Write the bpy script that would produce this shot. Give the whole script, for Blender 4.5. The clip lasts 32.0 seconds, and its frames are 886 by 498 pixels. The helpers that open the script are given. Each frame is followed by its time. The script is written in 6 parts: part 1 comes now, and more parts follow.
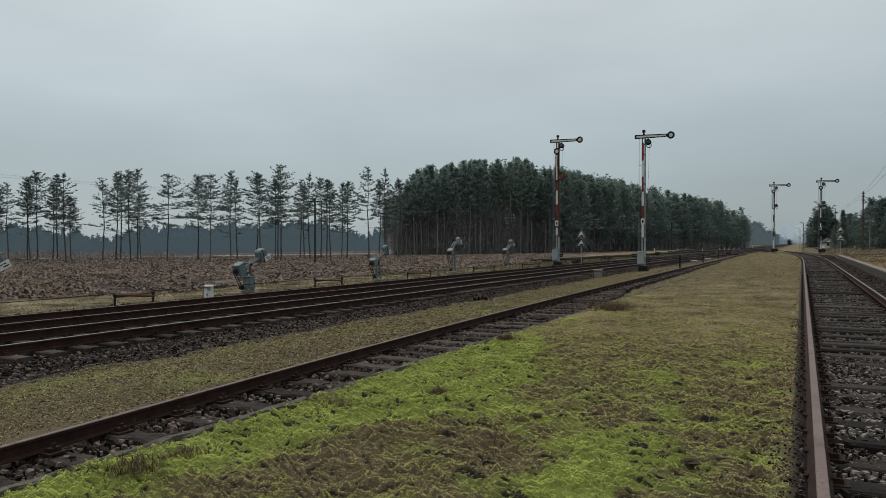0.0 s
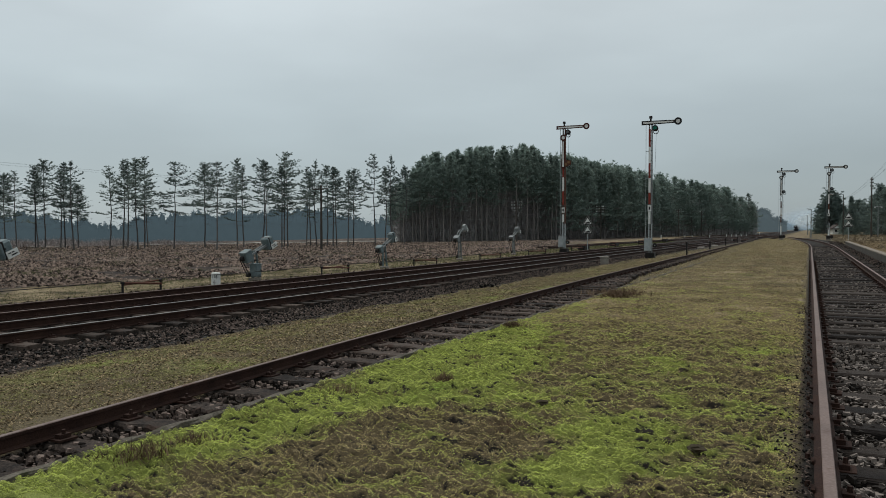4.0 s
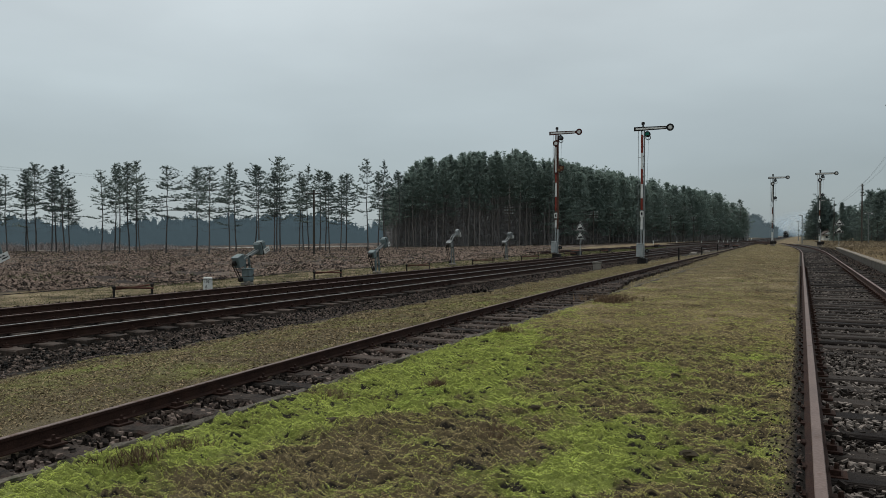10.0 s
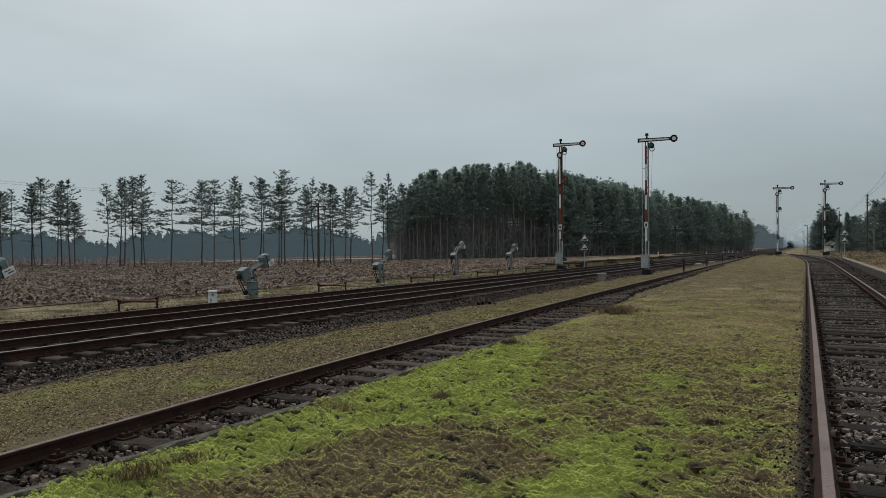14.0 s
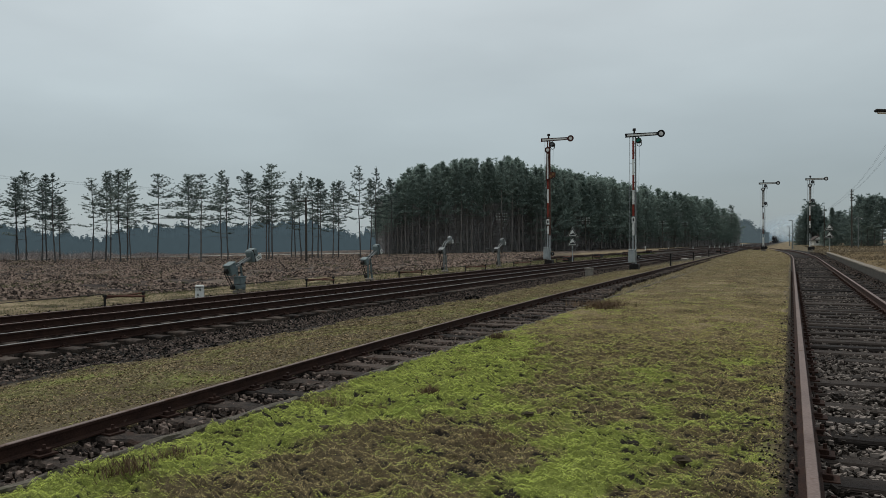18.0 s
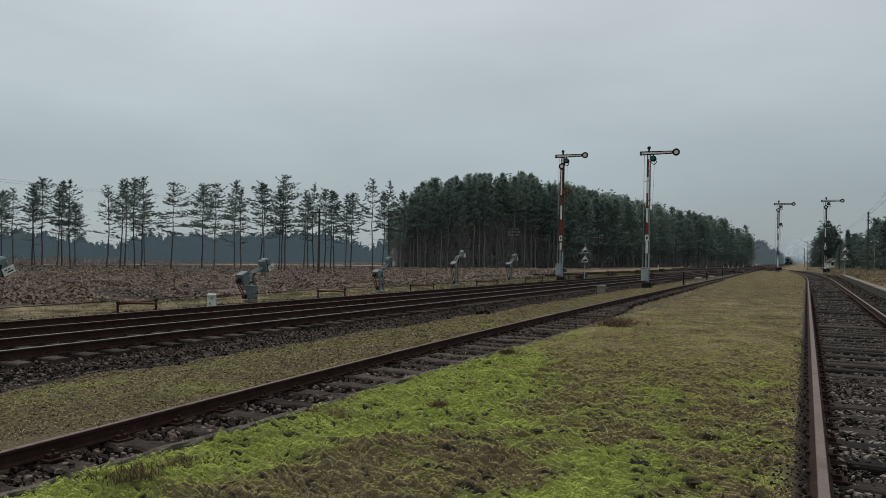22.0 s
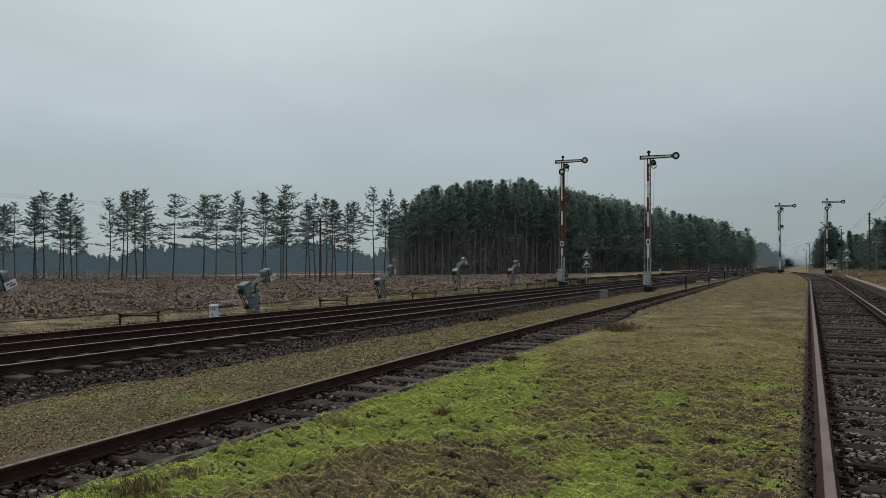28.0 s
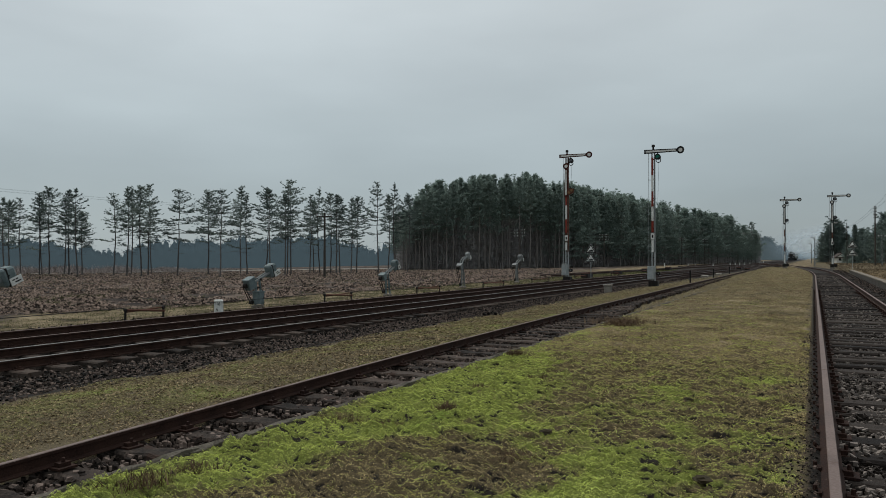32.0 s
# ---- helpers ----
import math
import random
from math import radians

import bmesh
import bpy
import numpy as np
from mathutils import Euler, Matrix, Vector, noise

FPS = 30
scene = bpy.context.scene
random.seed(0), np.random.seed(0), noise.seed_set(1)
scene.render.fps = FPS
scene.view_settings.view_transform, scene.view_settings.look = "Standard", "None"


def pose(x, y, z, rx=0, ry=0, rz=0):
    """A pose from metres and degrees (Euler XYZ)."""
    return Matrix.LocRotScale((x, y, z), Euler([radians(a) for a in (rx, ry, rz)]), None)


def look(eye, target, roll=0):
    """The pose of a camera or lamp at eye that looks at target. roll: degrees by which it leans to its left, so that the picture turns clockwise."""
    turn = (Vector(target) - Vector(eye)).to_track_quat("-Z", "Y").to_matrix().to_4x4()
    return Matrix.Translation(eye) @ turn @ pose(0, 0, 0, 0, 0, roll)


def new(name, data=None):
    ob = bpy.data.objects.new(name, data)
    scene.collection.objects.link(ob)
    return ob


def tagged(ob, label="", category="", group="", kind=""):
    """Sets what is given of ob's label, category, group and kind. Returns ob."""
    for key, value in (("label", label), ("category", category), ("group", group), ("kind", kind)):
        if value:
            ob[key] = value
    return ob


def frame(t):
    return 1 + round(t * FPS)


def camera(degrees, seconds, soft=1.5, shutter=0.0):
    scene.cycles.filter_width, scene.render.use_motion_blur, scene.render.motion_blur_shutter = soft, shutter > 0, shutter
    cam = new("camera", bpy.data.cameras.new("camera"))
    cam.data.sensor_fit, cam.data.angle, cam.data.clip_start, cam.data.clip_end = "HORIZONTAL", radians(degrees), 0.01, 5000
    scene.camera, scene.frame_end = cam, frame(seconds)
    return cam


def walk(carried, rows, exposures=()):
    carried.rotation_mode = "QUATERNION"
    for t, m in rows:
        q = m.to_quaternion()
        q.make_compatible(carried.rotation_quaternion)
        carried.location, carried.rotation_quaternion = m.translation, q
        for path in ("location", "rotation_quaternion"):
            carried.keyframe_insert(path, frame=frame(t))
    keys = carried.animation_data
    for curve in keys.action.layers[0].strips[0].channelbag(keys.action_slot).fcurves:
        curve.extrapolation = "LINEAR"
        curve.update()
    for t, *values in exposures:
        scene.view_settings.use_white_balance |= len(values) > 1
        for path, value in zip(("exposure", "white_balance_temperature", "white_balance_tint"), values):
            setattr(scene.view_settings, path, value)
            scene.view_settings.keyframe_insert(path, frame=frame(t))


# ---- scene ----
# ---- camera ----
EYE = Vector((0.0, 0.0, 1.30))
TURNS = [
    (0, 25.713, -0.492, -0.004),
    (0.5, 25.702, -0.620, 0.031),
    (1, 25.681, -0.812, 0.022),
    (1.5, 25.655, -0.909, 0.067),
    (2, 25.731, -0.995, 0.027),
    (2.5, 25.805, -1.080, 0.010),
    (3, 25.953, -1.213, 0.017),
    (3.5, 26.077, -1.333, -0.059),
    (5.5, 26.556, -1.845, -0.020),
    (6, 26.621, -1.847, 0.127),
    (6.5, 26.613, -1.820, 0.150),
    (7, 26.501, -1.843, 0.127),
    (7.5, 26.257, -1.763, 0.010),
    (8, 25.974, -1.624, -0.101),
    (8.5, 25.661, -1.502, -0.123),
    (9, 25.376, -1.384, -0.092),
    (9.5, 25.379, -1.248, -0.087),
    (10, 25.634, -1.087, 0.018),
    (10.5, 25.733, -0.754, 0.020),
    (11, 25.843, -0.474, -0.038),
    (11.5, 26.038, -0.288, -0.015),
    (12, 26.062, -0.146, -0.015),
    (12.5, 26.058, -0.129, -0.037),
    (13, 26.097, -0.131, -0.046),
    (13.5, 26.102, -0.122, -0.140),
    (14, 25.971, -0.153, -0.264),
    (14.5, 25.816, -0.199, -0.329),
    (16.5, 25.319, -0.486, -0.412),
    (17, 25.279, -0.521, -0.384),
    (17.5, 25.150, -0.508, -0.334),
    (18, 25.054, -0.570, -0.232),
    (18.5, 25.000, -0.601, -0.058),
    (19, 24.981, -0.589, 0.408),
    (19.5, 25.012, -0.382, 0.640),
    (20, 25.103, -0.159, 0.752),
    (20.5, 25.284, 0.007, 0.850),
    (21, 25.519, 0.184, 0.938),
    (21.5, 25.739, 0.368, 0.990),
    (22, 25.998, 0.495, 1.004),
    (22.5, 26.182, 0.637, 0.863),
    (23, 26.321, 0.682, 0.741),
    (23.5, 26.364, 0.718, 0.666),
    (24, 26.327, 0.778, 0.542),
    (24.5, 26.336, 0.861, 0.389),
    (25, 26.275, 0.928, 0.328),
    (25.5, 26.231, 0.967, 0.235),
    (27.5, 26.111, 1.083, 0.111),
    (28, 26.108, 1.054, 0.105),
    (28.5, 26.119, 1.002, 0.065),
    (29, 26.175, 0.945, 0.044),
    (29.5, 26.240, 0.845, 0.002),
    (30, 26.309, 0.739, -0.059),
    (30.5, 26.367, 0.655, -0.012),
    (31, 26.412, 0.651, 0.001),
    (31.5, 26.426, 0.658, -0.035),
    (32, 26.426, 0.651, 0.000),
]


def aim(yaw, pitch, roll):
    a, b = radians(yaw), radians(pitch)
    way = Vector((-math.sin(a) * math.cos(b), math.cos(a) * math.cos(b), math.sin(b)))
    return look(EYE, EYE + way, roll)


cam = camera(2 * math.degrees(math.atan(784 / 1320)), 32.0, soft=0.35)
walk(cam, [(t, aim(y, p, r)) for t, y, p, r in TURNS],
     [(0, 0.07), (6, 0.13), (9, 0.09), (13, 0.02), (19, 0.04), (22, -0.02), (25, -0.02), (32, -0.02)])

# ---- overcast sky and soft sun ----
SUN_UP, SUN_TURN = 60.0, 300.0
world = bpy.data.worlds.new("overcast_sky")
scene.world = world
world.use_nodes = True


def build_world():
    nt = world.node_tree
    nt.nodes.clear()
    out = nt.nodes.new("ShaderNodeOutputWorld")
    add = nt.nodes.new("ShaderNodeAddShader")
    sky = nt.nodes.new("ShaderNodeTexSky")
    sky.sky_type, sky.sun_disc = "NISHITA", False
    sky.sun_elevation, sky.sun_rotation = radians(SUN_UP), radians(SUN_TURN)
    sky_bg = nt.nodes.new("ShaderNodeBackground")
    sky_bg.inputs["Strength"].default_value = 0.012
    nt.links.new(sky.outputs[0], sky_bg.inputs["Color"])
    co = nt.nodes.new("ShaderNodeTexCoord")
    split = nt.nodes.new("ShaderNodeSeparateXYZ")
    nt.links.new(co.outputs["Generated"], split.inputs[0])
    ramp = nt.nodes.new("ShaderNodeValToRGB")
    els = ramp.color_ramp.elements
    els[0].position, els[0].color = 0.0, (0.289, 0.346, 0.374, 1)
    els[1].position, els[1].color = 1.0, (0.588, 0.647, 0.657, 1)
    for pos, col in ((0.08, (0.338, 0.396, 0.419, 1)), (0.18, (0.436, 0.496, 0.510, 1)), (0.32, (0.559, 0.612, 0.621, 1))):
        e = els.new(pos)
        e.color = col
    nt.links.new(split.outputs["Z"], ramp.inputs[0])
    # broad cloud banks, wider than high
    flat = nt.nodes.new("ShaderNodeMapping")
    flat.inputs["Scale"].default_value = (1.0, 1.0, 3.2)
    nt.links.new(co.outputs["Generated"], flat.inputs[0])
    clouds = nt.nodes.new("ShaderNodeTexNoise")
    clouds.inputs["Scale"].default_value = 2.3
    clouds.inputs["Detail"].default_value = 5
    clouds.inputs["Roughness"].default_value = 0.45
    nt.links.new(flat.outputs[0], clouds.inputs["Vector"])
    rng = nt.nodes.new("ShaderNodeMapRange")
    rng.inputs["From Min"].default_value, rng.inputs["From Max"].default_value = 0.3, 0.7
    rng.inputs["To Min"].default_value, rng.inputs["To Max"].default_value = 0.88, 1.1
    nt.links.new(clouds.outputs[0], rng.inputs[0])
    mul = nt.nodes.new("ShaderNodeVectorMath")
    mul.operation = "SCALE"
    nt.links.new(ramp.outputs[0], mul.inputs[0])
    nt.links.new(rng.outputs[0], mul.inputs["Scale"])
    # the cloud is thinner towards the heath
    thin = nt.nodes.new("ShaderNodeMapRange")
    thin.interpolation_type = "SMOOTHSTEP"
    thin.inputs["From Min"].default_value, thin.inputs["From Max"].default_value = 0.1, -0.95
    thin.inputs["To Min"].default_value, thin.inputs["To Max"].default_value = 0.98, 1.14
    nt.links.new(split.outputs["X"], thin.inputs[0])
    bright = nt.nodes.new("ShaderNodeVectorMath")
    bright.operation = "SCALE"
    nt.links.new(mul.outputs[0], bright.inputs[0])
    nt.links.new(thin.outputs[0], bright.inputs["Scale"])
    bg = nt.nodes.new("ShaderNodeBackground")
    bg.inputs["Strength"].default_value = 0.89
    nt.links.new(bright.outputs[0], bg.inputs["Color"])
    nt.links.new(bg.outputs[0], add.inputs[0])
    nt.links.new(sky_bg.outputs[0], add.inputs[1])
    nt.links.new(add.outputs[0], out.inputs["Surface"])


build_world()
sun_data = bpy.data.lights.new("sun", "SUN")
sun_data.energy, sun_data.angle, sun_data.color = 1.5, radians(40), (1.0, 0.97, 0.92)
sun = new("sun", sun_data)
_a, _e = radians(SUN_TURN), radians(SUN_UP)
sun.matrix_world = look((0, 0, 60), Vector((0, 0, 60)) - Vector((math.sin(_a) * math.cos(_e), math.cos(_a) * math.cos(_e), math.sin(_e))))


# ---- materials ----
def rough_mat(name, dark, light, rough=0.85, metal=0.0, scale=8.0, fine=60.0, bump=0.3, spots=None, spot_scale=3.0, spot_amount=0.45, own=0.0, local=False, spec=0.16, grain=(1, 1, 1), island=0.0, leaf=0.0):
    """A surface between two colours, broken up at two scales, with relief, stains of a third colour and a tone of its own for each piece."""
    m = bpy.data.materials.new(name)
    m.use_nodes = True
    nt = m.node_tree
    b = nt.nodes["Principled BSDF"]
    b.inputs["Metallic"].default_value = metal
    b.inputs["Specular IOR Level"].default_value = spec
    L = nt.links.new
    if local:
        src = nt.nodes.new("ShaderNodeTexCoord").outputs["Object"]
    else:
        src = nt.nodes.new("ShaderNodeNewGeometry").outputs["Position"]
    mp = nt.nodes.new("ShaderNodeMapping")
    mp.inputs["Scale"].default_value = grain
    L(src, mp.inputs[0])
    n1, n2 = nt.nodes.new("ShaderNodeTexNoise"), nt.nodes.new("ShaderNodeTexNoise")
    n1.inputs["Scale"].default_value, n2.inputs["Scale"].default_value = scale, fine
    n1.inputs["Detail"].default_value, n2.inputs["Detail"].default_value = 4, 3
    L(mp.outputs[0], n1.inputs["Vector"])
    L(mp.outputs[0], n2.inputs["Vector"])
    mix = nt.nodes.new("ShaderNodeMath")
    mix.operation = "MULTIPLY_ADD"
    mix.inputs[1].default_value = 0.5
    half = nt.nodes.new("ShaderNodeMath")
    half.operation = "MULTIPLY"
    half.inputs[1].default_value = 0.5
    L(n2.outputs[0], half.inputs[0])
    L(n1.outputs[0], mix.inputs[0])
    L(half.outputs[0], mix.inputs[2])
    last = mix.outputs[0]
    for amount, node, sock in ((own, "ShaderNodeObjectInfo", "Random"), (island, "ShaderNodeNewGeometry", "Random Per Island")):
        if amount:
            pick = nt.nodes.new(node)
            k = nt.nodes.new("ShaderNodeMath")
            k.operation = "MULTIPLY_ADD"
            k.inputs[1].default_value = amount
            L(pick.outputs[sock], k.inputs[0])
            shift = nt.nodes.new("ShaderNodeMath")
            shift.operation = "SUBTRACT"
            shift.inputs[1].default_value = amount / 2
            L(last, shift.inputs[0])
            L(shift.outputs[0], k.inputs[2])
            last = k.outputs[0]
    ramp = nt.nodes.new("ShaderNodeValToRGB")
    ramp.color_ramp.elements[0].position, ramp.color_ramp.elements[0].color = 0.33, (*dark, 1)
    ramp.color_ramp.elements[1].position, ramp.color_ramp.elements[1].color = 0.67, (*light, 1)
    L(last, ramp.inputs[0])
    colour = ramp.outputs[0]
    if spots:
        n3 = nt.nodes.new("ShaderNodeTexNoise")
        n3.inputs["Scale"].default_value, n3.inputs["Detail"].default_value = spot_scale, 6
        n3.inputs["Roughness"].default_value = 0.65
        L(src, n3.inputs["Vector"])
        edge = nt.nodes.new("ShaderNodeMapRange")
        edge.inputs["From Min"].default_value, edge.inputs["From Max"].default_value = 1 - spot_amount, 1.12 - spot_amount
        L(n3.outputs[0], edge.inputs[0])
        mm = nt.nodes.new("ShaderNodeMix")
        mm.data_type = "RGBA"
        L(edge.outputs[0], mm.inputs[0])
        L(colour, mm.inputs[6])
        mm.inputs[7].default_value = (*spots, 1)
        colour = mm.outputs[2]
    L(colour, b.inputs["Base Color"])
    rr = nt.nodes.new("ShaderNodeMapRange")
    rr.inputs["To Min"].default_value, rr.inputs["To Max"].default_value = max(rough - 0.12, 0.05), min(rough + 0.1, 1)
    L(n1.outputs[0], rr.inputs[0])
    L(rr.outputs[0], b.inputs["Roughness"])
    if bump:
        bp = nt.nodes.new("ShaderNodeBump")
        bp.inputs["Strength"].default_value, bp.inputs["Distance"].default_value = bump, 0.6 / fine
        L(n2.outputs[0], bp.inputs["Height"])
        L(bp.outputs[0], b.inputs["Normal"])
    if leaf:
        thin = nt.nodes.new("ShaderNodeBsdfTranslucent")
        L(colour, thin.inputs["Color"])
        both = nt.nodes.new("ShaderNodeMixShader")
        both.inputs[0].default_value = leaf
        L(b.outputs[0], both.inputs[1])
        L(thin.outputs[0], both.inputs[2])
        L(both.outputs[0], nt.nodes["Material Output"].inputs["Surface"])
    return m


RUST = rough_mat("rusted_rail", (0.014, 0.006, 0.005), (0.054, 0.028, 0.020), 0.85, 0.1, 6, 90, 0.4, (0.131, 0.096, 0.081), 9, 0.34)
RAIL_TOP = rough_mat("worn_rail_top", (0.104, 0.072, 0.063), (0.204, 0.150, 0.132), 0.62, 0.0, 3, 60, 0.15, (0.090, 0.045, 0.027), 5, 0.42)
RAIL_BRIGHT = rough_mat("used_rail_top", (0.117, 0.104, 0.095), (0.217, 0.200, 0.186), 0.42, 0.5, 3, 60, 0.1)
TIE_WOOD = rough_mat("tarred_sleeper_wood", (0.010, 0.007, 0.006), (0.057, 0.045, 0.038), 0.85, 0, 5, 45, 0.8, own=0.35, grain=(0.35, 3, 3))
TIE_STONE = rough_mat("dirty_sleeper_concrete", (0.009, 0.007, 0.006), (0.081, 0.061, 0.050), 0.92, 0, 9, 55, 0.9, (0.045, 0.026, 0.019), 5, 0.45, own=0.3)
STONE = rough_mat("ballast_stone", (0.020, 0.015, 0.012), (0.220, 0.185, 0.162), 0.9, 0, 2, 45, 0.35, island=0.85)
STONE_DARK = rough_mat("dark_ballast_stone", (0.007, 0.006, 0.005), (0.131, 0.097, 0.081), 0.92, 0, 2, 45, 0.35, island=0.8)
CONCRETE = rough_mat("weathered_concrete", (0.136, 0.119, 0.101), (0.281, 0.253, 0.217), 0.9, 0, 4, 60, 0.35, (0.072, 0.067, 0.055), 3.5, 0.45)
KERB = rough_mat("mossy_kerb_concrete", (0.041, 0.035, 0.027), (0.172, 0.150, 0.122), 0.92, 0, 6, 70, 0.5, (0.041, 0.045, 0.023), 4, 0.47)
STEEL_GREY = rough_mat("grey_painted_steel", (0.25, 0.27, 0.27), (0.40, 0.42, 0.42), 0.6, 0.1, 4, 50, 0.12, (0.10, 0.07, 0.05), 6, 0.35)
STEEL_GREEN = rough_mat("grey_green_painted_steel", (0.085, 0.112, 0.116), (0.19, 0.232, 0.236), 0.6, 0.1, 5, 50, 0.15, (0.05, 0.04, 0.035), 6, 0.38)
STEEL_DARK = rough_mat("dark_weathered_steel", (0.012, 0.011, 0.011), (0.04, 0.035, 0.032), 0.65, 0.4, 8, 70, 0.25, (0.06, 0.03, 0.02), 8, 0.35)
RUST_BROWN = rough_mat("brown_rusty_steel", (0.060, 0.028, 0.020), (0.138, 0.060, 0.040), 0.85, 0.1, 8, 80, 0.3)
RED = rough_mat("faded_red_paint", (0.130, 0.022, 0.015), (0.267, 0.052, 0.036), 0.6, 0, 6, 60, 0.15, (0.117, 0.040, 0.028), 9, 0.42)
WHITE = rough_mat("weathered_white_paint", (0.52, 0.52, 0.49), (0.74, 0.74, 0.71), 0.6, 0, 6, 60, 0.12, (0.30, 0.24, 0.18), 11, 0.34)
BLACK = rough_mat("black_paint", (0.008, 0.008, 0.009), (0.022, 0.022, 0.022), 0.55, 0, 8, 60, 0.1)
POLE_WOOD = rough_mat("grey_pole_wood", (0.035, 0.030, 0.026), (0.085, 0.075, 0.065), 0.9, 0, 4, 40, 0.4, grain=(4, 4, 0.3))
PORCELAIN = rough_mat("white_porcelain", (0.6, 0.6, 0.58), (0.8, 0.8, 0.78), 0.25, 0, 10, 60, 0.0)
BARK = rough_mat("pine_bark", (0.055, 0.052, 0.052), (0.15, 0.138, 0.13), 0.95, 0, 3, 16, 0.7, grain=(1, 1, 0.35), local=True, own=0.2)
NEEDLES = rough_mat("pine_needles", (0.085, 0.115, 0.106), (0.21, 0.25, 0.222), 0.75, 0, 0.5, 3, 0.0, local=True, own=0.3, island=0.3, leaf=0.4)
# forest needles lightened past foliage's own tone, to stand for haze
NEEDLES_DARK = rough_mat("dense_pine_needles", (0.153, 0.201, 0.178), (0.286, 0.354, 0.306), 0.75, 0, 0.4, 3, 0.0, local=True, own=0.12, island=0.2, leaf=0.5)
TWIG = rough_mat("dry_brown_twigs", (0.068, 0.043, 0.027), (0.184, 0.124, 0.077), 0.95, 0, 3, 20, 0.0, island=0.5)
DRY_GRASS = rough_mat("dry_grass_blades", (0.117, 0.092, 0.049), (0.445, 0.367, 0.211), 0.9, 0, 1.2, 9, 0.0, (0.25, 0.225, 0.115), 0.8, 0.5, island=0.38, leaf=0.3)
MOSS_TUFT = rough_mat("green_moss_tips", (0.21, 0.235, 0.055), (0.80, 0.87, 0.255), 0.9, 0, 3.2, 26, 0.0, (0.30, 0.44, 0.09), 1.6, 0.40, island=0.24, leaf=0.3)
# the inner trees' needles, lightened for haze in the same way
NEEDLES_INNER = rough_mat("inner_pine_needles", (0.163, 0.214, 0.192), (0.347, 0.413, 0.360), 0.75, 0, 0.05, 3, 0.0, island=0.35, leaf=0.5)
HAZE_TWIGS = rough_mat("haze_grey_twigs", (0.240, 0.228, 0.226), (0.456, 0.438, 0.432), 0.95, 0, 0.1, 3, 0.0, island=0.4, leaf=0.3)
# pine bark again, its colour lightened for the haze over the wood
FOREST_BARK = rough_mat("hazed_forest_bark", (0.095, 0.085, 0.080), (0.235, 0.21, 0.195), 0.95, 0, 3, 16, 0.5, grain=(1, 1, 0.35), local=True, own=0.3)
HEATH = rough_mat("brown_heather", (0.025, 0.018, 0.015), (0.351, 0.260, 0.209), 0.95, 0, 0.7, 4, 0.0, island=0.7, leaf=0.2)


# ---- mesh helpers ----
def part(name, bm, material, parent=None, label="", smooth=False):
    me = bpy.data.meshes.new(name)
    bm.to_mesh(me)
    bm.free()
    me.materials.append(material)
    if smooth:
        me.shade_smooth()
    ob = new(name, me)
    if parent:
        ob.parent = parent
    if label:
        ob["label"] = label
    return ob


def mesh_of(name, verts, faces, material, smooth=False):
    me = bpy.data.meshes.new(name)
    verts, faces = np.asarray(verts, "f"), np.asarray(faces, "i")
    k = faces.shape[1]
    me.vertices.add(len(verts))
    me.vertices.foreach_set("co", verts.ravel())
    me.loops.add(faces.size)
    me.loops.foreach_set("vertex_index", faces.ravel())
    me.polygons.add(len(faces))
    me.polygons.foreach_set("loop_start", np.arange(0, faces.size, k, dtype="i"))
    me.update(calc_edges=True)
    me.materials.append(material)
    if smooth:
        me.shade_smooth()
    else:
        me.shade_flat()
    return me


def stuff(name, verts, faces, material, label, category, parent=None, smooth=False):
    ob = new(name, mesh_of(name, verts, faces, material, smooth))
    ob.parent = parent
    return tagged(ob, label, "" if parent else category, kind="stuff")


def box(bm, x, y, z, m=None, bevel=0.0):
    """A box of that size round the origin, moved by m; its edges bevelled."""
    made = bmesh.ops.create_cube(bm, size=1)["verts"]
    bmesh.ops.scale(bm, vec=(x, y, z), verts=made)
    if bevel:
        edges = list({e for v in made for e in v.link_edges})
        made = list({v for f in bmesh.ops.bevel(bm, geom=edges, offset=bevel, segments=1, affect="EDGES")["faces"] for v in f.verts} | {v for v in made if v.is_valid})
    if m is not None:
        bmesh.ops.transform(bm, matrix=m, verts=[v for v in made if v.is_valid])
    return bm


def boxed(x, y, z, m=None, bevel=0.0):
    return box(bmesh.new(), x, y, z, m, bevel)


def rod(bm, p0, p1, r0, r1=None, seg=10):
    """A round, tapered bar between two points."""
    p0, p1 = Vector(p0), Vector(p1)
    d = p1 - p0
    m = Matrix.Translation((p0 + p1) / 2) @ d.to_track_quat("Z", "Y").to_matrix().to_4x4()
    bmesh.ops.create_cone(bm, cap_ends=True, segments=seg, radius1=r0, radius2=r0 if r1 is None else r1, depth=d.length, matrix=m)
    return bm


def roded(p0, p1, r0, r1=None, seg=10):
    return rod(bmesh.new(), p0, p1, r0, r1, seg)


def plate(outline, thick, m=None):
    """A flat plate: an outline in x and z, with a thickness along y."""
    bm = bmesh.new()
    low = [bm.verts.new((x, -thick / 2, z)) for x, z in outline]
    high = [bm.verts.new((x, thick / 2, z)) for x, z in outline]
    bm.faces.new(low)
    bm.faces.new(high[::-1])
    for i in range(len(low)):
        j = (i + 1) % len(low)
        bm.faces.new((low[j], low[i], high[i], high[j]))
    bmesh.ops.recalc_face_normals(bm, faces=bm.faces)
    if m is not None:
        bmesh.ops.transform(bm, matrix=m, verts=bm.verts)
    return bm


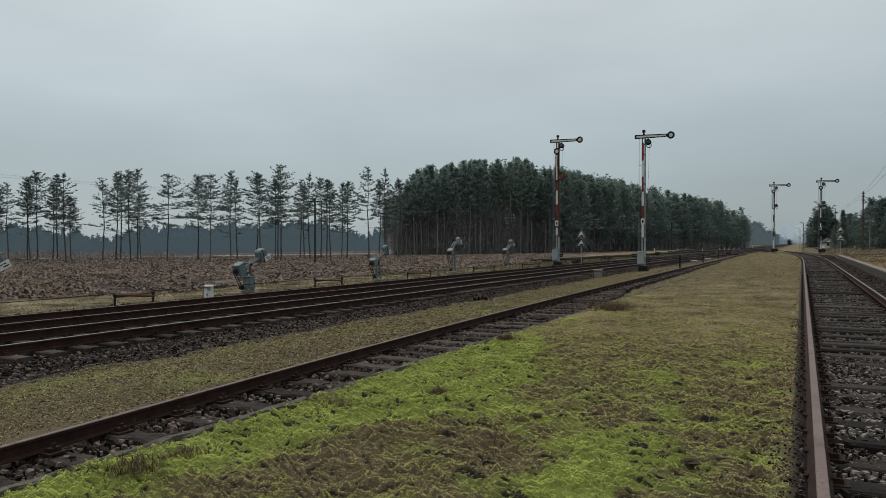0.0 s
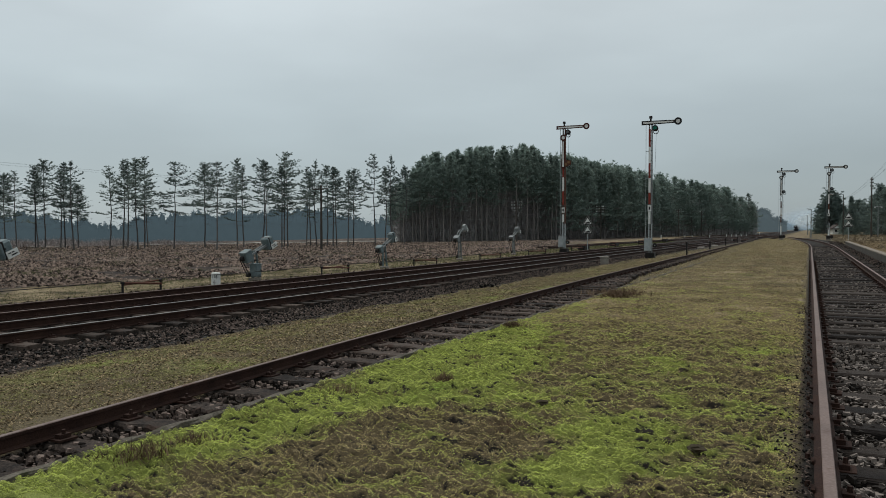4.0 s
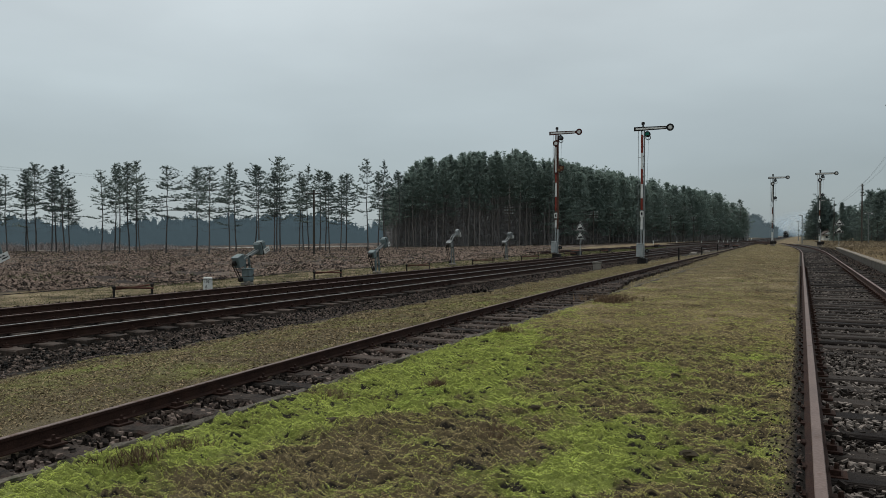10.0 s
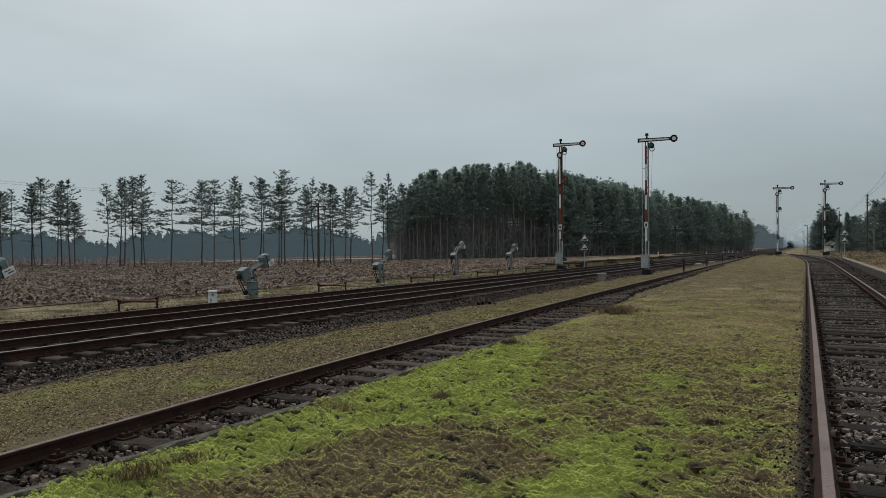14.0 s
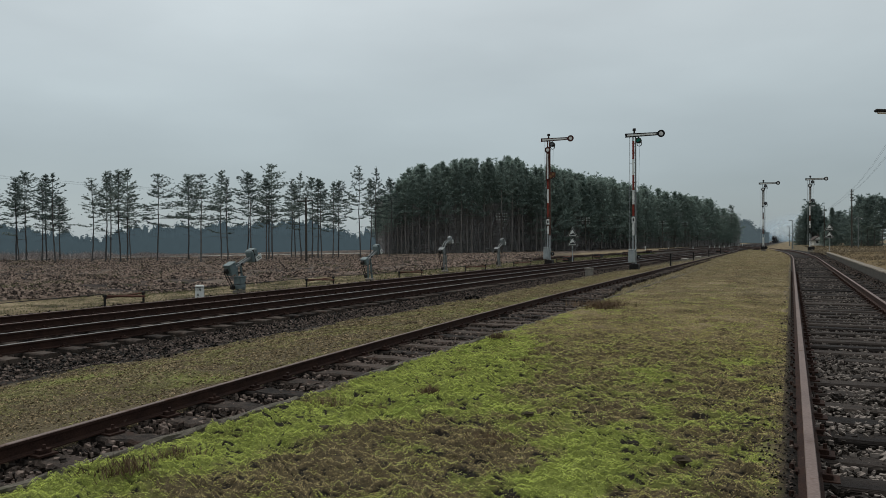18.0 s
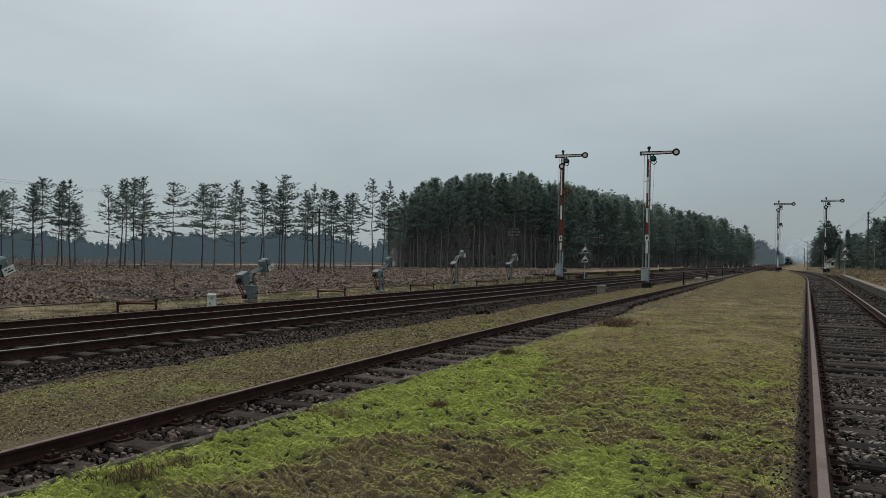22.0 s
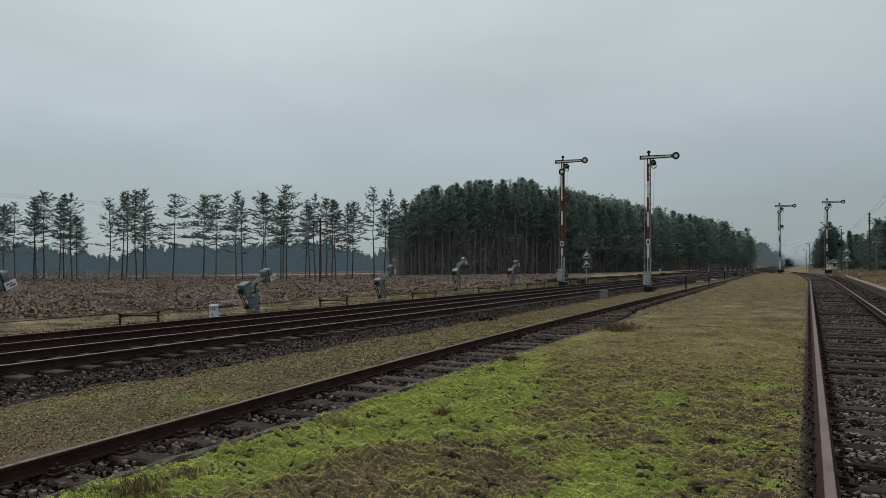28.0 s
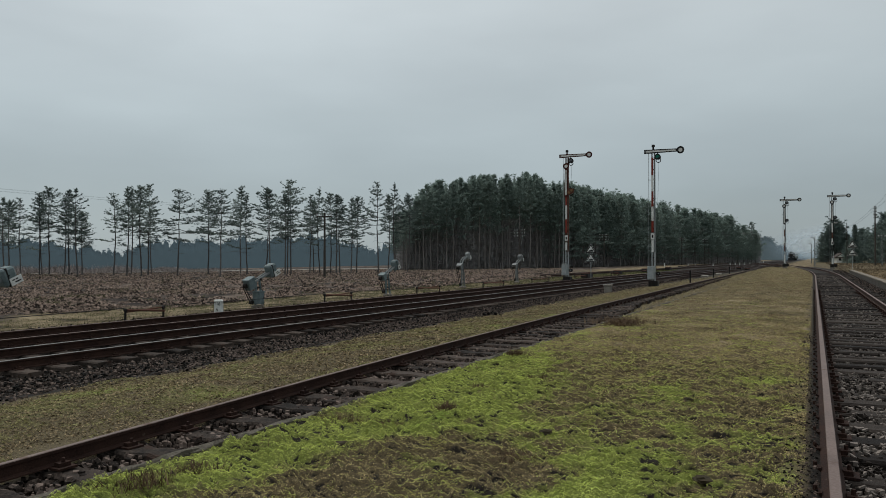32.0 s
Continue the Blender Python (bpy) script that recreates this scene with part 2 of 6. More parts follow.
def empty(name, x, y, z, turn=0.0):
    ob = new(name)
    ob.matrix_world = pose(x, y, z, 0, 0, turn)
    return ob


def smooth01(a, b, x):
    k = np.clip((x - a) / (b - a), 0, 1)
    return k * k * (3 - 2 * k)


# ---- the lie of the land ----
def siding_x(y):
    """The siding's left rail: straight, then a bend towards the main line, then straight onto it."""
    y = np.asarray(y, float)
    b = 0.095 - np.clip(y - 52, 0, 88) ** 2 / 1090.0
    return b - np.clip(y - 140, 0, None) * 0.1615


NEAR_Y = np.array([-4, 0, 3.1, 4.8, 7.6, 11, 18, 24.5, 36.7, 62, 103, 140, 190.0])
NEAR_X = np.array([-4.45, -4.66, -4.82, -4.97, -5.13, -5.30, -5.52, -5.64, -5.80, -6.00, -6.55, -8.2, -11.5])


def near_x(y):
    k = [np.interp(np.asarray(y, float) + s, NEAR_Y, NEAR_X) for s in (-2, -1, 0, 1, 2)]
    return sum(k) / 5


def ground_height(x, y):
    """Height of the bare ground: a low bank with the siding on it, lower tracks beside it, and the heath beyond."""
    x, y = np.asarray(x, float), np.asarray(y, float)
    z = np.zeros(np.broadcast(x, y).shape)
    z = z - 0.31 * smooth01(-3.72, -3.79, x)             # behind the kerb
    z = z + 0.15 * smooth01(-0.02, -0.25, x - near_x(y))              # grass up to the rail
    z = z - 0.17 * smooth01(-6.0, -8.3, x)
    z = z - 0.20 * smooth01(-8.3, -9.4, x)
    z = z + 0.05 * smooth01(-16.6, -17.4, x)
    z = z - 0.45 * smooth01(-24, -60, x) - 3.2 * smooth01(-85, -260, x)
    s = x - siding_x(y)
    z = z - 0.10 * smooth01(-0.1, 0.05, s) * (1 - smooth01(1.85, 2.25, s)) * (1 - smooth01(110, 130, y))
    z = z + 0.08 * smooth01(40, 90, y) * smooth01(-9, -5, x)
    return z


def lumps(x, y, size, seed=0.0):
    """Smooth random lumps between about -1 and 1."""
    x, y = np.asarray(x, float) / size, np.asarray(y, float) / size
    s = np.zeros(np.broadcast(x, y).shape)
    rs = np.random.RandomState(int(seed * 10) + 7)
    for k in range(9):
        a, ph, f = rs.uniform(0, 6.283), rs.uniform(0, 6.283), rs.uniform(0.6, 1.9)
        s = s + np.sin((x * np.cos(a) + y * np.sin(a)) * f * 3.1 + ph + 1.3 * np.sin(x * 1.7 * f + ph * 2) + 1.1 * np.sin(y * 1.9 * f + ph))
    return s / 4.2


def moss_share(x, y):
    """Where moss covers the bank, from 0 to 1."""
    x, y = np.asarray(x, float), np.asarray(y, float)
    on = smooth01(-3.85, -3.7, x) * (1 - smooth01(-0.2, 0.0, x))
    edge = np.interp(y, (2.4, 3.2, 4.4, 5.6, 7.0, 8.6, 11.0), (-3.05, -3.0, -2.85, -2.35, -2.3, -2.75, -3.5))
    band = 0.95 * (1 - smooth01(-0.40, 0.45, x - edge)) * (1 - 0.8 * smooth01(8.0, 12.0, y))
    spot = lambda cx, cy, rx, ry: np.exp(-((x - cx) / rx) ** 2 - ((y - cy) / ry) ** 2)
    more = 0.9 * spot(-1.15, 4.90, 0.36, 0.50) + 0.9 * spot(-0.92, 4.25, 0.30, 0.45) + 0.30 * spot(-1.95, 5.6, 0.5, 0.65) + 0.35 * spot(-1.25, 6.7, 0.6, 0.9)
    more = more + 0.40 * spot(-0.42, 9.0, 0.3, 3.0) + 0.40 * spot(-0.28, 5.9, 0.22, 1.5) + 0.6 * spot(-1.08, 3.75, 0.28, 0.35) + 0.35 * spot(-0.5, 4.3, 0.2, 0.4)
    bare = 0.8 * spot(-2.5, 3.7, 0.5, 0.5) + 0.5 * spot(-2.4, 4.6, 0.35, 0.35) + 0.7 * spot(-2.85, 3.2, 0.35, 0.25) + 0.8 * spot(-1.65, 4.35, 0.3, 0.28) + 0.5 * spot(-1.8, 3.85, 0.25, 0.2)
    patch = 0.26 * lumps(x, y, 0.9, 1) + 0.26 * lumps(x, y, 0.35, 2) + 0.16 * lumps(x, y, 0.13, 3)
    return np.clip(on * (0.20 + 0.85 * band + 0.8 * more - 0.38 * bare - 0.24 * smooth01(-1.0, -0.5, x) + patch - 0.14 * smooth01(7, 12, y)), 0, 1)


def ledges(x, y):
    """Where a place lies on the overlapping ledges of the moss, from 0 at a ledge's foot to 1 at its back."""
    p = y / 0.092 + 0.12 * x / 0.092 + 1.25 * lumps(x * 0.8, y, 0.34, 81) + 0.55 * lumps(x * 0.7, y, 0.13, 82)
    return p - np.floor(p)


def billow(x, y):
    """Heights of the turf, from 0 in the creases to about 1: ledges that lap over one another, shaped with steep sides
    towards the camera, and small cushions on them.
    """
    p = ledges(x, y)
    tall = np.clip(0.55 + 0.6 * lumps(x * 0.6, y, 0.25, 83), 0.12, 1.1)
    step = np.where(p < 0.16, p / 0.16, 1 - 0.85 * (p - 0.16) / 0.84)
    return 0.55 * tall * step + 0.30 * np.abs(lumps(x * 0.8, y, 0.06, 62)) + 0.25 * np.abs(lumps(x, y, 0.22, 61))


# ---- motions, called on the last line ----
MOVERS = []


def motions():
    for ob, rows in MOVERS:
        walk(ob, rows)


# ---- ground: one sheet to the horizon ----
def steps(pairs):
    """Uneven steps along an axis: (end, step) pairs from a start value."""
    out = [pairs[0]]
    for end, step in pairs[1:]:
        n = max(1, round((end - out[-1]) / step))
        out += list(np.linspace(out[-1], end, n + 1)[1:])
    return np.array(out)


def ground_mat():
    m = bpy.data.materials.new("heath_ground")
    m.use_nodes = True
    nt = m.node_tree
    b = nt.nodes["Principled BSDF"]
    b.inputs["Roughness"].default_value = 0.95
    b.inputs["Specular IOR Level"].default_value = 0.2
    L = nt.links.new
    geo = nt.nodes.new("ShaderNodeNewGeometry")

    def tex(scale, detail=5, rough=0.6):
        n = nt.nodes.new("ShaderNodeTexNoise")
        n.inputs["Scale"].default_value, n.inputs["Detail"].default_value, n.inputs["Roughness"].default_value = scale, detail, rough
        L(geo.outputs["Position"], n.inputs["Vector"])
        return n.outputs[0]

    def ramp(fac, *stops):
        r = nt.nodes.new("ShaderNodeValToRGB")
        e = r.color_ramp.elements
        e[0].position, e[0].color = stops[0][0], (*stops[0][1], 1)
        e[1].position, e[1].color = stops[-1][0], (*stops[-1][1], 1)
        for p, c in stops[1:-1]:
            k = e.new(p)
            k.color = (*c, 1)
        L(fac, r.inputs[0])
        return r.outputs[0]

    def blend(fac, a, c):
        k = nt.nodes.new("ShaderNodeMix")
        k.data_type = "RGBA"
        L(fac, k.inputs[0])
        L(a, k.inputs[6])
        L(c, k.inputs[7])
        return k.outputs[2]

    def attr(name):
        a = nt.nodes.new("ShaderNodeAttribute")
        a.attribute_name = name
        return a.outputs["Fac"]

    def wobble(fac, scale, amount):
        k = nt.nodes.new("ShaderNodeMath")
        k.operation = "MULTIPLY_ADD"
        k.inputs[1].default_value = amount
        L(tex(scale), k.inputs[0])
        s = nt.nodes.new("ShaderNodeMath")
        s.operation = "SUBTRACT"
        s.inputs[1].default_value = amount / 2
        L(fac, s.inputs[0])
        L(s.outputs[0], k.inputs[2])
        c = nt.nodes.new("ShaderNodeMapRange")
        c.inputs["From Min"].default_value, c.inputs["From Max"].default_value = 0.3, 0.7
        L(k.outputs[0], c.inputs[0])
        return c.outputs[0]

    brown = ramp(tex(35.693, 9.610, 1.099), (0.36, (0.017, 0.012, 0.009)), (0.5, (0.085, 0.065, 0.036)), (0.66, (0.329, 0.261, 0.138)))
    moss = ramp(tex(44.268, 11.067, 1.264), (0.38, (0.028, 0.032, 0.011)), (0.5, (0.158, 0.183, 0.041)), (0.64, (0.474, 0.529, 0.129)))
    # dark ground of the track beds; also paints crease shade on the moss carpet
    soil_and_shade = ramp(tex(7.020, 4.680, 0.546), (0.3, (0.006, 0.005, 0.004)), (0.7, (0.035, 0.028, 0.023)))
    heath = ramp(tex(0.725, 4.462, 0.418), (0.36, (0.012, 0.008, 0.007)), (0.5, (0.056, 0.040, 0.031)), (0.66, (0.151, 0.114, 0.090)))
    straw = ramp(tex(1.025, 3.843, 0.448), (0.34, (0.051, 0.037, 0.020)), (0.5, (0.167, 0.125, 0.071)), (0.66, (0.288, 0.224, 0.138)))
    colour = blend(wobble(attr("moss"), 5, 0.7), brown, moss)
    colour = blend(wobble(attr("straw"), 2.5, 0.6), colour, straw)
    colour = blend(wobble(attr("heath"), 1.2, 0.5), colour, heath)
    colour = blend(wobble(attr("soil_and_shade"), 7, 0.5), colour, soil_and_shade)
    L(colour, b.inputs["Base Color"])
    bp = nt.nodes.new("ShaderNodeBump")
    bp.inputs["Strength"].default_value, bp.inputs["Distance"].default_value = 0.8, 0.03
    L(tex(38, 4), bp.inputs["Height"])
    L(bp.outputs[0], b.inputs["Normal"])
    return m


def build_ground():
    xs = steps([-2500, (-400, 200), (-90, 15), (-19, 0.8), (-9, 0.25), (0.0, 0.08), (2.4, 0.1), (8, 0.4), (60, 4), (300, 40), (2500, 200)])
    ys = steps([-400, (-10, 60), (2.4, 0.8), (18, 0.10), (40, 0.25), (120, 1.2), (300, 6), (1000, 60), (4000, 300)])
    X, Y = np.meshgrid(xs, ys)
    Z = ground_height(X, Y)
    bank = smooth01(-3.74, -3.6, X) * (1 - smooth01(-0.3, -0.05, X)) + smooth01(-8.4, -7.9, X) * (1 - smooth01(-5.6, -5.2, X))
    mossy = moss_share(X, Y)
    Z = Z + bank * 0.018 * lumps(X, Y, 0.8, 3) - 0.035 * smooth01(-3.72, -3.66, X) * (1 - smooth01(-0.22, -0.16, X)) * smooth01(2.4, 2.5, Y) * (1 - smooth01(17, 19, Y))
    heath = smooth01(-19.5, -22.5, X + 1.2 * lumps(X, Y, 6, 6))
    heath = heath * (1 - smooth01(60, 110, Y + X * 0.1) * smooth01(-40, -20, X))
    Z = Z + heath * (0.10 * lumps(X, Y, 3.0, 7) + 0.05 * lumps(X, Y, 1.1, 8))
    verts = np.stack([X.ravel(), Y.ravel(), Z.ravel()], 1)
    nx, ny = len(xs), len(ys)
    i = (np.arange(ny - 1)[:, None] * nx + np.arange(nx - 1)).ravel()
    me = mesh_of("ground", verts, np.stack([i, i + 1, i + 1 + nx, i + nx], 1), ground_mat(), True)
    SX = X - siding_x(Y)
    verge = smooth01(-8.2, -7.7, X) * (1 - smooth01(-5.6, -5.2, X))
    moss_all = np.clip(mossy + verge * (0.30 + 0.30 * lumps(X, Y, 1.4, 9)) * (1 - smooth01(25, 60, Y)) + 0.25 * smooth01(-1.5, -0.4, X) * (1 - smooth01(0, 0.3, X)) * (1 - smooth01(9, 20, Y)), 0, 1)
    soil_and_shade = smooth01(-3.72, -3.8, X) * (1 - smooth01(-0.05, -0.2, X - near_x(Y))) * (1 - smooth01(13, 27, Y + 4 * (X + 5))) + smooth01(-8.0, -8.4, X) * (1 - smooth01(-17.0, -17.3, X)) + smooth01(-0.22, -0.05, SX) * (1 - smooth01(2.5, 2.9, SX)) * (1 - smooth01(100, 125, Y))
    soil_and_shade = np.clip(soil_and_shade + 0.55 * smooth01(38, 60, Y) * smooth01(-8.6, -8.0, X) * (1 - smooth01(-0.4, -0.2, X - near_x(Y))) + 0.8 * smooth01(70, 110, Y) * smooth01(-26, -21, X) * (1 - smooth01(-7, -4, X)), 0, 1)
    soil_and_shade = soil_and_shade * (1 - 0.15 * smooth01(50, 110, Y))
    straw = smooth01(-17.0, -17.4, X) * (1 - heath) + 0.75 * smooth01(3.0, 3.4, X) + 0.8 * smooth01(5, 15, Y) * smooth01(-4.1, -3.9, X) * (1 - 0.6 * mossy) * (1 - smooth01(-0.2, 0, X)) + 0.35 * verge * smooth01(15, 30, Y)
    for name, data in (("moss", moss_all), ("soil_and_shade", soil_and_shade), ("straw", np.clip(straw, 0, 1)), ("heath", heath)):
        me.attributes.new(name, "FLOAT", "POINT").data.foreach_set("value", data.ravel().astype("f"))
    tagged(new("ground", me), "mossy bank, dry grass and brown heather heath", "ground", kind="structure")


build_ground()


def build_carpet():
    """The lumpy carpet of moss and withered turf on the bank, with shade painted dark into its creases."""
    xs = np.arange(-3.735, -0.10, 0.020)
    ys = steps([2.25, (7.5, 0.0125), (10, 0.02), (19, 0.05)])
    X, Y = np.meshgrid(xs, ys)
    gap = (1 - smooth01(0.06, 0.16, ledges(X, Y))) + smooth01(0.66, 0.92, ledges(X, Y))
    edge = smooth01(-3.735, -3.70, X) * (1 - smooth01(-0.20, -0.10, X + 0.04 * lumps(X, Y, 0.15, 86))) * (1 - smooth01(17.5, 19, Y))
    Z = turf_height(X, Y) - 0.04 * (1 - edge)
    nx, ny = len(xs), len(ys)
    i = (np.arange(ny - 1)[:, None] * nx + np.arange(nx - 1)).ravel()
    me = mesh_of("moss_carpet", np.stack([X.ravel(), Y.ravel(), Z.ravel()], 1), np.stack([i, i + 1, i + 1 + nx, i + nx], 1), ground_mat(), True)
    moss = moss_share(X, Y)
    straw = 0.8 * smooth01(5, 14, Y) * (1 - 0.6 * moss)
    # the dark tone in the creases stands for shade between the cushions
    soil_and_shade = 1.0 * gap * np.clip(0.65 + 0.25 * smooth01(-1.3, -0.5, X) + 0.7 * lumps(X, Y, 0.22, 84), 0.1, 1) * (1 - 0.75 * smooth01(6, 14, Y))
    for name, data in (("moss", moss), ("soil_and_shade", soil_and_shade), ("straw", np.clip(straw, 0, 1)), ("heath", 0 * X)):
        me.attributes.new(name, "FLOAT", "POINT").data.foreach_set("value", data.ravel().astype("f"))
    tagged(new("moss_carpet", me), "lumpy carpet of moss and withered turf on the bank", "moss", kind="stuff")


# ---- tracks ----
PROFILE = [(-0.062, 0), (-0.062, 0.012), (-0.010, 0.026), (-0.008, 0.105), (-0.0285, 0.115), (-0.029, 0.142), (-0.025, 0.149),
           (0.025, 0.149), (0.029, 0.142), (0.0285, 0.115), (0.008, 0.105), (0.010, 0.026), (0.062, 0.012), (0.062, 0)]


def rail(name, path, top, parent, top_mat, label="", k=1.0):
    """A flat-bottomed rail swept along (x, y) points, its head at the height top."""
    p = np.array(path, float)
    d = np.gradient(p, axis=0)
    d /= np.linalg.norm(d, axis=1)[:, None]
    n = len(PROFILE)
    prof = np.array(PROFILE) * k
    verts = np.concatenate([np.stack([q[0] + prof[:, 0] * t[1], q[1] - prof[:, 0] * t[0], top - 0.149 * k + prof[:, 1]], 1) for q, t in zip(p, d)])
    faces = [[a * n + k, a * n + (k + 1) % n, (a + 1) * n + (k + 1) % n, (a + 1) * n + k] for a in range(len(p) - 1) for k in range(n)]
    me = mesh_of(name, verts, np.array(faces)[:, ::-1], RUST)
    me.materials.append(top_mat)
    idx = np.array([1 if k in (5, 6, 7) else 0 for a in range(len(p) - 1) for k in range(n)], "i")
    me.polygons.foreach_set("material_index", idx)
    ob = new(name, me)
    ob.parent = parent
    ob.matrix_world = Matrix()
    if label:
        ob["label"] = label
    return ob


def bolt_block():
    """A sleeper's fastening: base plate, two clips and their bolts."""
    bm = boxed(0.30, 0.15, 0.016, pose(0, 0, 0.008))
    for s in (-1, 1):
        box(bm, 0.055, 0.09, 0.03, pose(s * 0.088, 0, 0.03))
        rod(bm, (s * 0.095, 0, 0.03), (s * 0.095, 0, 0.075), 0.016, 0.013, 6)
    return bm


FASTENER = None


def fastener(parent, x, y, z, turn=0.0):
    global FASTENER
    if FASTENER is None:
        bm = bolt_block()
        FASTENER = bpy.data.meshes.new("rail_clip")
        bm.to_mesh(FASTENER)
        bm.free()
        FASTENER.materials.append(RUST)
    ob = new("rail_clip", FASTENER)
    ob.parent = parent
    ob.matrix_world = pose(x, y, z, 0, 0, turn)
    return ob


def sleeper_mesh(name, length, width, high, material, ragged, seed, n=6):
    """One sleeper with worn edges; its top lies at the height 0."""
    rs = np.random.RandomState(seed)
    bm = bmesh.new()
    rings = []
    for k in range(n + 1):
        x = -length / 2 + length * k / n
        w, h = width / 2 + rs.uniform(-ragged, ragged), rs.uniform(-ragged, 0)
        b = 0.02
        rings.append([bm.verts.new(c) for c in ((x, -w - 0.01, -high), (x, -w, h - b), (x, -w + b, h), (x, w - b, h), (x, w, h - b), (x, w + 0.01, -high))])
    for a, c in zip(rings, rings[1:]):
        for k in range(6):
            bm.faces.new((a[k], a[(k + 1) % 6], c[(k + 1) % 6], c[k]))
    bm.faces.new(rings[0][::-1])
    bm.faces.new(rings[-1])
    bmesh.ops.recalc_face_normals(bm, faces=bm.faces)
    me = bpy.data.meshes.new(name)
    bm.to_mesh(me)
    bm.free()
    me.materials.append(material)
    return me


def place(me, parent, m, name="sleeper"):
    ob = new(name, me)
    ob.parent = parent
    ob.matrix_world = m
    return ob


MAIN_RAILS = (-11.09, -12.53, -13.97, -15.42)
MAIN_TOP = -0.28


def main_shift(y):
    """The main line's slow swing towards the siding."""
    return 1.9 * smooth01(30, 150, y)


def build_tracks():
    rs = np.random.RandomState(5)
    # the siding on the bank
    siding = tagged(empty("siding_track", 0.78, 0, 0), "rusty siding rails on dark wooden sleepers in brown ballast", "railway track", kind="structure")
    ys = steps([-6, (40, 2), (165, 3)])
    off = np.sqrt(1 + np.gradient(siding_x(ys), ys) ** 2)
    rail("rail", np.stack([siding_x(ys), ys], 1), 0.12, siding, RAIL_TOP, "brown rail with a worn smooth head")
    rail("rail", np.stack([siding_x(ys) + 1.50 * off, ys], 1), 0.12, siding, RAIL_TOP, "brown rail with a worn smooth head")
    ties = [sleeper_mesh("sleeper", 2.45, 0.235, 0.14, TIE_WOOD, 0.008, k) for k in range(6)]
    y = -5.0
    k = 0
    while y < 128:
        x = float(siding_x(y)) + 0.75
        turn = math.degrees(math.atan2(-(float(siding_x(y + 1)) - float(siding_x(y))), 1))
        drop = rs.uniform(-0.015, 0.015)
        place(ties[k % 6], siding, pose(x + rs.uniform(-0.05, 0.05), y, -0.045 + drop, rs.uniform(-1, 1), 0, turn + rs.uniform(-1.6, 1.6)))
        if y < 34:
            for side in (0, 1.5):
                fastener(siding, float(siding_x(y)) + side, y, -0.047, turn)
        y += 0.54 + rs.uniform(-0.03, 0.03)
        k += 1
    # the half-lifted track beside the bank: one rail left on its sleepers
    near = tagged(empty("disused_track", -5, 0, 0), "single rusty rail left on dirty concrete sleepers beside the bank", "railway track", kind="structure")
    ys = steps([-4, (30, 1.0), (190, 3)])
    rail("rail", np.stack([near_x(ys), ys], 1), -0.07, near, RAIL_TOP, "brown rusty rail", 0.76)
    y = -3.6
    k = 0
    while y < 44:
        xr = float(near_x(y))
        end = -4.02 + rs.uniform(-0.06, 0.06) + (xr + 0.45 + 4.02) * float(smooth01(12, 28, y))
        length = end - xr + 0.35
        me = sleeper_mesh("sleeper", length, 0.25, 0.16, TIE_STONE, 0.017, 20 + k, 12) if y < 60 else ties[k % 6]
        place(me, near, pose(xr - 0.35 + length / 2 if y < 60 else xr + 0.6, y, -0.188 + rs.uniform(-0.012, 0.006), rs.uniform(-2, 2), rs.uniform(-0.6, 0.6), rs.uniform(-2.5, 2.5)))
        if y < 34:
            fastener(near, xr, y, -0.196)
        y += 0.60 + rs.uniform(-0.04, 0.04)
        k += 1
    # two main tracks
    stubs = [sleeper_mesh("sleeper", 2.5, 0.26, 0.18, TIE_STONE, 0.006, 60 + k) for k in range(5)]
    for a, b in ((0, 1), (2, 3)):
        main = tagged(empty("main_track", (MAIN_RAILS[a] + MAIN_RAILS[b]) / 2, 0, -0.2), "worn steel rails on grey concrete sleepers in dark ballast", "railway track", "main line", "structure")
        ys = steps([-8, (30, 20), (180, 5), (900, 40)])
        for r in (a, b):
            rail("rail", [(MAIN_RAILS[r] + float(main_shift(q)), q) for q in ys], MAIN_TOP, main, RAIL_BRIGHT if r in (1, 0) else RAIL_TOP)
        y = -7.0
        k = 0
        while y < 130:
            place(stubs[k % 5], main, pose((MAIN_RAILS[a] + MAIN_RAILS[b]) / 2 + float(main_shift(y)) + rs.uniform(-0.02, 0.02), y, MAIN_TOP - 0.151 + rs.uniform(-0.008, 0.004), 0, 0, rs.uniform(-0.8, 0.8)))
            if y < 24:
                fastener(main, MAIN_RAILS[a], y, MAIN_TOP - 0.151)
                if a == 2:
                    fastener(main, MAIN_RAILS[b], y, MAIN_TOP - 0.151)
            y += 0.60
            k += 1
    # crossovers far down the line
    far = tagged(empty("far_crossover", -10, 150, -0.1), "weathered rails of switches crossing between the tracks", "railway track", kind="structure")
    for x0, y0, x1, y1 in ((-11.0, 62, -6.4, 150), (-9.6, 62, -5.0, 150), (-13.9, 80, -9.3, 165), (-12.5, 80, -7.9, 165), (-6.9, 92, -4.6, 165), (-21.0, 64, -14.2, 170), (-22.4, 64, -15.6, 170), (-20.5, 140, -19.5, 320), (-22, 140, -21, 320), (-9.0, 150, -7.0, 260), (-7.6, 150, -5.6, 260)):
        rail("rail", [(x0 + (x1 - x0) * q, y0 + (y1 - y0) * q) for q in np.linspace(0, 1, 8)], -0.25, far, RAIL_TOP)


build_tracks()


# ---- ballast ----
ICO = None
STONE_MID = rough_mat("brown_ballast_stone", (0.014, 0.010, 0.008), (0.181, 0.136, 0.114), 0.92, 0, 2, 45, 0.35, island=0.7)


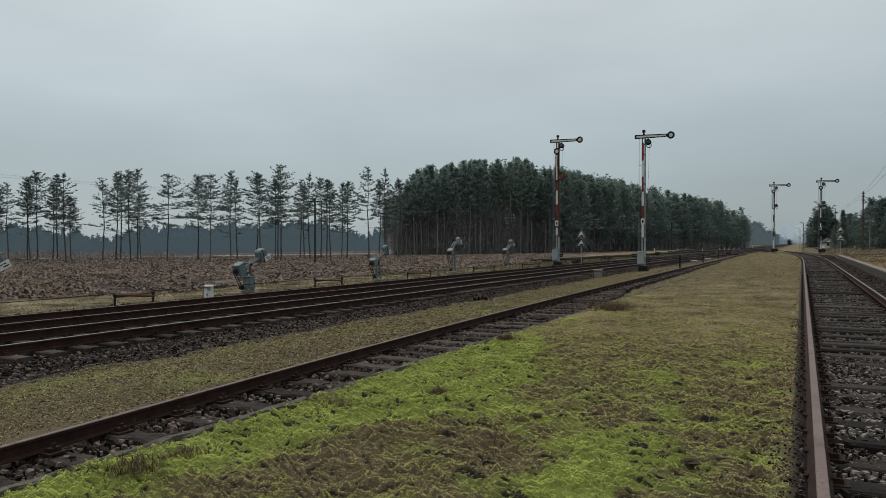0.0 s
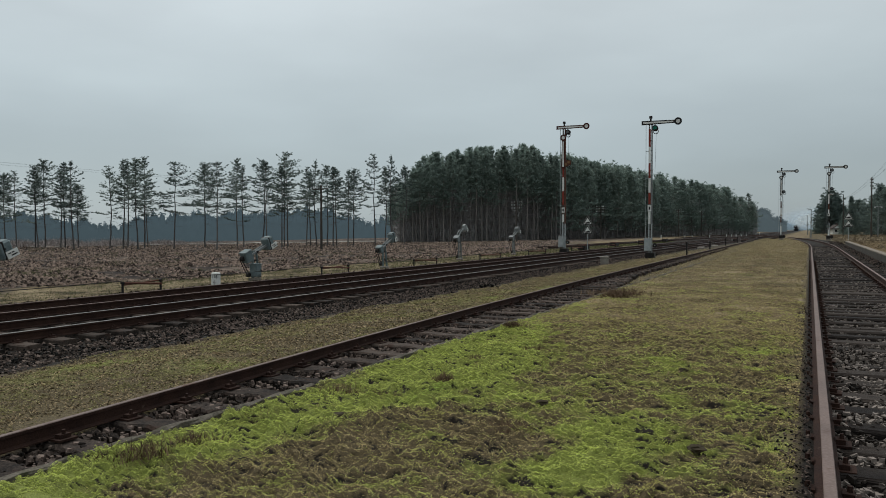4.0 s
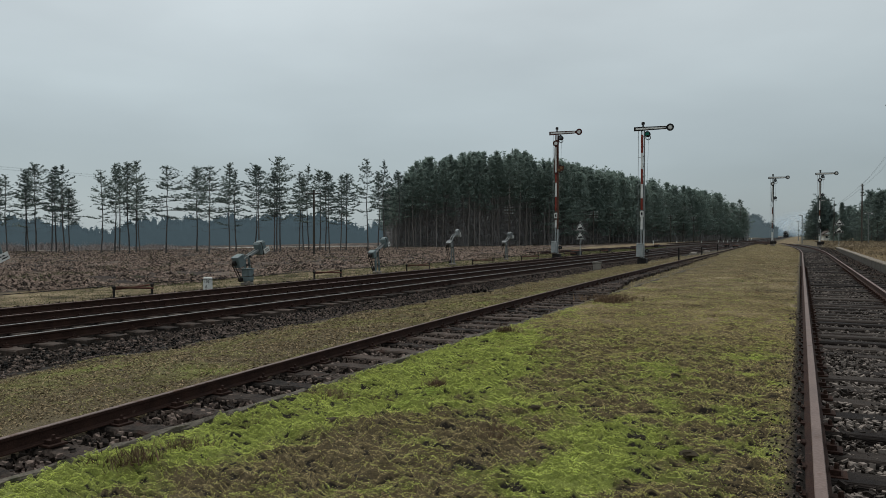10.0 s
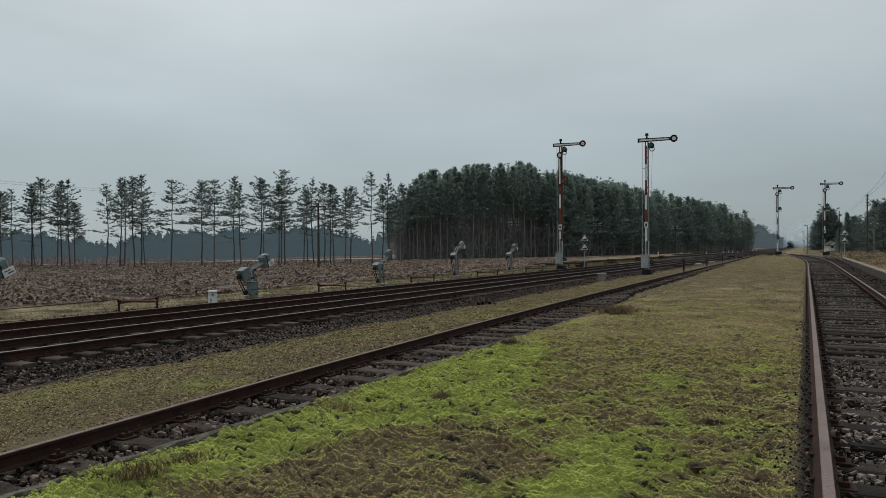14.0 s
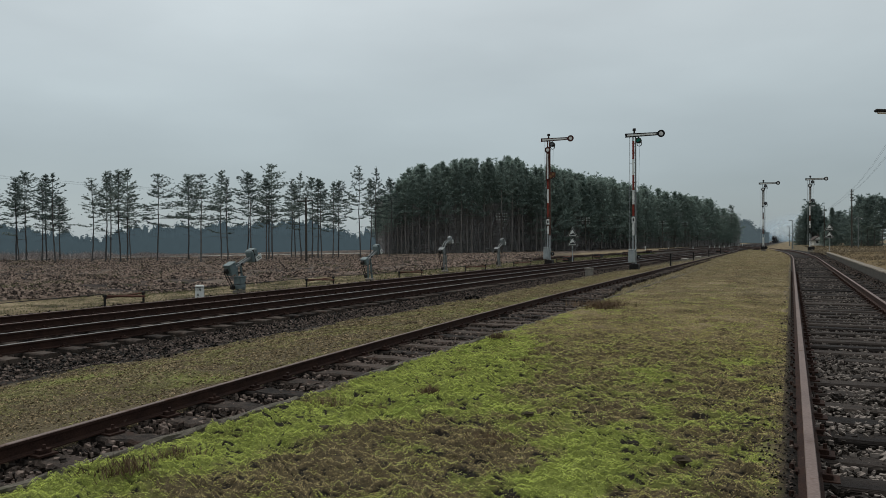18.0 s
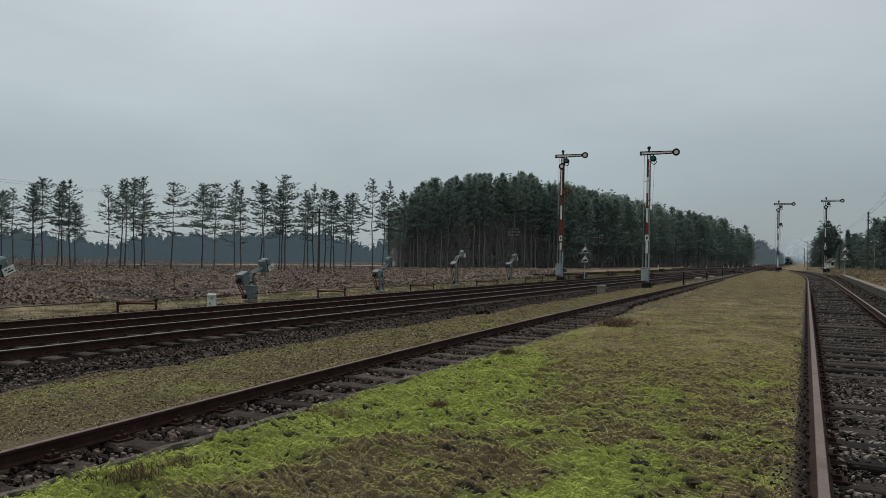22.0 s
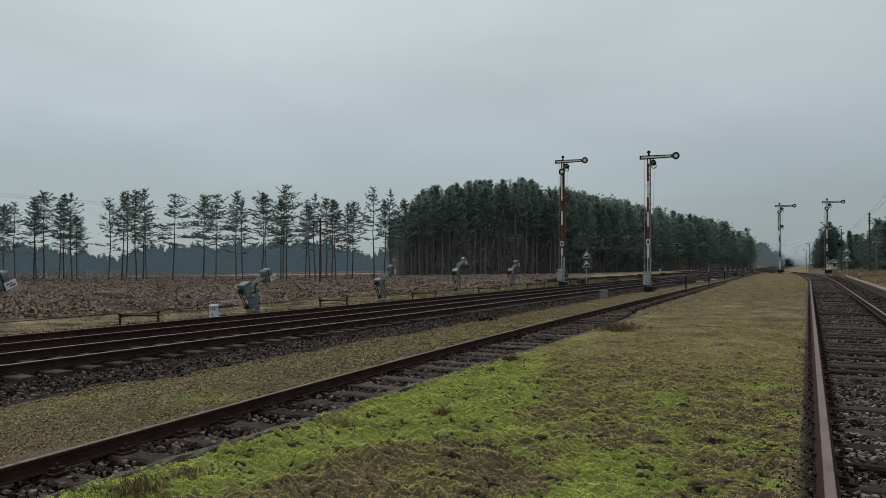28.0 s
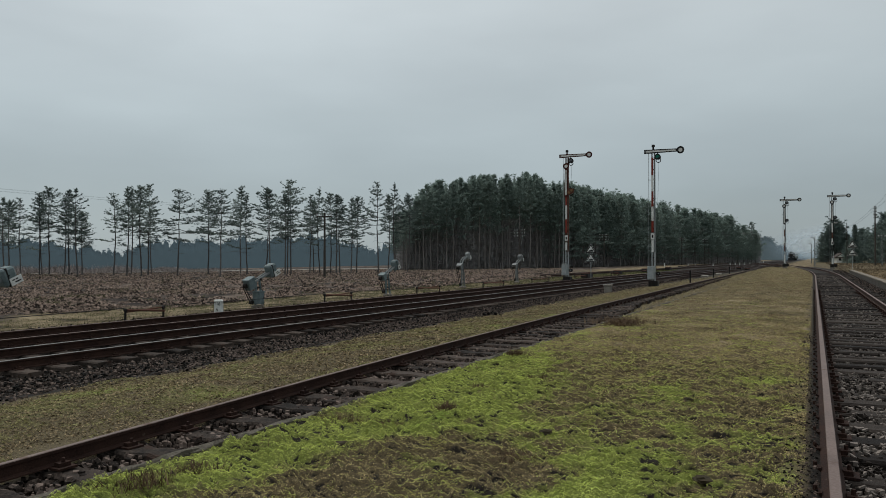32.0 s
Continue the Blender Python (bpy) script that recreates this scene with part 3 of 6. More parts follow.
def stones(name, spots, sizes, material, label, seed, parent=None):
    """Many broken stones in one mesh: spots are (x, y, z) of their middles."""
    global ICO
    if ICO is None:
        bm = bmesh.new()
        bmesh.ops.create_cube(bm, size=1.25)
        bmesh.ops.triangulate(bm, faces=bm.faces)
        ICO = (np.array([v.co for v in bm.verts]), np.array([[v.index for v in f.verts] for f in bm.faces]))
        bm.free()
    v, f = ICO
    jag = 0.38
    rs = np.random.RandomState(seed)
    n = len(spots)
    wob = v[None] * (1 + rs.uniform(-jag, jag, (n, len(v), 3)))
    wob = wob * rs.uniform(0.6, 1.25, (n, 1, 3)) * np.array([1, 1, 0.8])
    a = rs.uniform(0, 6.283, n)
    c, s = np.cos(a)[:, None], np.sin(a)[:, None]
    x = wob[..., 0] * c - wob[..., 1] * s
    y = wob[..., 0] * s + wob[..., 1] * c
    tilt = rs.uniform(-0.6, 0.6, (n, 1))
    z = wob[..., 2] + x * tilt
    P = np.stack([x, y, z], -1) * np.asarray(sizes)[:, None, None] + np.asarray(spots)[:, None]
    F = (f[None] + (np.arange(n) * len(v))[:, None, None]).reshape(-1, 3)
    return stuff(name, P.reshape(-1, 3), F, material, label, "ballast", parent)


def strewn(rs, x0, x1, y0, y1, near, far):
    """Random places in a strip, thinning from near to far stones a square metre."""
    out = []
    y = y0
    while y < y1:
        step = max(0.5, y * 0.08)
        d = near + (far - near) * min(1, (y - y0) / (y1 - y0) * 1.6)
        n = int(d * (x1 - x0) * step)
        out.append(np.stack([rs.uniform(x0, x1, n), rs.uniform(y, y + step, n)], 1))
        y += step
    return np.concatenate(out)


def build_ballast():
    rs = np.random.RandomState(11)
    # between and beside the siding's rails
    p = np.concatenate([strewn(rs, 0.13, 1.42, -5, 2.4, 300, 300), strewn(rs, 0.13, 1.42, 2.5, 9, 1250, 800), strewn(rs, 0.13, 1.42, 9, 60, 520, 70), strewn(rs, -0.16, -0.03, 2.5, 40, 6, 6)])
    size = rs.uniform(0.013, 0.030, len(p)) * (1 + 0.8 * smooth01(12, 50, p[:, 1]))
    z = ground_height(p[:, 0], p[:, 1]) + rs.uniform(0.0, 0.05, len(p)) + 0.004 - 0.020 * smooth01(6, 12, p[:, 1]) + 0.02 * lumps(p[:, 0], p[:, 1], 0.5, 3)
    stones("ballast", np.column_stack([p, z]), size, STONE, "loose grey-brown ballast stones round the siding", 1)
    p = np.concatenate([strewn(rs, 1.58, 2.5, -5, 6, 120, 120), strewn(rs, 1.58, 2.5, 6, 80, 300, 60), strewn(rs, -0.17, 0.02, 2.5, 14, 1800, 600)])
    z = ground_height(p[:, 0], p[:, 1]) + rs.uniform(-0.015, 0.02, len(p))
    stones("ballast", np.column_stack([p, z]), rs.uniform(0.005, 0.012, len(p)) * (1 + 2.5 * smooth01(9, 40, p[:, 1])), STONE_DARK, "dark stones between the siding and the platform wall", 4)
    # in the lifted track
    p = np.concatenate([strewn(rs, -5.8, -3.86, -4, 1.9, 250, 250), strewn(rs, -5.8, -3.86, 2.0, 9, 900, 600), strewn(rs, -5.8, -3.86, 9, 60, 460, 80)])
    p = p[(p[:, 0] > near_x(p[:, 1]) - 0.02) & (p[:, 0] < -3.86 + (near_x(p[:, 1]) + 4.2) * smooth01(12, 28, p[:, 1]))]
    size = rs.uniform(0.014, 0.036, len(p)) * (1 + 0.6 * smooth01(12, 50, p[:, 1]))
    z = ground_height(p[:, 0], p[:, 1]) + rs.uniform(0.02, 0.10, len(p))
    stones("ballast", np.column_stack([p, z]), size, STONE_MID, "dark stones between the sleepers of the disused track", 2)
    # the main line's bed, with its shoulder
    p = np.concatenate([strewn(rs, -17.4, -7.9, -7, 3, 60, 60), strewn(rs, -10.5, -7.9, 3, 75, 480, 60), strewn(rs, -17.4, -10.5, 4, 75, 150, 30)])
    p = p[(p[:, 0] < -8.25 + 0.28 * lumps(p[:, 0] * 0.1, p[:, 1], 1.6, 4) - 0.035 * np.clip(p[:, 1] - 22, 0, 60)) | (rs.uniform(0, 1, len(p)) < 0.05)]
    size = rs.uniform(0.014, 0.034, len(p)) * (1 + 0.9 * smooth01(15, 60, p[:, 1]))
    z = ground_height(p[:, 0], p[:, 1]) + rs.uniform(-0.01, 0.03, len(p)) + 0.03 * smooth01(-8.3, -9.2, p[:, 0]) - 0.02
    stones("ballast", np.column_stack([p, z]), size, STONE_DARK, "dark brown ballast stones along the main line", 3)


build_ballast()


# ---- kerb and platform edge ----
PLATFORM_X = 2.58
WALL = rough_mat("stained_wall_concrete", (0.035, 0.030, 0.026), (0.094, 0.083, 0.073), 0.92, 0, 3, 50, 0.4, (0.058, 0.058, 0.046), 3, 0.48, grain=(1, 1, 0.15))
COPING = rough_mat("tan_coping_concrete", (0.13, 0.11, 0.088), (0.29, 0.25, 0.205), 0.9, 0, 3, 40, 0.35, (0.08, 0.07, 0.05), 2.5, 0.42)


def build_kerb():
    kerb = tagged(empty("kerb", -3.95, 0, -0.1), "worn concrete kerb slabs edging the mossy bank", "kerb", kind="structure")
    rs = np.random.RandomState(3)
    y = -3.8
    shapes = []
    for k in range(5):
        bm = boxed(0.060, 0.985, 0.26, pose(0, 0, -0.13), 0.014)
        bmesh.ops.subdivide_edges(bm, edges=[e for e in bm.edges if abs(e.verts[0].co.y - e.verts[1].co.y) > 0.5], cuts=5)
        for v in bm.verts:
            v.co += Vector((rs.uniform(-0.009, 0.009), rs.uniform(-0.006, 0.006), rs.uniform(-0.016, 0.008)))
        me = bpy.data.meshes.new("kerb_slab")
        bm.to_mesh(me)
        bm.free()
        me.materials.append(KERB)
        shapes.append(me)
    k = 0
    while y < 38:
        place(shapes[k % 5], kerb, pose(-3.775 + rs.uniform(-0.014, 0.014), y + 0.5, 0.012 + rs.uniform(-0.02, 0.01), rs.uniform(-0.8, 0.8), rs.uniform(-3, 3), rs.uniform(-0.8, 0.8)), "kerb_slab")
        y += 1.0
        k += 1
    edge = tagged(empty("platform_edge", 2.9, 60, 0), "low weathered concrete platform wall with a pale coping", "platform", kind="structure")
    y = 14.0
    while y < 68:
        x, lean = PLATFORM_X, 0.0
        part("wall_panel", boxed(0.14, 1.86, 0.66, pose(0, 0, -0.33), 0.012), WALL, edge).matrix_world = pose(x + 0.09, y + 0.95, 0.25, 0, 0, lean)
        part("coping_slab", boxed(0.26, 1.86, 0.055, pose(0, 0, 0.0275), 0.012), COPING, edge).matrix_world = pose(x + 0.14, y + 0.95, 0.252 + rs.uniform(-0.008, 0.008), 0, 0, lean)
        y += 1.9
    # grass-grown platform top
    n = 40
    ys = np.linspace(14, 71, n)
    xw = 0 * ys + PLATFORM_X + 0.25
    verts, faces = [], []
    cols = np.array([0, 0.6, 1.5, 3, 5, 8, 12, 18.0])
    for xx, yy in zip(xw, ys):
        verts += [(xx + c, yy, 0.28 + 0.05 * float(lumps(xx + c, yy, 2, 5)) * min(1, c) - 0.45 * float(smooth01(9, 18, c))) for c in cols]
    for a in range(n - 1):
        for k in range(len(cols) - 1):
            i = a * len(cols) + k
            faces.append((i, i + 1, i + 1 + len(cols), i + len(cols)))
    m = rough_mat("dry_platform_grass", (0.07, 0.045, 0.02), (0.21, 0.15, 0.07), 0.95, 0, 1.5, 14, 0.8, (0.12, 0.06, 0.03), 1.2, 0.45)
    tagged(new("platform_top", mesh_of("platform_top", verts, faces, m, True)), "dry brown grass grown over the old platform", "platform", kind="structure")


build_kerb()
# ---- signals ----
def ring(bm, r0, r1, y0, y1, cx, cz, seg=20):
    """A flat ring or disc facing along y."""
    for k in range(seg):
        a, b = 2 * math.pi * k / seg, 2 * math.pi * (k + 1) / seg
        pts = [(cx + r * math.cos(t), y, cz + r * math.sin(t)) for r in (r0, r1) for t in (a, b) for y in (y0, y1)]
        v = [bm.verts.new(p) for p in pts]
        for q in ((0, 2, 6, 4), (1, 5, 7, 3), (4, 6, 7, 5), (0, 1, 3, 2)):
            bm.faces.new([v[i] for i in q])
    return bm


def disc(r, y0, y1, cx, cz, seg=20):
    bm = bmesh.new()
    rod(bm, (cx, y0, cz), (cx, y1, cz), r, r, seg)
    return bm


def signal_arm(mast, name, z, upright, border):
    """A semaphore arm with its round end, seen from the front; level, or hanging folded along the mast."""
    m = pose(0.02, -0.13, z) if not upright else pose(-0.03, -0.13, z, 0, -90, 0)
    arm = part(name, plate([(-0.50, -0.115), (1.30, -0.088), (1.30, 0.088), (-0.50, 0.115)], 0.02, m), border, mast, "bordered white arm with a round end")
    part("arm_face", plate([(-0.40, -0.052), (1.22, -0.038), (1.22, 0.038), (-0.40, 0.052)], 0.01, m @ pose(0, -0.017, 0)), WHITE, arm)
    bm = bmesh.new()
    ring(bm, 0.110, 0.205, -0.012, 0.012, 1.47, 0)
    bmesh.ops.transform(bm, matrix=m, verts=bm.verts)
    part("disc_rim", bm, border, arm)
    bm = disc(0.12, -0.008, 0.008, 1.47, 0)
    bmesh.ops.transform(bm, matrix=m, verts=bm.verts)
    part("disc_face", bm, WHITE, arm)
    bm = boxed(0.14, 0.05, 0.2, m @ pose(0.0, 0.03, 0), 0.01)
    part("pivot_plate", bm, STEEL_DARK, arm)
    return arm


def lamp_head(mast, x, z, glass):
    lamp = part("signal_lamp", roded((x, -0.06, z), (x, 0.18, z), 0.17, 0.15, 14), STEEL_DARK, mast, "round black signal lamp")
    part("lamp_hood", roded((x, -0.02, z + 0.10), (x, -0.02, z + 0.20), 0.06, 0.03, 8), STEEL_DARK, lamp)
    part("lamp_glass", disc(0.11, -0.075, -0.062, x, z), glass, lamp, "coloured lens")
    bm = bmesh.new()
    ring(bm, 0.11, 0.15, -0.11, -0.09, x + 0.06, z - 0.2, 14)
    part("spectacle", bm, STEEL_DARK, lamp)


STEEL_MID = rough_mat("dull_grey_steel", (0.12, 0.13, 0.13), (0.22, 0.235, 0.235), 0.6, 0.1, 5, 50, 0.15, (0.06, 0.05, 0.045), 6, 0.4)
GREEN_GLASS = rough_mat("green_lens", (0.0, 0.10, 0.07), (0.01, 0.16, 0.11), 0.15, 0, 5, 40, 0.0)
AMBER_GLASS = rough_mat("amber_lens", (0.14, 0.07, 0.03), (0.22, 0.13, 0.06), 0.2, 0, 5, 40, 0.0)
DARK_GLASS = rough_mat("dark_lens", (0.05, 0.05, 0.05), (0.14, 0.15, 0.16), 0.12, 0, 5, 40, 0.0)


def semaphore(x, y, z, top, second, cabinet, border, bands, label, turn=0.0, size=1.0):
    """A semaphore signal: narrow mast with red and white bands, arm, lamps, rods and the drive cabinet at its foot."""
    s = tagged(empty("semaphore_signal", x, y, z, turn), label, "railway signal", "semaphore signals")
    s.scale = (size, size, size)
    h = top - z
    part("foundation", boxed(0.5, 0.5, 0.55, pose(0, 0.03, 0.02), 0.03), STEEL_DARK if cabinet else CONCRETE, s)
    low = 1.9
    part("mast_foot", box(boxed(0.05, 0.16, low - 0.2, pose(-0.075, 0, 0.3 + low / 2 - 0.1)), 0.05, 0.16, low - 0.2, pose(0.075, 0, 0.3 + low / 2 - 0.1)), STEEL_GREY, s)
    mast = part("mast", box(boxed(0.045, 0.14, h - low, pose(-0.07, 0, low + (h - low) / 2)), 0.055, 0.16, h - low, pose(0.075, -0.01, low + (h - low) / 2)), STEEL_DARK if not cabinet else RUST_BROWN if second else STEEL_MID, s)
    for k in range(int(h / 0.55)):
        box_z = 0.5 + k * 0.55
        if box_z < h - 0.2:
            part("tie_bar", boxed(0.10, 0.02, 0.05, pose(0, 0.06, box_z)), STEEL_DARK, s)
    for z0, z1, red in bands:
        part("colour_band", boxed(0.12, 0.012, z1 - z0 - 0.004, pose(-0.035, -0.097, (z0 + z1) / 2)), (RED if cabinet else RUST_BROWN) if red else WHITE, s, "faded red band" if red else "white painted band")
    part("mast_cap", rod(roded((0, 0, h - 0.02), (0, 0, h + 0.16), 0.05, 0.05, 8), (0, 0, h + 0.14), (0, 0, h + 0.27), 0.10, 0.085, 12), STEEL_DARK, s)
    signal_arm(s, "arm", h - 0.12, False, border)
    lamp_head(s, 0.24, h - 0.42, GREEN_GLASS if not second else DARK_GLASS)
    if second:
        signal_arm(s, "folded_arm", h - 2.25, True, border)
        lamp_head(s, 0.24, h - 2.35, AMBER_GLASS if cabinet else DARK_GLASS)
        if cabinet:
            vane = part("signal_vane", plate([(-0.26, 0.0), (-0.05, -0.24), (0.24, -0.10), (0.26, 0.16), (-0.08, 0.20)], 0.02, pose(0.24, -0.14, h - 2.42)), RUST_BROWN, s, "rusty brown vane")
            for vx, vz in ((0.34, -2.36), (0.16, -2.50)):
                part("vane_glass", disc(0.085, -0.165, -0.155, vx, h + vz), AMBER_GLASS, vane)
    # ladder bars and pull wires
    rods = bmesh.new()
    rod(rods, (-0.26, 0.02, 0.9), (-0.26, 0.02, h - 0.2), 0.013, 0.013, 6)
    part("pull_rod", rods, STEEL_GREY, s)
    for q in (h - 0.2, h - 1.7, h - 3.2, 2.2):
        part("rod_guide", boxed(0.24, 0.02, 0.025, pose(-0.16, 0.02, q)), STEEL_GREY, s)
    part("pull_wire", roded((0.13, 0.03, 0.8), (0.30, 0.03, h - 0.6), 0.006, 0.006, 5), STEEL_DARK, s)
    plate_ob = part("number_plate", boxed(0.20, 0.015, 0.34, pose(-0.03, -0.112, 2.78), 0.003), WHITE, s, "white plate with a dark mark")
    part("plate_mark", boxed(0.09, 0.006, 0.17, pose(-0.03, -0.123, 2.78)), BLACK, plate_ob)
    if cabinet:
        cab = part("drive_cabinet", boxed(0.34, 0.34, 0.70, pose(-0.10, -0.22, 0.72), 0.02), STEEL_GREY, s, "light grey steel cabinet")
        part("cabinet_door", boxed(0.28, 0.02, 0.60, pose(-0.10, -0.40, 0.72), 0.004), STEEL_GREY, cab)
        part("cabinet_lid", boxed(0.38, 0.38, 0.04, pose(-0.10, -0.22, 1.09), 0.01), STEEL_GREY, cab)
        gear = part("wire_wheel", roded((0.27, -0.12, 0.70), (0.27, -0.05, 0.70), 0.12, 0.12, 14), STEEL_DARK, s)
        part("wheel_hub", roded((0.27, -0.16, 0.70), (0.27, -0.02, 0.70), 0.03, 0.03, 8), STEEL_GREY, gear)
        part("wheel_bracket", boxed(0.30, 0.05, 0.09, pose(0.20, -0.02, 0.75)), STEEL_GREY, s)
    else:
        part("wire_wheel", roded((0.26, -0.08, 0.45), (0.26, 0.0, 0.45), 0.18, 0.18, 14), STEEL_DARK, s)
        part("foot_box", boxed(0.36, 0.26, 0.34, pose(-0.06, -0.12, 0.42), 0.02), STEEL_DARK, s)
    return s


ARM_RED = rough_mat("dull_red_arm_edge", (0.035, 0.012, 0.010), (0.085, 0.026, 0.020), 0.6, 0, 6, 60, 0.15)
semaphore(-8.03, 42.66, -0.30, 7.35, False, True, BLACK, [(1.9, 2.6, False), (3.0, 3.65, True), (3.65, 4.45, False), (4.45, 5.3, True), (5.3, 6.2, False), (6.2, 7.2, True)],
          "single-arm semaphore signal, banded red and white, arm level, beside the line")
semaphore(-16.60, 54.4, -0.47, 7.75, True, True, ARM_RED, [(2.0, 2.5, False), (3.1, 4.0, True), (4.0, 4.9, False), (4.9, 5.6, True)],
          "two-arm semaphore signal with a red-bordered arm level and the lower folded", 0.0, 1.16)
semaphore(-2.85, 90.5, 0.02, 7.75, True, False, BLACK, [(2.0, 2.8, True), (2.8, 3.6, False), (3.6, 4.3, True), (0.7, 1.6, False)],
          "two-arm black and white semaphore signal standing in the grass")
semaphore(1.78, 88.0, 0.02, 7.85, True, False, BLACK, [(2.6, 3.3, False), (3.3, 3.9, True), (3.9, 4.9, False), (0.4, 1.2, False)],
          "two-arm black and white semaphore signal beside the siding")


# ---- wire tensioners ----


def tensioner(x, y, lean, boxy, label, tall=1.15, size=0.86, curved=False, pale=False):
    """A signal wire tensioner: a stand of two bars with a brace, a sloping lever, a wheel box at its low end and a hanging weight with a white plate at its high end."""
    t = tagged(empty("wire_tensioner", x, y, float(ground_height(x, y)) - 0.01, 90), label, "wire tensioner", "wire tensioners")
    t.scale = (size, size, size)
    body = STEEL_MID if pale else STEEL_GREEN
    h = tall
    part("base", boxed(0.42, 0.26, 0.16, pose(0.08, 0, 0.03), 0.02), CONCRETE, t)
    for px, tilt in ((0.02, 0), (0.28, -9)):
        part("post", box(boxed(0.06, 0.03, h * 0.96, pose(px, 0.06, h * 0.48 + 0.08, 0, tilt, 0)), 0.02, 0.09, h * 0.96, pose(px - 0.035, 0.02, h * 0.48 + 0.08, 0, tilt, 0)), body, t)
    part("brace", roded((0.52, 0.1, 0.0), (0.2, 0.05, h * 0.8), 0.026, 0.022, 6), STEEL_DARK, t)
    for q in (0.35, 0.7):
        part("cross_bar", boxed(0.24, 0.03, 0.05, pose(0.13, 0.02, h * q)), STEEL_DARK, t)
    if boxy:
        low = part("lower_housing", boxed(0.32, 0.28, 0.42, pose(0.02, -0.08, 0.36), 0.014), STEEL_GREEN, t, "grey-green steel housing")
        part("housing_lid", boxed(0.36, 0.32, 0.035, pose(0.02, -0.08, 0.59), 0.01), STEEL_GREEN, low)
        part("housing_door", boxed(0.26, 0.015, 0.34, pose(0.02, -0.225, 0.36), 0.004), STEEL_GREEN, low)
        part("housing_latch", boxed(0.03, 0.03, 0.07, pose(0.12, -0.24, 0.38), 0.004), STEEL_DARK, low)
    top = Vector((0.10, 0, h))
    d = Vector((math.cos(radians(lean)), 0, math.sin(radians(lean))))
    a, b = top - d * 0.40, top + d * 0.66
    up = Vector((-d.z, 0, d.x))
    for s in (-0.07, 0.07):
        off = Vector((0, s, 0))
        bm = bmesh.new()
        n = 8
        rings = []
        for q in range(n + 1):
            c = a.lerp(b, q / n) + off + up * (0.16 * math.sin(math.pi * q / n) if curved else 0)
            rings.append([bm.verts.new(c + Vector((0, dy, 0)) + up * du) for dy, du in ((-0.02, -0.0375), (0.02, -0.0375), (0.02, 0.0375), (-0.02, 0.0375))])
        for r0, r1 in zip(rings, rings[1:]):
            for q in range(4):
                bm.faces.new((r0[q], r0[(q + 1) % 4], r1[(q + 1) % 4], r1[q]))
        bm.faces.new(rings[0][::-1])
        bm.faces.new(rings[-1])
        bmesh.ops.recalc_face_normals(bm, faces=bm.faces)
        part("lever_bar", bm, STEEL_MID, t)
    part("pivot_pin", roded(top + Vector((0, -0.14, 0)), top + Vector((0, 0.14, 0)), 0.035, 0.035, 8), STEEL_DARK, t)
    wm = Matrix.Translation(b) @ pose(0, 0, 0, 0, -min(lean * 0.55, 22) + (-8 if boxy else -4), 0)
    ww, wh = (0.36, 0.46) if boxy else (0.32, 0.46) if not curved else (0.24, 0.42)
    weight = part("weight", boxed(ww, ww * 0.95, wh, wm @ pose(0.08, 0, 0.02), 0.05), body if not curved else STEEL_GREY, t, "cast weight box")
    part("weight_band", boxed(0.05, ww * 0.97, wh * 1.02, wm @ pose(0.08 - ww * 0.16, 0, 0.02), 0.008), STEEL_DARK, weight)
    part("weight_eye", roded(wm @ Vector((0.05, -ww * 0.5, 0.06)), wm @ Vector((0.05, -ww * 0.45, 0.06)), 0.022, 0.022, 8), BLACK, weight)
    pm = wm @ pose(0.08 + ww * 0.26, -ww * 0.5 - 0.02, -wh * 0.22, 0, -4, 0)
    pw, ph = (0.32, 0.19) if boxy else (0.20, 0.20)
    pl = part("number_plate", boxed(pw, 0.012, ph, pm, 0.003), WHITE, weight, "white plate with dark marks")
    for mx, mz, mw in ((-0.07, 0.035, 0.07), (0.02, 0.035, 0.06), (0.03, -0.03, 0.16)):
        part("plate_mark", boxed(mw * pw / 0.32, 0.006, 0.028, pm @ pose(mx * pw / 0.32, -0.009, mz)), BLACK, pl)
    am = Matrix.Translation(a) @ pose(0, 0, 0, 0, -lean, 0)
    k = 1.0 if boxy else 0.75
    drum = part("wheel_box", boxed(0.34 * k, 0.28, 0.38 * k, am @ pose(-0.10, -0.02, 0.02), 0.02), body, t, "grey steel wheel box")
    part("box_lid", boxed(0.37 * k, 0.31, 0.03, am @ pose(-0.10, -0.02, 0.02 + 0.20 * k), 0.008), body, drum)
    part("wheel", roded(a + Vector((-0.28, -0.06, -0.08)), a + Vector((-0.28, 0.06, -0.08)), 0.09, 0.09, 16), STEEL_DARK, drum)
    foot = Vector((-0.26, 0, 0.22))
    for s in (-0.05, 0.05):
        part("drop_wire", roded(a + Vector((-0.38, s, -0.1)), foot + Vector((-0.02, s, 0)), 0.016, 0.016, 5), STEEL_DARK, t)
    part("guide_wheel", roded(foot + Vector((0, -0.05, 0)), foot + Vector((0, 0.05, 0)), 0.08, 0.08, 14), STEEL_DARK, t)
    return t


tensioner(-17.6, 10.75, 22, True, "grey-green signal wire tensioner with a white-plated weight", 1.03, 1.0)
tensioner(-17.66, 20.70, 22, True, "grey-green signal wire tensioner with boxy housing beside the track", 1.03, 1.0)
tensioner(-17.69, 29.73, 26, False, "grey signal wire tensioner with its weight raised on a lever", 1.10, 1.0)
tensioner(-18.40, 39.55, 30, False, "pale tall signal wire tensioner with a curved lever beside the line", 1.42, 1.05, True, True)
tensioner(-18.75, 49.34, 26, False, "pale signal wire tensioner on a concrete base", 1.32, 1.05, False, True)
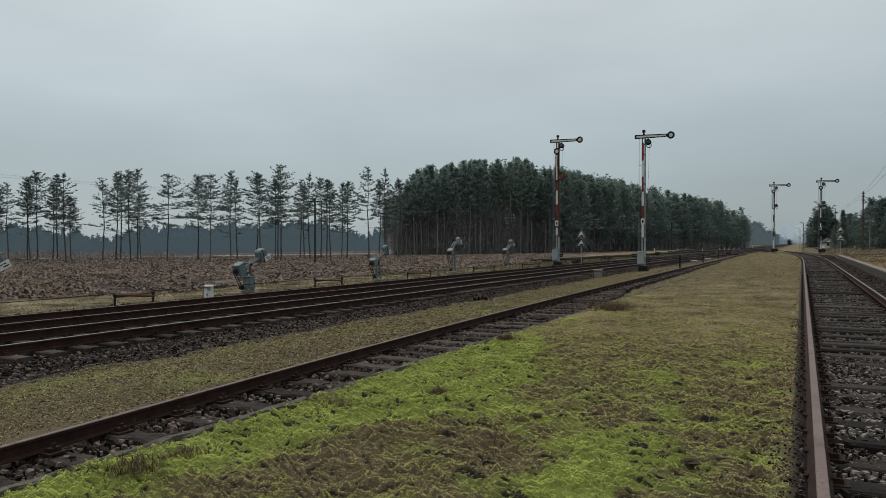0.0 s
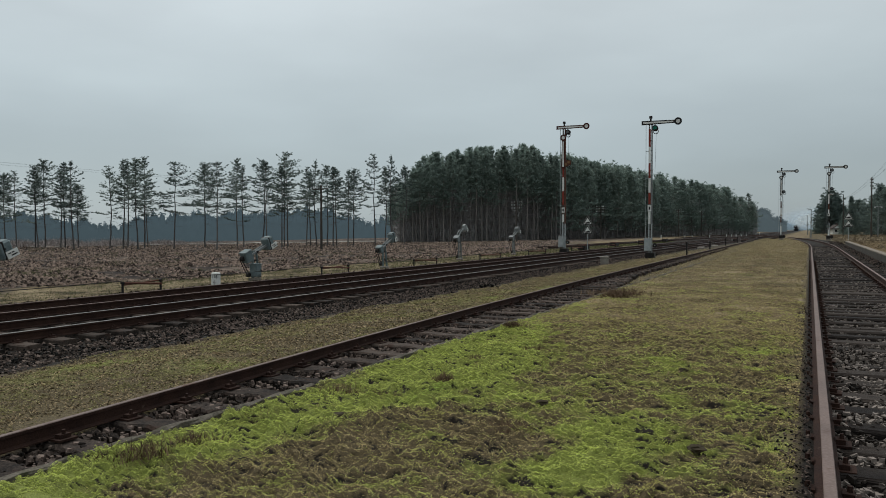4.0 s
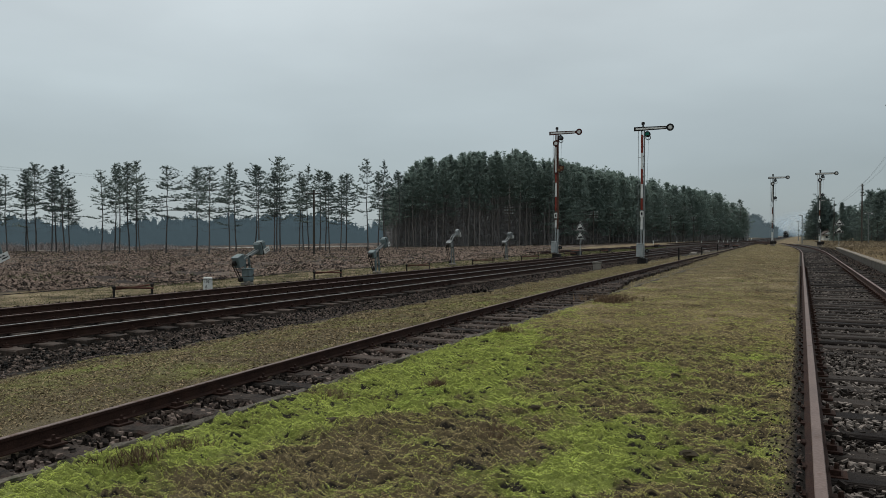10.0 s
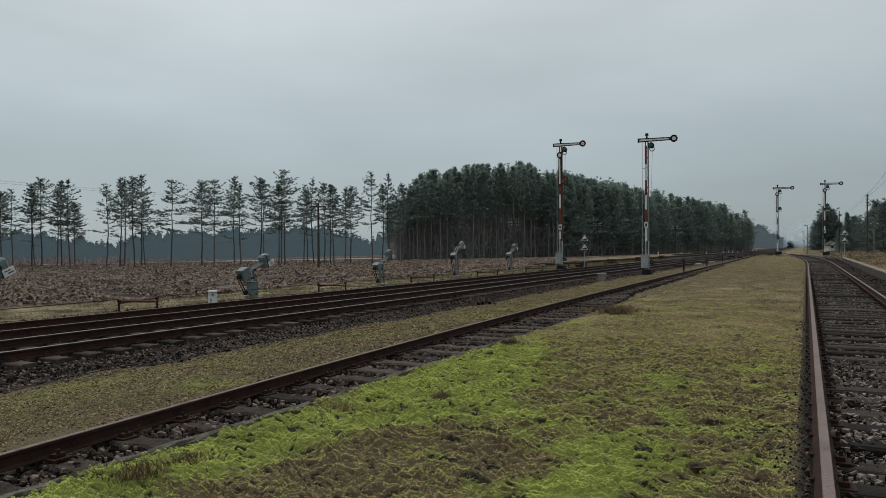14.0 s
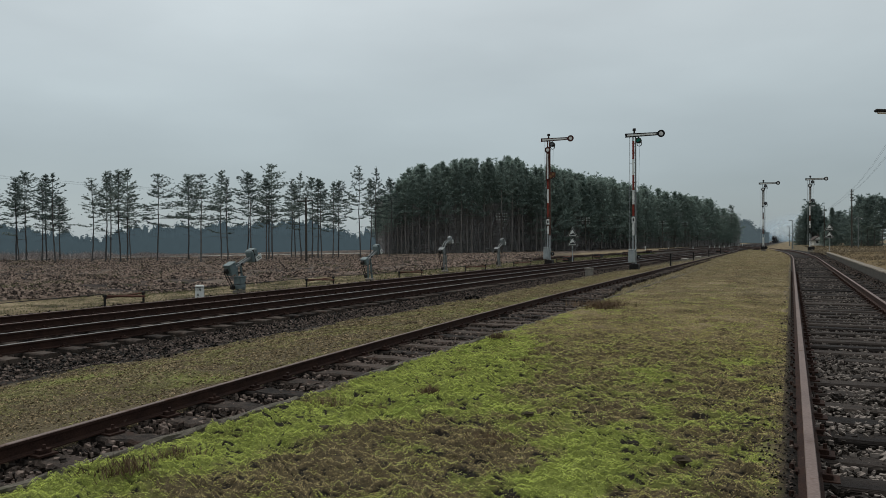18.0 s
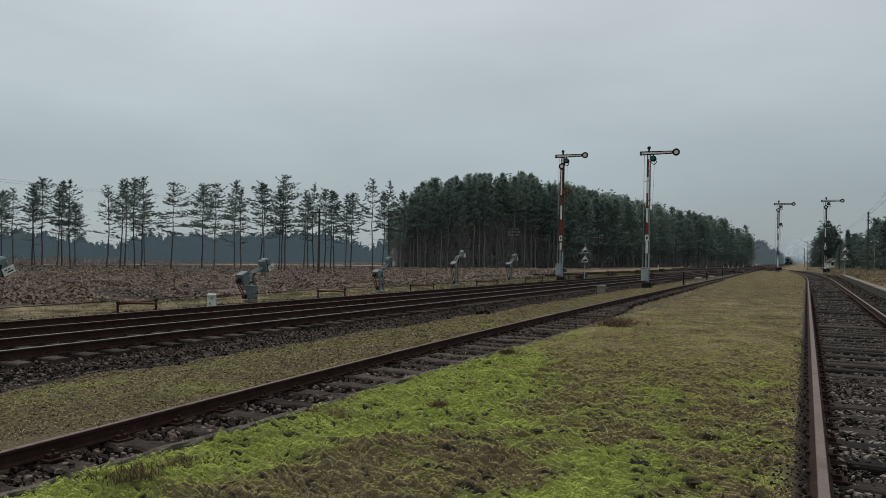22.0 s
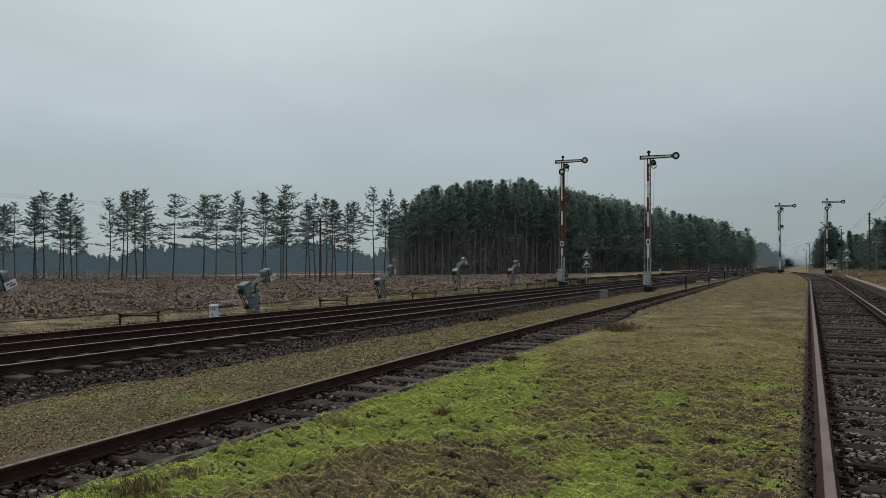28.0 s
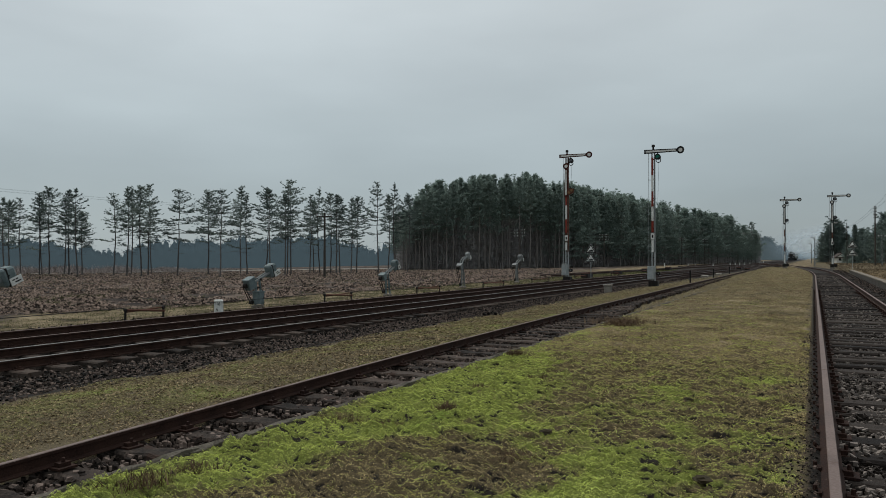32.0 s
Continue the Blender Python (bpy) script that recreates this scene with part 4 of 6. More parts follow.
# ---- pines ----
def needle_clumps(rs, spots, sizes, blades=7, thin=0.13):
    """Bursts of thin pointed blades round each spot, in one mesh."""
    n = len(spots)
    d = rs.normal(size=(n, blades, 3))
    d[..., 2] = np.abs(d[..., 2]) * 0.8 - 0.06
    d /= np.linalg.norm(d, axis=2)[..., None]
    side = np.cross(d, rs.normal(size=(n, blades, 3)))
    side /= np.linalg.norm(side, axis=2)[..., None] + 1e-6
    L = (np.asarray(sizes)[:, None] * rs.uniform(0.6, 1.3, (n, blades)))[..., None]
    c = np.asarray(spots)[:, None]
    start = c - d * L * 0.25
    tip = c + d * L
    mid = c + d * L * 0.35
    w = L * thin
    V = np.stack([start, mid + side * w, tip, mid - side * w], 2).reshape(-1, 3)
    F = np.arange(len(V)).reshape(-1, 4)
    return V, F


def limb_mesh(bm, pts, r0, r1, seg=5):
    """A bent tapering limb along points."""
    rings = []
    n = len(pts)
    for i, p in enumerate(pts):
        d = (Vector(pts[min(i + 1, n - 1)]) - Vector(pts[max(i - 1, 0)])).normalized()
        u = d.orthogonal().normalized()
        w = d.cross(u)
        r = r0 + (r1 - r0) * i / (n - 1)
        rings.append([bm.verts.new(Vector(p) + (u * math.cos(2 * math.pi * k / seg) + w * math.sin(2 * math.pi * k / seg)) * r) for k in range(seg)])
    for a, b in zip(rings, rings[1:]):
        for k in range(seg):
            bm.faces.new((a[k], a[(k + 1) % seg], b[(k + 1) % seg], b[k]))


def pine_meshes(seed, h, crown_from, spread, density, needles, clump=0.42, dead=10, bark=None, blades=8, gap=0.5, low=0.7, fill=60, point=0.72, pads=2.3):
    """Meshes of a trunk with limbs and of a needle crown, for a pine h metres high: whorls of limbs, flat twigs on them, and needle pads on the twigs."""
    rs = np.random.RandomState(seed)
    bend = rs.uniform(-0.35, 0.35, 2)
    trunk = []
    for k in range(11):
        q = k / 10
        trunk.append((bend[0] * math.sin(q * 3) + rs.uniform(-0.05, 0.05), bend[1] * math.sin(q * 2.5) + rs.uniform(-0.05, 0.05), h * q * 0.97 - 0.2 * (k == 0)))
    bm = bmesh.new()
    limb_mesh(bm, trunk, (0.0082 if bark is None else 0.0085) * h, 0.022, 8)
    at = lambda q: Vector(trunk[min(int(q * 10), 9)]).lerp(Vector(trunk[min(int(q * 10), 9) + 1]), q * 10 - min(int(q * 10), 9))
    spots, sizes = [], []
    levels = max(8, int((1 - crown_from) * h / gap))
    lopsided = rs.uniform(0, 6.283)
    for k in range(levels):
        q = crown_from + (0.985 - crown_from) * (k + rs.uniform(0, 0.5)) / levels
        rel = (q - crown_from) / (1 - crown_from)
        shape = min(low + 1.6 * rel, 1.0) * (1.06 - rel) ** point
        turn = rs.uniform(0, 6.283)
        arms = rs.randint(4, 7)
        for j in range(arms):
            if rs.uniform() > density - 0.10 + 0.50 * rel:
                continue
            a = turn + 6.283 * j / arms + rs.normal() * 0.3
            reach = spread * shape * rs.uniform(0.4, 1.2) * (1 + 0.2 * math.cos(a - lopsided))
            rise = rs.uniform(-0.30, 0.16) + 1.15 * max(0, rel - 0.32)
            p0 = at(q)
            flat = Vector((math.cos(a), math.sin(a), 0))
            p2 = p0 + flat * reach + Vector((0, 0, (rise + 0.14) * reach))
            p1 = p0.lerp(p2, 0.55) + Vector((rs.normal() * 0.05, rs.normal() * 0.05, -0.10 * reach))
            limb_mesh(bm, [p0, p1, p2], 0.012 + 0.009 * reach, 0.006, 4)
            side = Vector((-math.sin(a), math.cos(a), 0))
            for m in range(max(3, int(reach * pads / clump * 0.75))):
                f = rs.uniform(0.22, 1.06) ** 0.8
                c = (p0.lerp(p1, f / 0.55) if f < 0.55 else p1.lerp(p2, (f - 0.55) / 0.45))
                out = rs.normal() * 0.24 * reach * (1.25 - 0.7 * f)
                c = c + side * out + flat * abs(out) * 0.5 + Vector((0, 0, abs(rs.normal()) * 0.04 + 0.08 * abs(out)))
                spots.append(c[:])
                sizes.append(clump * rs.uniform(0.6, 1.25))
    for k in range(fill):
        q = crown_from + (0.99 - crown_from) * rs.uniform(0.15, 1) ** 0.75
        rel = (q - crown_from) / (1 - crown_from)
        r = spread * 0.8 * (1.03 - rel) ** (point + 0.05) * rs.uniform(0, 1) ** 0.6
        a = rs.uniform(0, 6.283)
        spots.append((at(q) + Vector((math.cos(a) * r, math.sin(a) * r, rs.normal() * 0.1 + 0.2 * r)))[:])
        sizes.append(clump * rs.uniform(0.7, 1.2))
    for k in range(20):
        c = at(0.92 + 0.075 * rs.uniform()) + Vector((rs.normal() * 0.13, rs.normal() * 0.13, rs.uniform(-0.2, 0.35)))
        spots.append(c[:])
        sizes.append(clump * 0.75)
    for k in range(dead):
        q = rs.uniform(0.25, crown_from + 0.1)
        a, reach = rs.uniform(0, 6.283), rs.uniform(0.4, 1.8)
        p0 = at(q)
        limb_mesh(bm, [p0, p0 + Vector((math.cos(a) * reach * 0.5, math.sin(a) * reach * 0.5, -0.02)), p0 + Vector((math.cos(a + 0.3) * reach, math.sin(a + 0.3) * reach, rs.uniform(-0.3, 0.1)))], 0.02, 0.006, 4)
    tm = bpy.data.meshes.new("trunk")
    bm.to_mesh(tm)
    bm.free()
    tm.materials.append(bark or BARK)
    V, F = needle_clumps(rs, np.array(spots), np.array(sizes), blades)
    return tm, mesh_of("crown", V, F, needles)


def pine(meshes, h, made_h, x, y, z, turn, label, group, name="pine_tree"):
    t = tagged(empty(name, x, y, z, turn), label, "pine tree", group)
    k = h / made_h
    t.scale = (k * 0.5 + 0.5, k * 0.5 + 0.5, k)
    for n, me in zip(("trunk", "crown"), meshes):
        ob = new(n, me)
        ob.parent = t
    return t


# trees, poles and woods are placed from pixel positions to fit the camera's view
F_PX, U0, V0 = 1320.0, 784.0, 441.0


def bearing(u):
    """The bearing, in radians left of the line of the siding, of pixel column u in the camera's view."""
    return radians(26.426) - math.atan((u - U0) / F_PX)


def spot_at(u, far):
    a = bearing(u)
    return -math.sin(a) * far, math.cos(a) * far, far * math.cos(math.atan((u - U0) / F_PX))


def build_lone_pines():
    kinds = [pine_meshes(k, 12.0, c, w, d, NEEDLES, 0.20, 14, gap=g, low=b, fill=f, point=p + 0.22, pads=3.6) for k, (c, w, d, g, b, f, p) in enumerate((
        (0.38, 2.7, 0.50, 0.52, 0.6, 70, 0.75), (0.46, 2.4, 0.60, 0.46, 0.5, 120, 0.6), (0.34, 2.6, 0.42, 0.54, 0.6, 60, 0.7), (0.44, 2.9, 0.72, 0.44, 0.6, 220, 0.55),
        (0.36, 2.9, 0.42, 0.60, 0.5, 60, 0.7), (0.45, 2.3, 0.62, 0.46, 0.6, 150, 0.6), (0.32, 2.6, 0.45, 0.54, 0.7, 80, 0.75), (0.50, 2.6, 0.60, 0.46, 0.5, 160, 0.5)))]
    wide = pine_meshes(40, 12.0, 0.42, 3.3, 0.75, NEEDLES, 0.20, 8, gap=0.66, low=0.65, pads=3.6, point=0.8)
    rs = np.random.RandomState(8)
    rows = [(-40, 345), (-18, 350), (9, 345), (17, 352), (37, 347), (70, 339), (75, 352), (88, 327), (114, 348), (123, 331), (138, 329), (146, 372), (200, 338), (224, 327), (233, 330), (251, 325), (262, 321), (268, 366), (314, 331), (369, 333), (390, 331),
            (426, 326), (438, 341), (471, 328), (479, 331), (504, 341), (509, 322), (515, 314), (548, 341), (556, 352), (566, 330), (585, 338), (595, 340), (601, 342), (621, 347), (631, 345), (670, 318), (687, 342), (699, 322), (721, 341)]
    for i, (u, v) in enumerate(rows):
        a = bearing(u)
        far = 99.0 + rs.uniform(-7, 10) + 6 * math.sin(u * 0.013)
        x, y = -math.sin(a) * far, math.cos(a) * far
        z = float(ground_height(x, y)) - 0.05
        depth = far * math.cos(math.atan((u - U0) / F_PX))
        top = 1.30 + (456 - v) / F_PX * depth
        me = wide if u in (314, 515, 390) else kinds[i % 8]
        pine(me, top - z, 12.0, x, y, z, rs.uniform(0, 360), "tall slender pine with a bare lower trunk on the heath", "lone pines")


build_lone_pines()


def joined_trees(rs, items):
    """Many plain far pines in two meshes: trunks, and crowns of needle pads that narrow to a point."""
    bm = bmesh.new()
    spots, sizes = [], []
    for x, y, z, h, low in items:
        limb_mesh(bm, [(x, y, z - 0.2), (x + rs.uniform(-0.2, 0.2), y, z + h * 0.5), (x, y, z + h * 0.96)], 0.0085 * h, 0.03, 5)
        n = 52
        q = rs.uniform(low, 1.0, n)
        r = 1.9 * (1.02 - q) ** 0.75
        a = rs.uniform(0, 6.283, n)
        rr = r * rs.uniform(0.2, 1, n) ** 0.7
        spots.append(np.stack([x + np.cos(a) * rr, y + np.sin(a) * rr, z + q * h + 0.2 * rr], 1))
        sizes.append(rs.uniform(0.28, 0.55, n))
    V, F = needle_clumps(rs, np.concatenate(spots), np.concatenate(sizes), 7)
    wood = tagged(empty("pine_wood_interior", 0, 0, 0), "dense dark inside of the pine wood", "wood", kind="stuff")
    part("trunks", bm, FOREST_BARK, wood)
    ob = new("crowns", mesh_of("crowns", V, F, NEEDLES_INNER))
    ob.parent = wood


def build_forest():
    """A dense pine wood whose edge runs away beside the line."""
    kinds = [pine_meshes(100 + k, 15.0, c, s, d, NEEDLES_DARK, 0.34, 24, FOREST_BARK, 6, 0.6, 0.7, 300, 0.6) for k, (c, s, d) in enumerate(((0.50, 1.8, 0.9), (0.42, 1.9, 0.8), (0.58, 1.7, 0.95), (0.46, 1.6, 0.75), (0.38, 2.0, 0.85), (0.52, 2.1, 0.8), (0.62, 1.6, 0.7)))]
    bushy = [pine_meshes(120 + k, 15.0, c, s, 0.8, NEEDLES_DARK, 0.40, 10, FOREST_BARK, 6, 0.8, 0.8, 520, p) for k, (c, s, p) in enumerate(((0.20, 3.5, 0.50), (0.12, 3.7, 0.55), (0.28, 3.3, 0.45), (0.16, 3.2, 0.60), (0.24, 3.9, 0.45), (0.10, 3.4, 0.50), (0.30, 3.6, 0.55)))]
    rs = np.random.RandomState(21)
    us = [700, 740, 760, 800, 850, 890, 935, 970, 1010, 1050, 1100, 1150, 1200, 1250, 1300, 1330, 1345]
    vs = [388, 352, 325, 324, 313, 314, 309, 322, 326, 338, 350, 359, 371, 379, 392, 408, 428]
    edge_u = [700, 800, 1000, 1150, 1250, 1340]
    edge_d = [128, 134, 150, 180, 215, 262]
    u = 704.0
    k = 0
    rest = []
    while u < 1342:
        d0 = float(np.interp(u, edge_u, edge_d))
        for row in range(10):
            uu = u + rs.uniform(-6, 6)
            far = d0 + row * 3.6 + rs.uniform(-1.8, 1.8)
            x, y, depth = spot_at(uu, far)
            v = float(np.interp(uu, us, vs)) + rs.exponential() * 14 + (5, 0, 0, 3)[min(row, 3)] - 11 + 7 * (row > 3)
            z = float(ground_height(x, y)) - 0.05
            h = max(1.30 + (456 - v) / F_PX * depth - z, 5)
            if row < 3:
                pine((kinds if uu < 1010 + rs.uniform(-60, 60) else bushy)[rs.randint(7)], h, 15.0, x, y, z, rs.uniform(0, 360), "dark pine standing at the edge of the dense wood", "pine wood")
            else:
                rest.append((x, y, z, h, 0.40 if uu < 1000 else 0.12))
            k += 1
        u += 8.8
    joined_trees(rs, rest)
    x, y, depth = spot_at(1329, 258)
    lone = pine_meshes(150, 12.0, 0.66, 2.0, 0.7, NEEDLES, 0.3)
    pine(lone, 1.30 + (456 - 391) / F_PX * depth + 0.9, 12.0, x, y, -0.9, 40, "thin pine rising above the end of the wood", "pine wood")
    # added bare twigs close the wood off near the ground, pale to imitate haze
    n = 28000
    uu = rs.uniform(706, 1345, n)
    far = np.interp(uu, edge_u, edge_d) + 1 + 22 * rs.uniform(0, 1, n) ** 1.4
    pts = np.array([spot_at(a, b)[:2] for a, b in zip(uu, far)])
    spots = np.column_stack([pts, ground_height(pts[:, 0], pts[:, 1]) + rs.uniform(0, 1, n) ** 1.2 * 9.5])
    V, F = needle_clumps(rs, spots, rs.uniform(0.5, 1.1, n), 9, 0.035)
    stuff("undergrowth", V, F, HAZE_TWIGS, "grey bare twigs added between the trunks to stand for haze", "undergrowth")


build_forest()
# ---- distance ----
def skyline(name, u0, u1, far, base, tops, jag, material, label, seed, step=1.6):
    """A far wood, so distant that it is only an outline: a closed ragged bank with knobbly crowns along its top."""
    rs = np.random.RandomState(seed)
    tu, tv = zip(*tops)
    verts, faces, spots, sizes = [], [], [], []
    us = np.arange(u0, u1, step)
    walk_v = 0.0
    for u in us:
        x, y, depth = spot_at(u, far)
        px = depth / F_PX
        walk_v = 0.72 * walk_v + rs.normal() * jag * 0.55
        top = 1.30 + (456 - float(np.interp(u, tu, tv)) + walk_v) * px
        verts += [(x, y, base), (x   , y, base + (top - base) * 0.6), (x, y, top), (x * 1.03, y * 1.03, base)]
        for k in range(6):
            r = px * rs.uniform(0.5, 1.5)
            spots.append((x + rs.normal() * px * 2.2, y, top + px * 1.2 - abs(rs.normal()) * px * 3.2))
            sizes.append(r)
    for i in range(len(us) - 1):
        for k in range(3):
            faces.append((4 * i + k, 4 * i + 4 + k, 4 * i + 5 + k, 4 * i + 1 + k))
    ob = tagged(new(name, mesh_of(name, verts, faces, material, True)), label, "backdrop", kind="structure")
    stones("crowns", np.array(spots), np.array(sizes), material, label, seed, ob)
    return ob


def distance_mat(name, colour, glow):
    """Woods so far off that haze is painted in, as a bluish tint and a glow."""
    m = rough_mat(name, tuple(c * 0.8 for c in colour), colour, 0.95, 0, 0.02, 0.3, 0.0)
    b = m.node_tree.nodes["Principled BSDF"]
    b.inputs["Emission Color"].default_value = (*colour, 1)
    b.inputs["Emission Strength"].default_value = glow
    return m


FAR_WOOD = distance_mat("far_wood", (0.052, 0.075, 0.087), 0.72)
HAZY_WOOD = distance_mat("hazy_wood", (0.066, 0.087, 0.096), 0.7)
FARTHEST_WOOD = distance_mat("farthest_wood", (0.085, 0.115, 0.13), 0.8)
skyline("far_wood", -160, 760, 320, -4.2, [(-160, 430), (60, 426), (110, 436), (150, 441), (185, 452), (215, 450), (260, 429), (340, 425), (440, 425), (540, 420), (590, 424), (615, 437), (650, 440), (700, 436), (760, 432)], 5.5, FAR_WOOD, "far pine wood beyond the heath, haze painted in blue", 31)
skyline("far_wood", 1325, 1400, 520, -2.0, [(1325, 412), (1350, 420), (1375, 432), (1400, 443)], 3, HAZY_WOOD, "far wood beside the line, haze painted in blue", 32, 1.0)
skyline("far_wood", 1380, 1475, 1500, -2.0, [(1380, 446), (1420, 451), (1475, 447)], 1.5, FARTHEST_WOOD, "wood on the horizon, paled by painted haze", 33, 1.0)


# ---- trees, house and masts beyond the platform ----
def spruce_meshes(seed, h, spread):
    rs = np.random.RandomState(seed)
    bm = bmesh.new()
    limb_mesh(bm, [(0, 0, -0.2), (0, 0, h * 0.5), (0, 0, h * 0.98)], 0.014 * h, 0.02, 7)
    spots, sizes = [], []
    n = int(h / 0.32)
    for k in range(n):
        q = 0.06 + 0.92 * k / n
        reach = spread * (1 - q) ** 0.85 + 0.1
        for j in range(9):
            a = rs.uniform(0, 6.283)
            L = reach * rs.uniform(0.7, 1.15)
            for f in np.linspace(0.25, 1, 5):
                spots.append((math.cos(a) * L * f, math.sin(a) * L * f, h * q - 0.28 * L * f + rs.normal() * 0.05))
                sizes.append(0.34 * rs.uniform(0.7, 1.3))
    me = bpy.data.meshes.new("trunk")
    bm.to_mesh(me)
    bm.free()
    me.materials.append(BARK)
    V, F = needle_clumps(rs, np.array(spots), np.array(sizes), 6)
    return me, mesh_of("crown", V, F, PLATFORM_NEEDLES)


PLATFORM_NEEDLES = rough_mat("dark_bushy_needles", (0.098, 0.130, 0.122), (0.221, 0.280, 0.247), 0.75, 0, 0.4, 3, 0.0, local=True, own=0.15, island=0.2, leaf=0.4)


def build_right_trees():
    rs = np.random.RandomState(77)
    kinds = [pine_meshes(200 + k, 13.0, c, s, 0.75, PLATFORM_NEEDLES, 0.45, 6, blades=8, gap=0.7, low=0.6, fill=300, point=0.38) for k, (c, s) in enumerate(((0.24, 2.6), (0.12, 2.3), (0.36, 3.0), (0.20, 2.8)))]
    spruce = spruce_meshes(5, 11.0, 2.0)
    rows = [(1453, 434, 205), (1457, 420, 205), (1462, 412, 202), (1466, 404, 200), (1471, 396, 202), (1476, 387, 200), (1481, 390, 204), (1486, 394, 205), (1491, 402, 206), (1497, 414, 205), (1503, 420, 206), (1519, 410, 200), (1526, 404, 195), (1532, 412, 205), (1539, 416, 190), (1545, 412, 180), (1550, 402, 172), (1557, 396, 176), (1566, 376, 165), (1574, 384, 168), (1580, 380, 160), (1591, 376, 160), (1604, 380, 156), (1618, 384, 158), (1634, 390, 160),
            (1455, 446, 215), (1460, 438, 215), (1468, 430, 214), (1475, 425, 214), (1483, 428, 214), (1497, 432, 198), (1507, 430, 200), (1515, 432, 204), (1523, 430, 202), (1530, 432, 200), (1545, 428, 195), (1552, 425, 188), (1561, 420, 184), (1572, 418, 180), (1585, 420, 180), (1600, 420, 180), (1537, 436, 190), (1553, 438, 180), (1568, 438, 176), (1580, 440, 172), (1595, 440, 170), (1509, 442, 186), (1520, 444, 184)]
    for k, (u, v, far) in enumerate(rows):
        x, y, depth = spot_at(u, far)
        top = 1.30 + (456 - v) / F_PX * depth
        pine(kinds[rs.randint(4)], top + 1.8, 13.0, x, y, -1.7, rs.uniform(0, 360), "bushy dark pine beyond the platform", "platform trees")
    for u, v, far in ((1513, 397, 178), (1500, 425, 182)):
        x, y, depth = spot_at(u, far)
        top = 1.30 + (456 - v) / F_PX * depth
        t = pine(spruce, top + 0.3, 11.0, x, y, -0.2, rs.uniform(0, 360), "dense dark conical spruce beyond the platform", "platform trees", "spruce_tree")
        t["category"] = "spruce tree"


build_right_trees()

ROOF = rough_mat("brown_roof_tiles", (0.040, 0.032, 0.028), (0.10, 0.082, 0.072), 0.85, 0, 2, 20, 0.4)
PLASTER = rough_mat("white_house_plaster", (0.50, 0.50, 0.48), (0.70, 0.70, 0.67), 0.9, 0, 1, 20, 0.1)
WINDOW_GLASS = rough_mat("dark_window_glass", (0.02, 0.025, 0.03), (0.05, 0.055, 0.06), 0.1, 0, 2, 10, 0.0)


def build_house():
    x, y, depth = spot_at(1486, 192)
    h = tagged(empty("house", x, y, -0.1, 12), "low white house with a dark pitched roof among trees", "house")
    h.scale = (0.8, 0.8, 0.8)
    part("wall", boxed(2.6, 4.0, 1.9, pose(0, 0, 0.95), 0.02), PLASTER, h)
    roof = part("roof", plate([(-1.75, 1.65), (1.75, 1.65), (1.75, 1.78), (0.0, 2.95), (-1.75, 1.78)], 4.8), ROOF, h)
    part("chimney", boxed(0.4, 0.4, 0.8, pose(0.4, 0.8, 3.0), 0.02), ROOF, roof)
    part("gable", plate([(-1.25, 1.9), (1.25, 1.9), (0.0, 2.72)], 0.05, pose(0, -2.44, 0)), PLASTER, h)
    w = part("window", boxed(0.75, 0.06, 0.8, pose(-0.45, -2.02, 1.2)), WHITE, h)
    part("pane", boxed(0.62, 0.02, 0.67, pose(-0.45, -2.06, 1.2)), WINDOW_GLASS, w)


build_house()


INSULATOR = rough_mat("dirty_porcelain", (0.38, 0.39, 0.385), (0.72, 0.73, 0.72), 0.35, 0, 6, 40, 0.0, own=0.6)


def utility_pole(x, y, z, h, arms, label, turn=0.0, pegs=3, wide=1.9):
    """A wooden pole with crossarms that carry porcelain insulators."""
    p = tagged(empty("utility_pole", x, y, z, turn), label, "utility pole", "utility poles")
    part("pole", roded((0, 0, -0.3), (0, 0, h), 0.125, 0.085, 9), POLE_WOOD, p)
    for k in range(arms):
        zz = h - 0.35 - 0.48 * k
        arm = part("crossarm", boxed(wide, 0.09, 0.11, pose(0, -0.10, zz), 0.008), POLE_WOOD, p)
        for j in range(pegs):
            for s in (-1, 1):
                xx = s * (min(0.30, wide * 0.42) + 0.29 * j)
                part("insulator", rod(roded((xx, -0.1, zz + 0.05), (xx, -0.1, zz + 0.15), 0.018, 0.018, 5), (xx, -0.1, zz + 0.12), (xx, -0.1, zz + 0.27), 0.048, 0.034, 7), INSULATOR, arm)
    return p


def wire_span(name, p0, p1, sag, r, label, group):
    """One hanging wire between two points."""
    p0, p1 = Vector(p0), Vector(p1)
    bm = bmesh.new()
    limb_mesh(bm, [p0.lerp(p1, q) + Vector((0, 0, -4 * sag * q * (1 - q))) for q in np.linspace(0, 1, 13)], r, r, 4)
    return tagged(part(name, bm, STEEL_DARK), label, "wire", group)


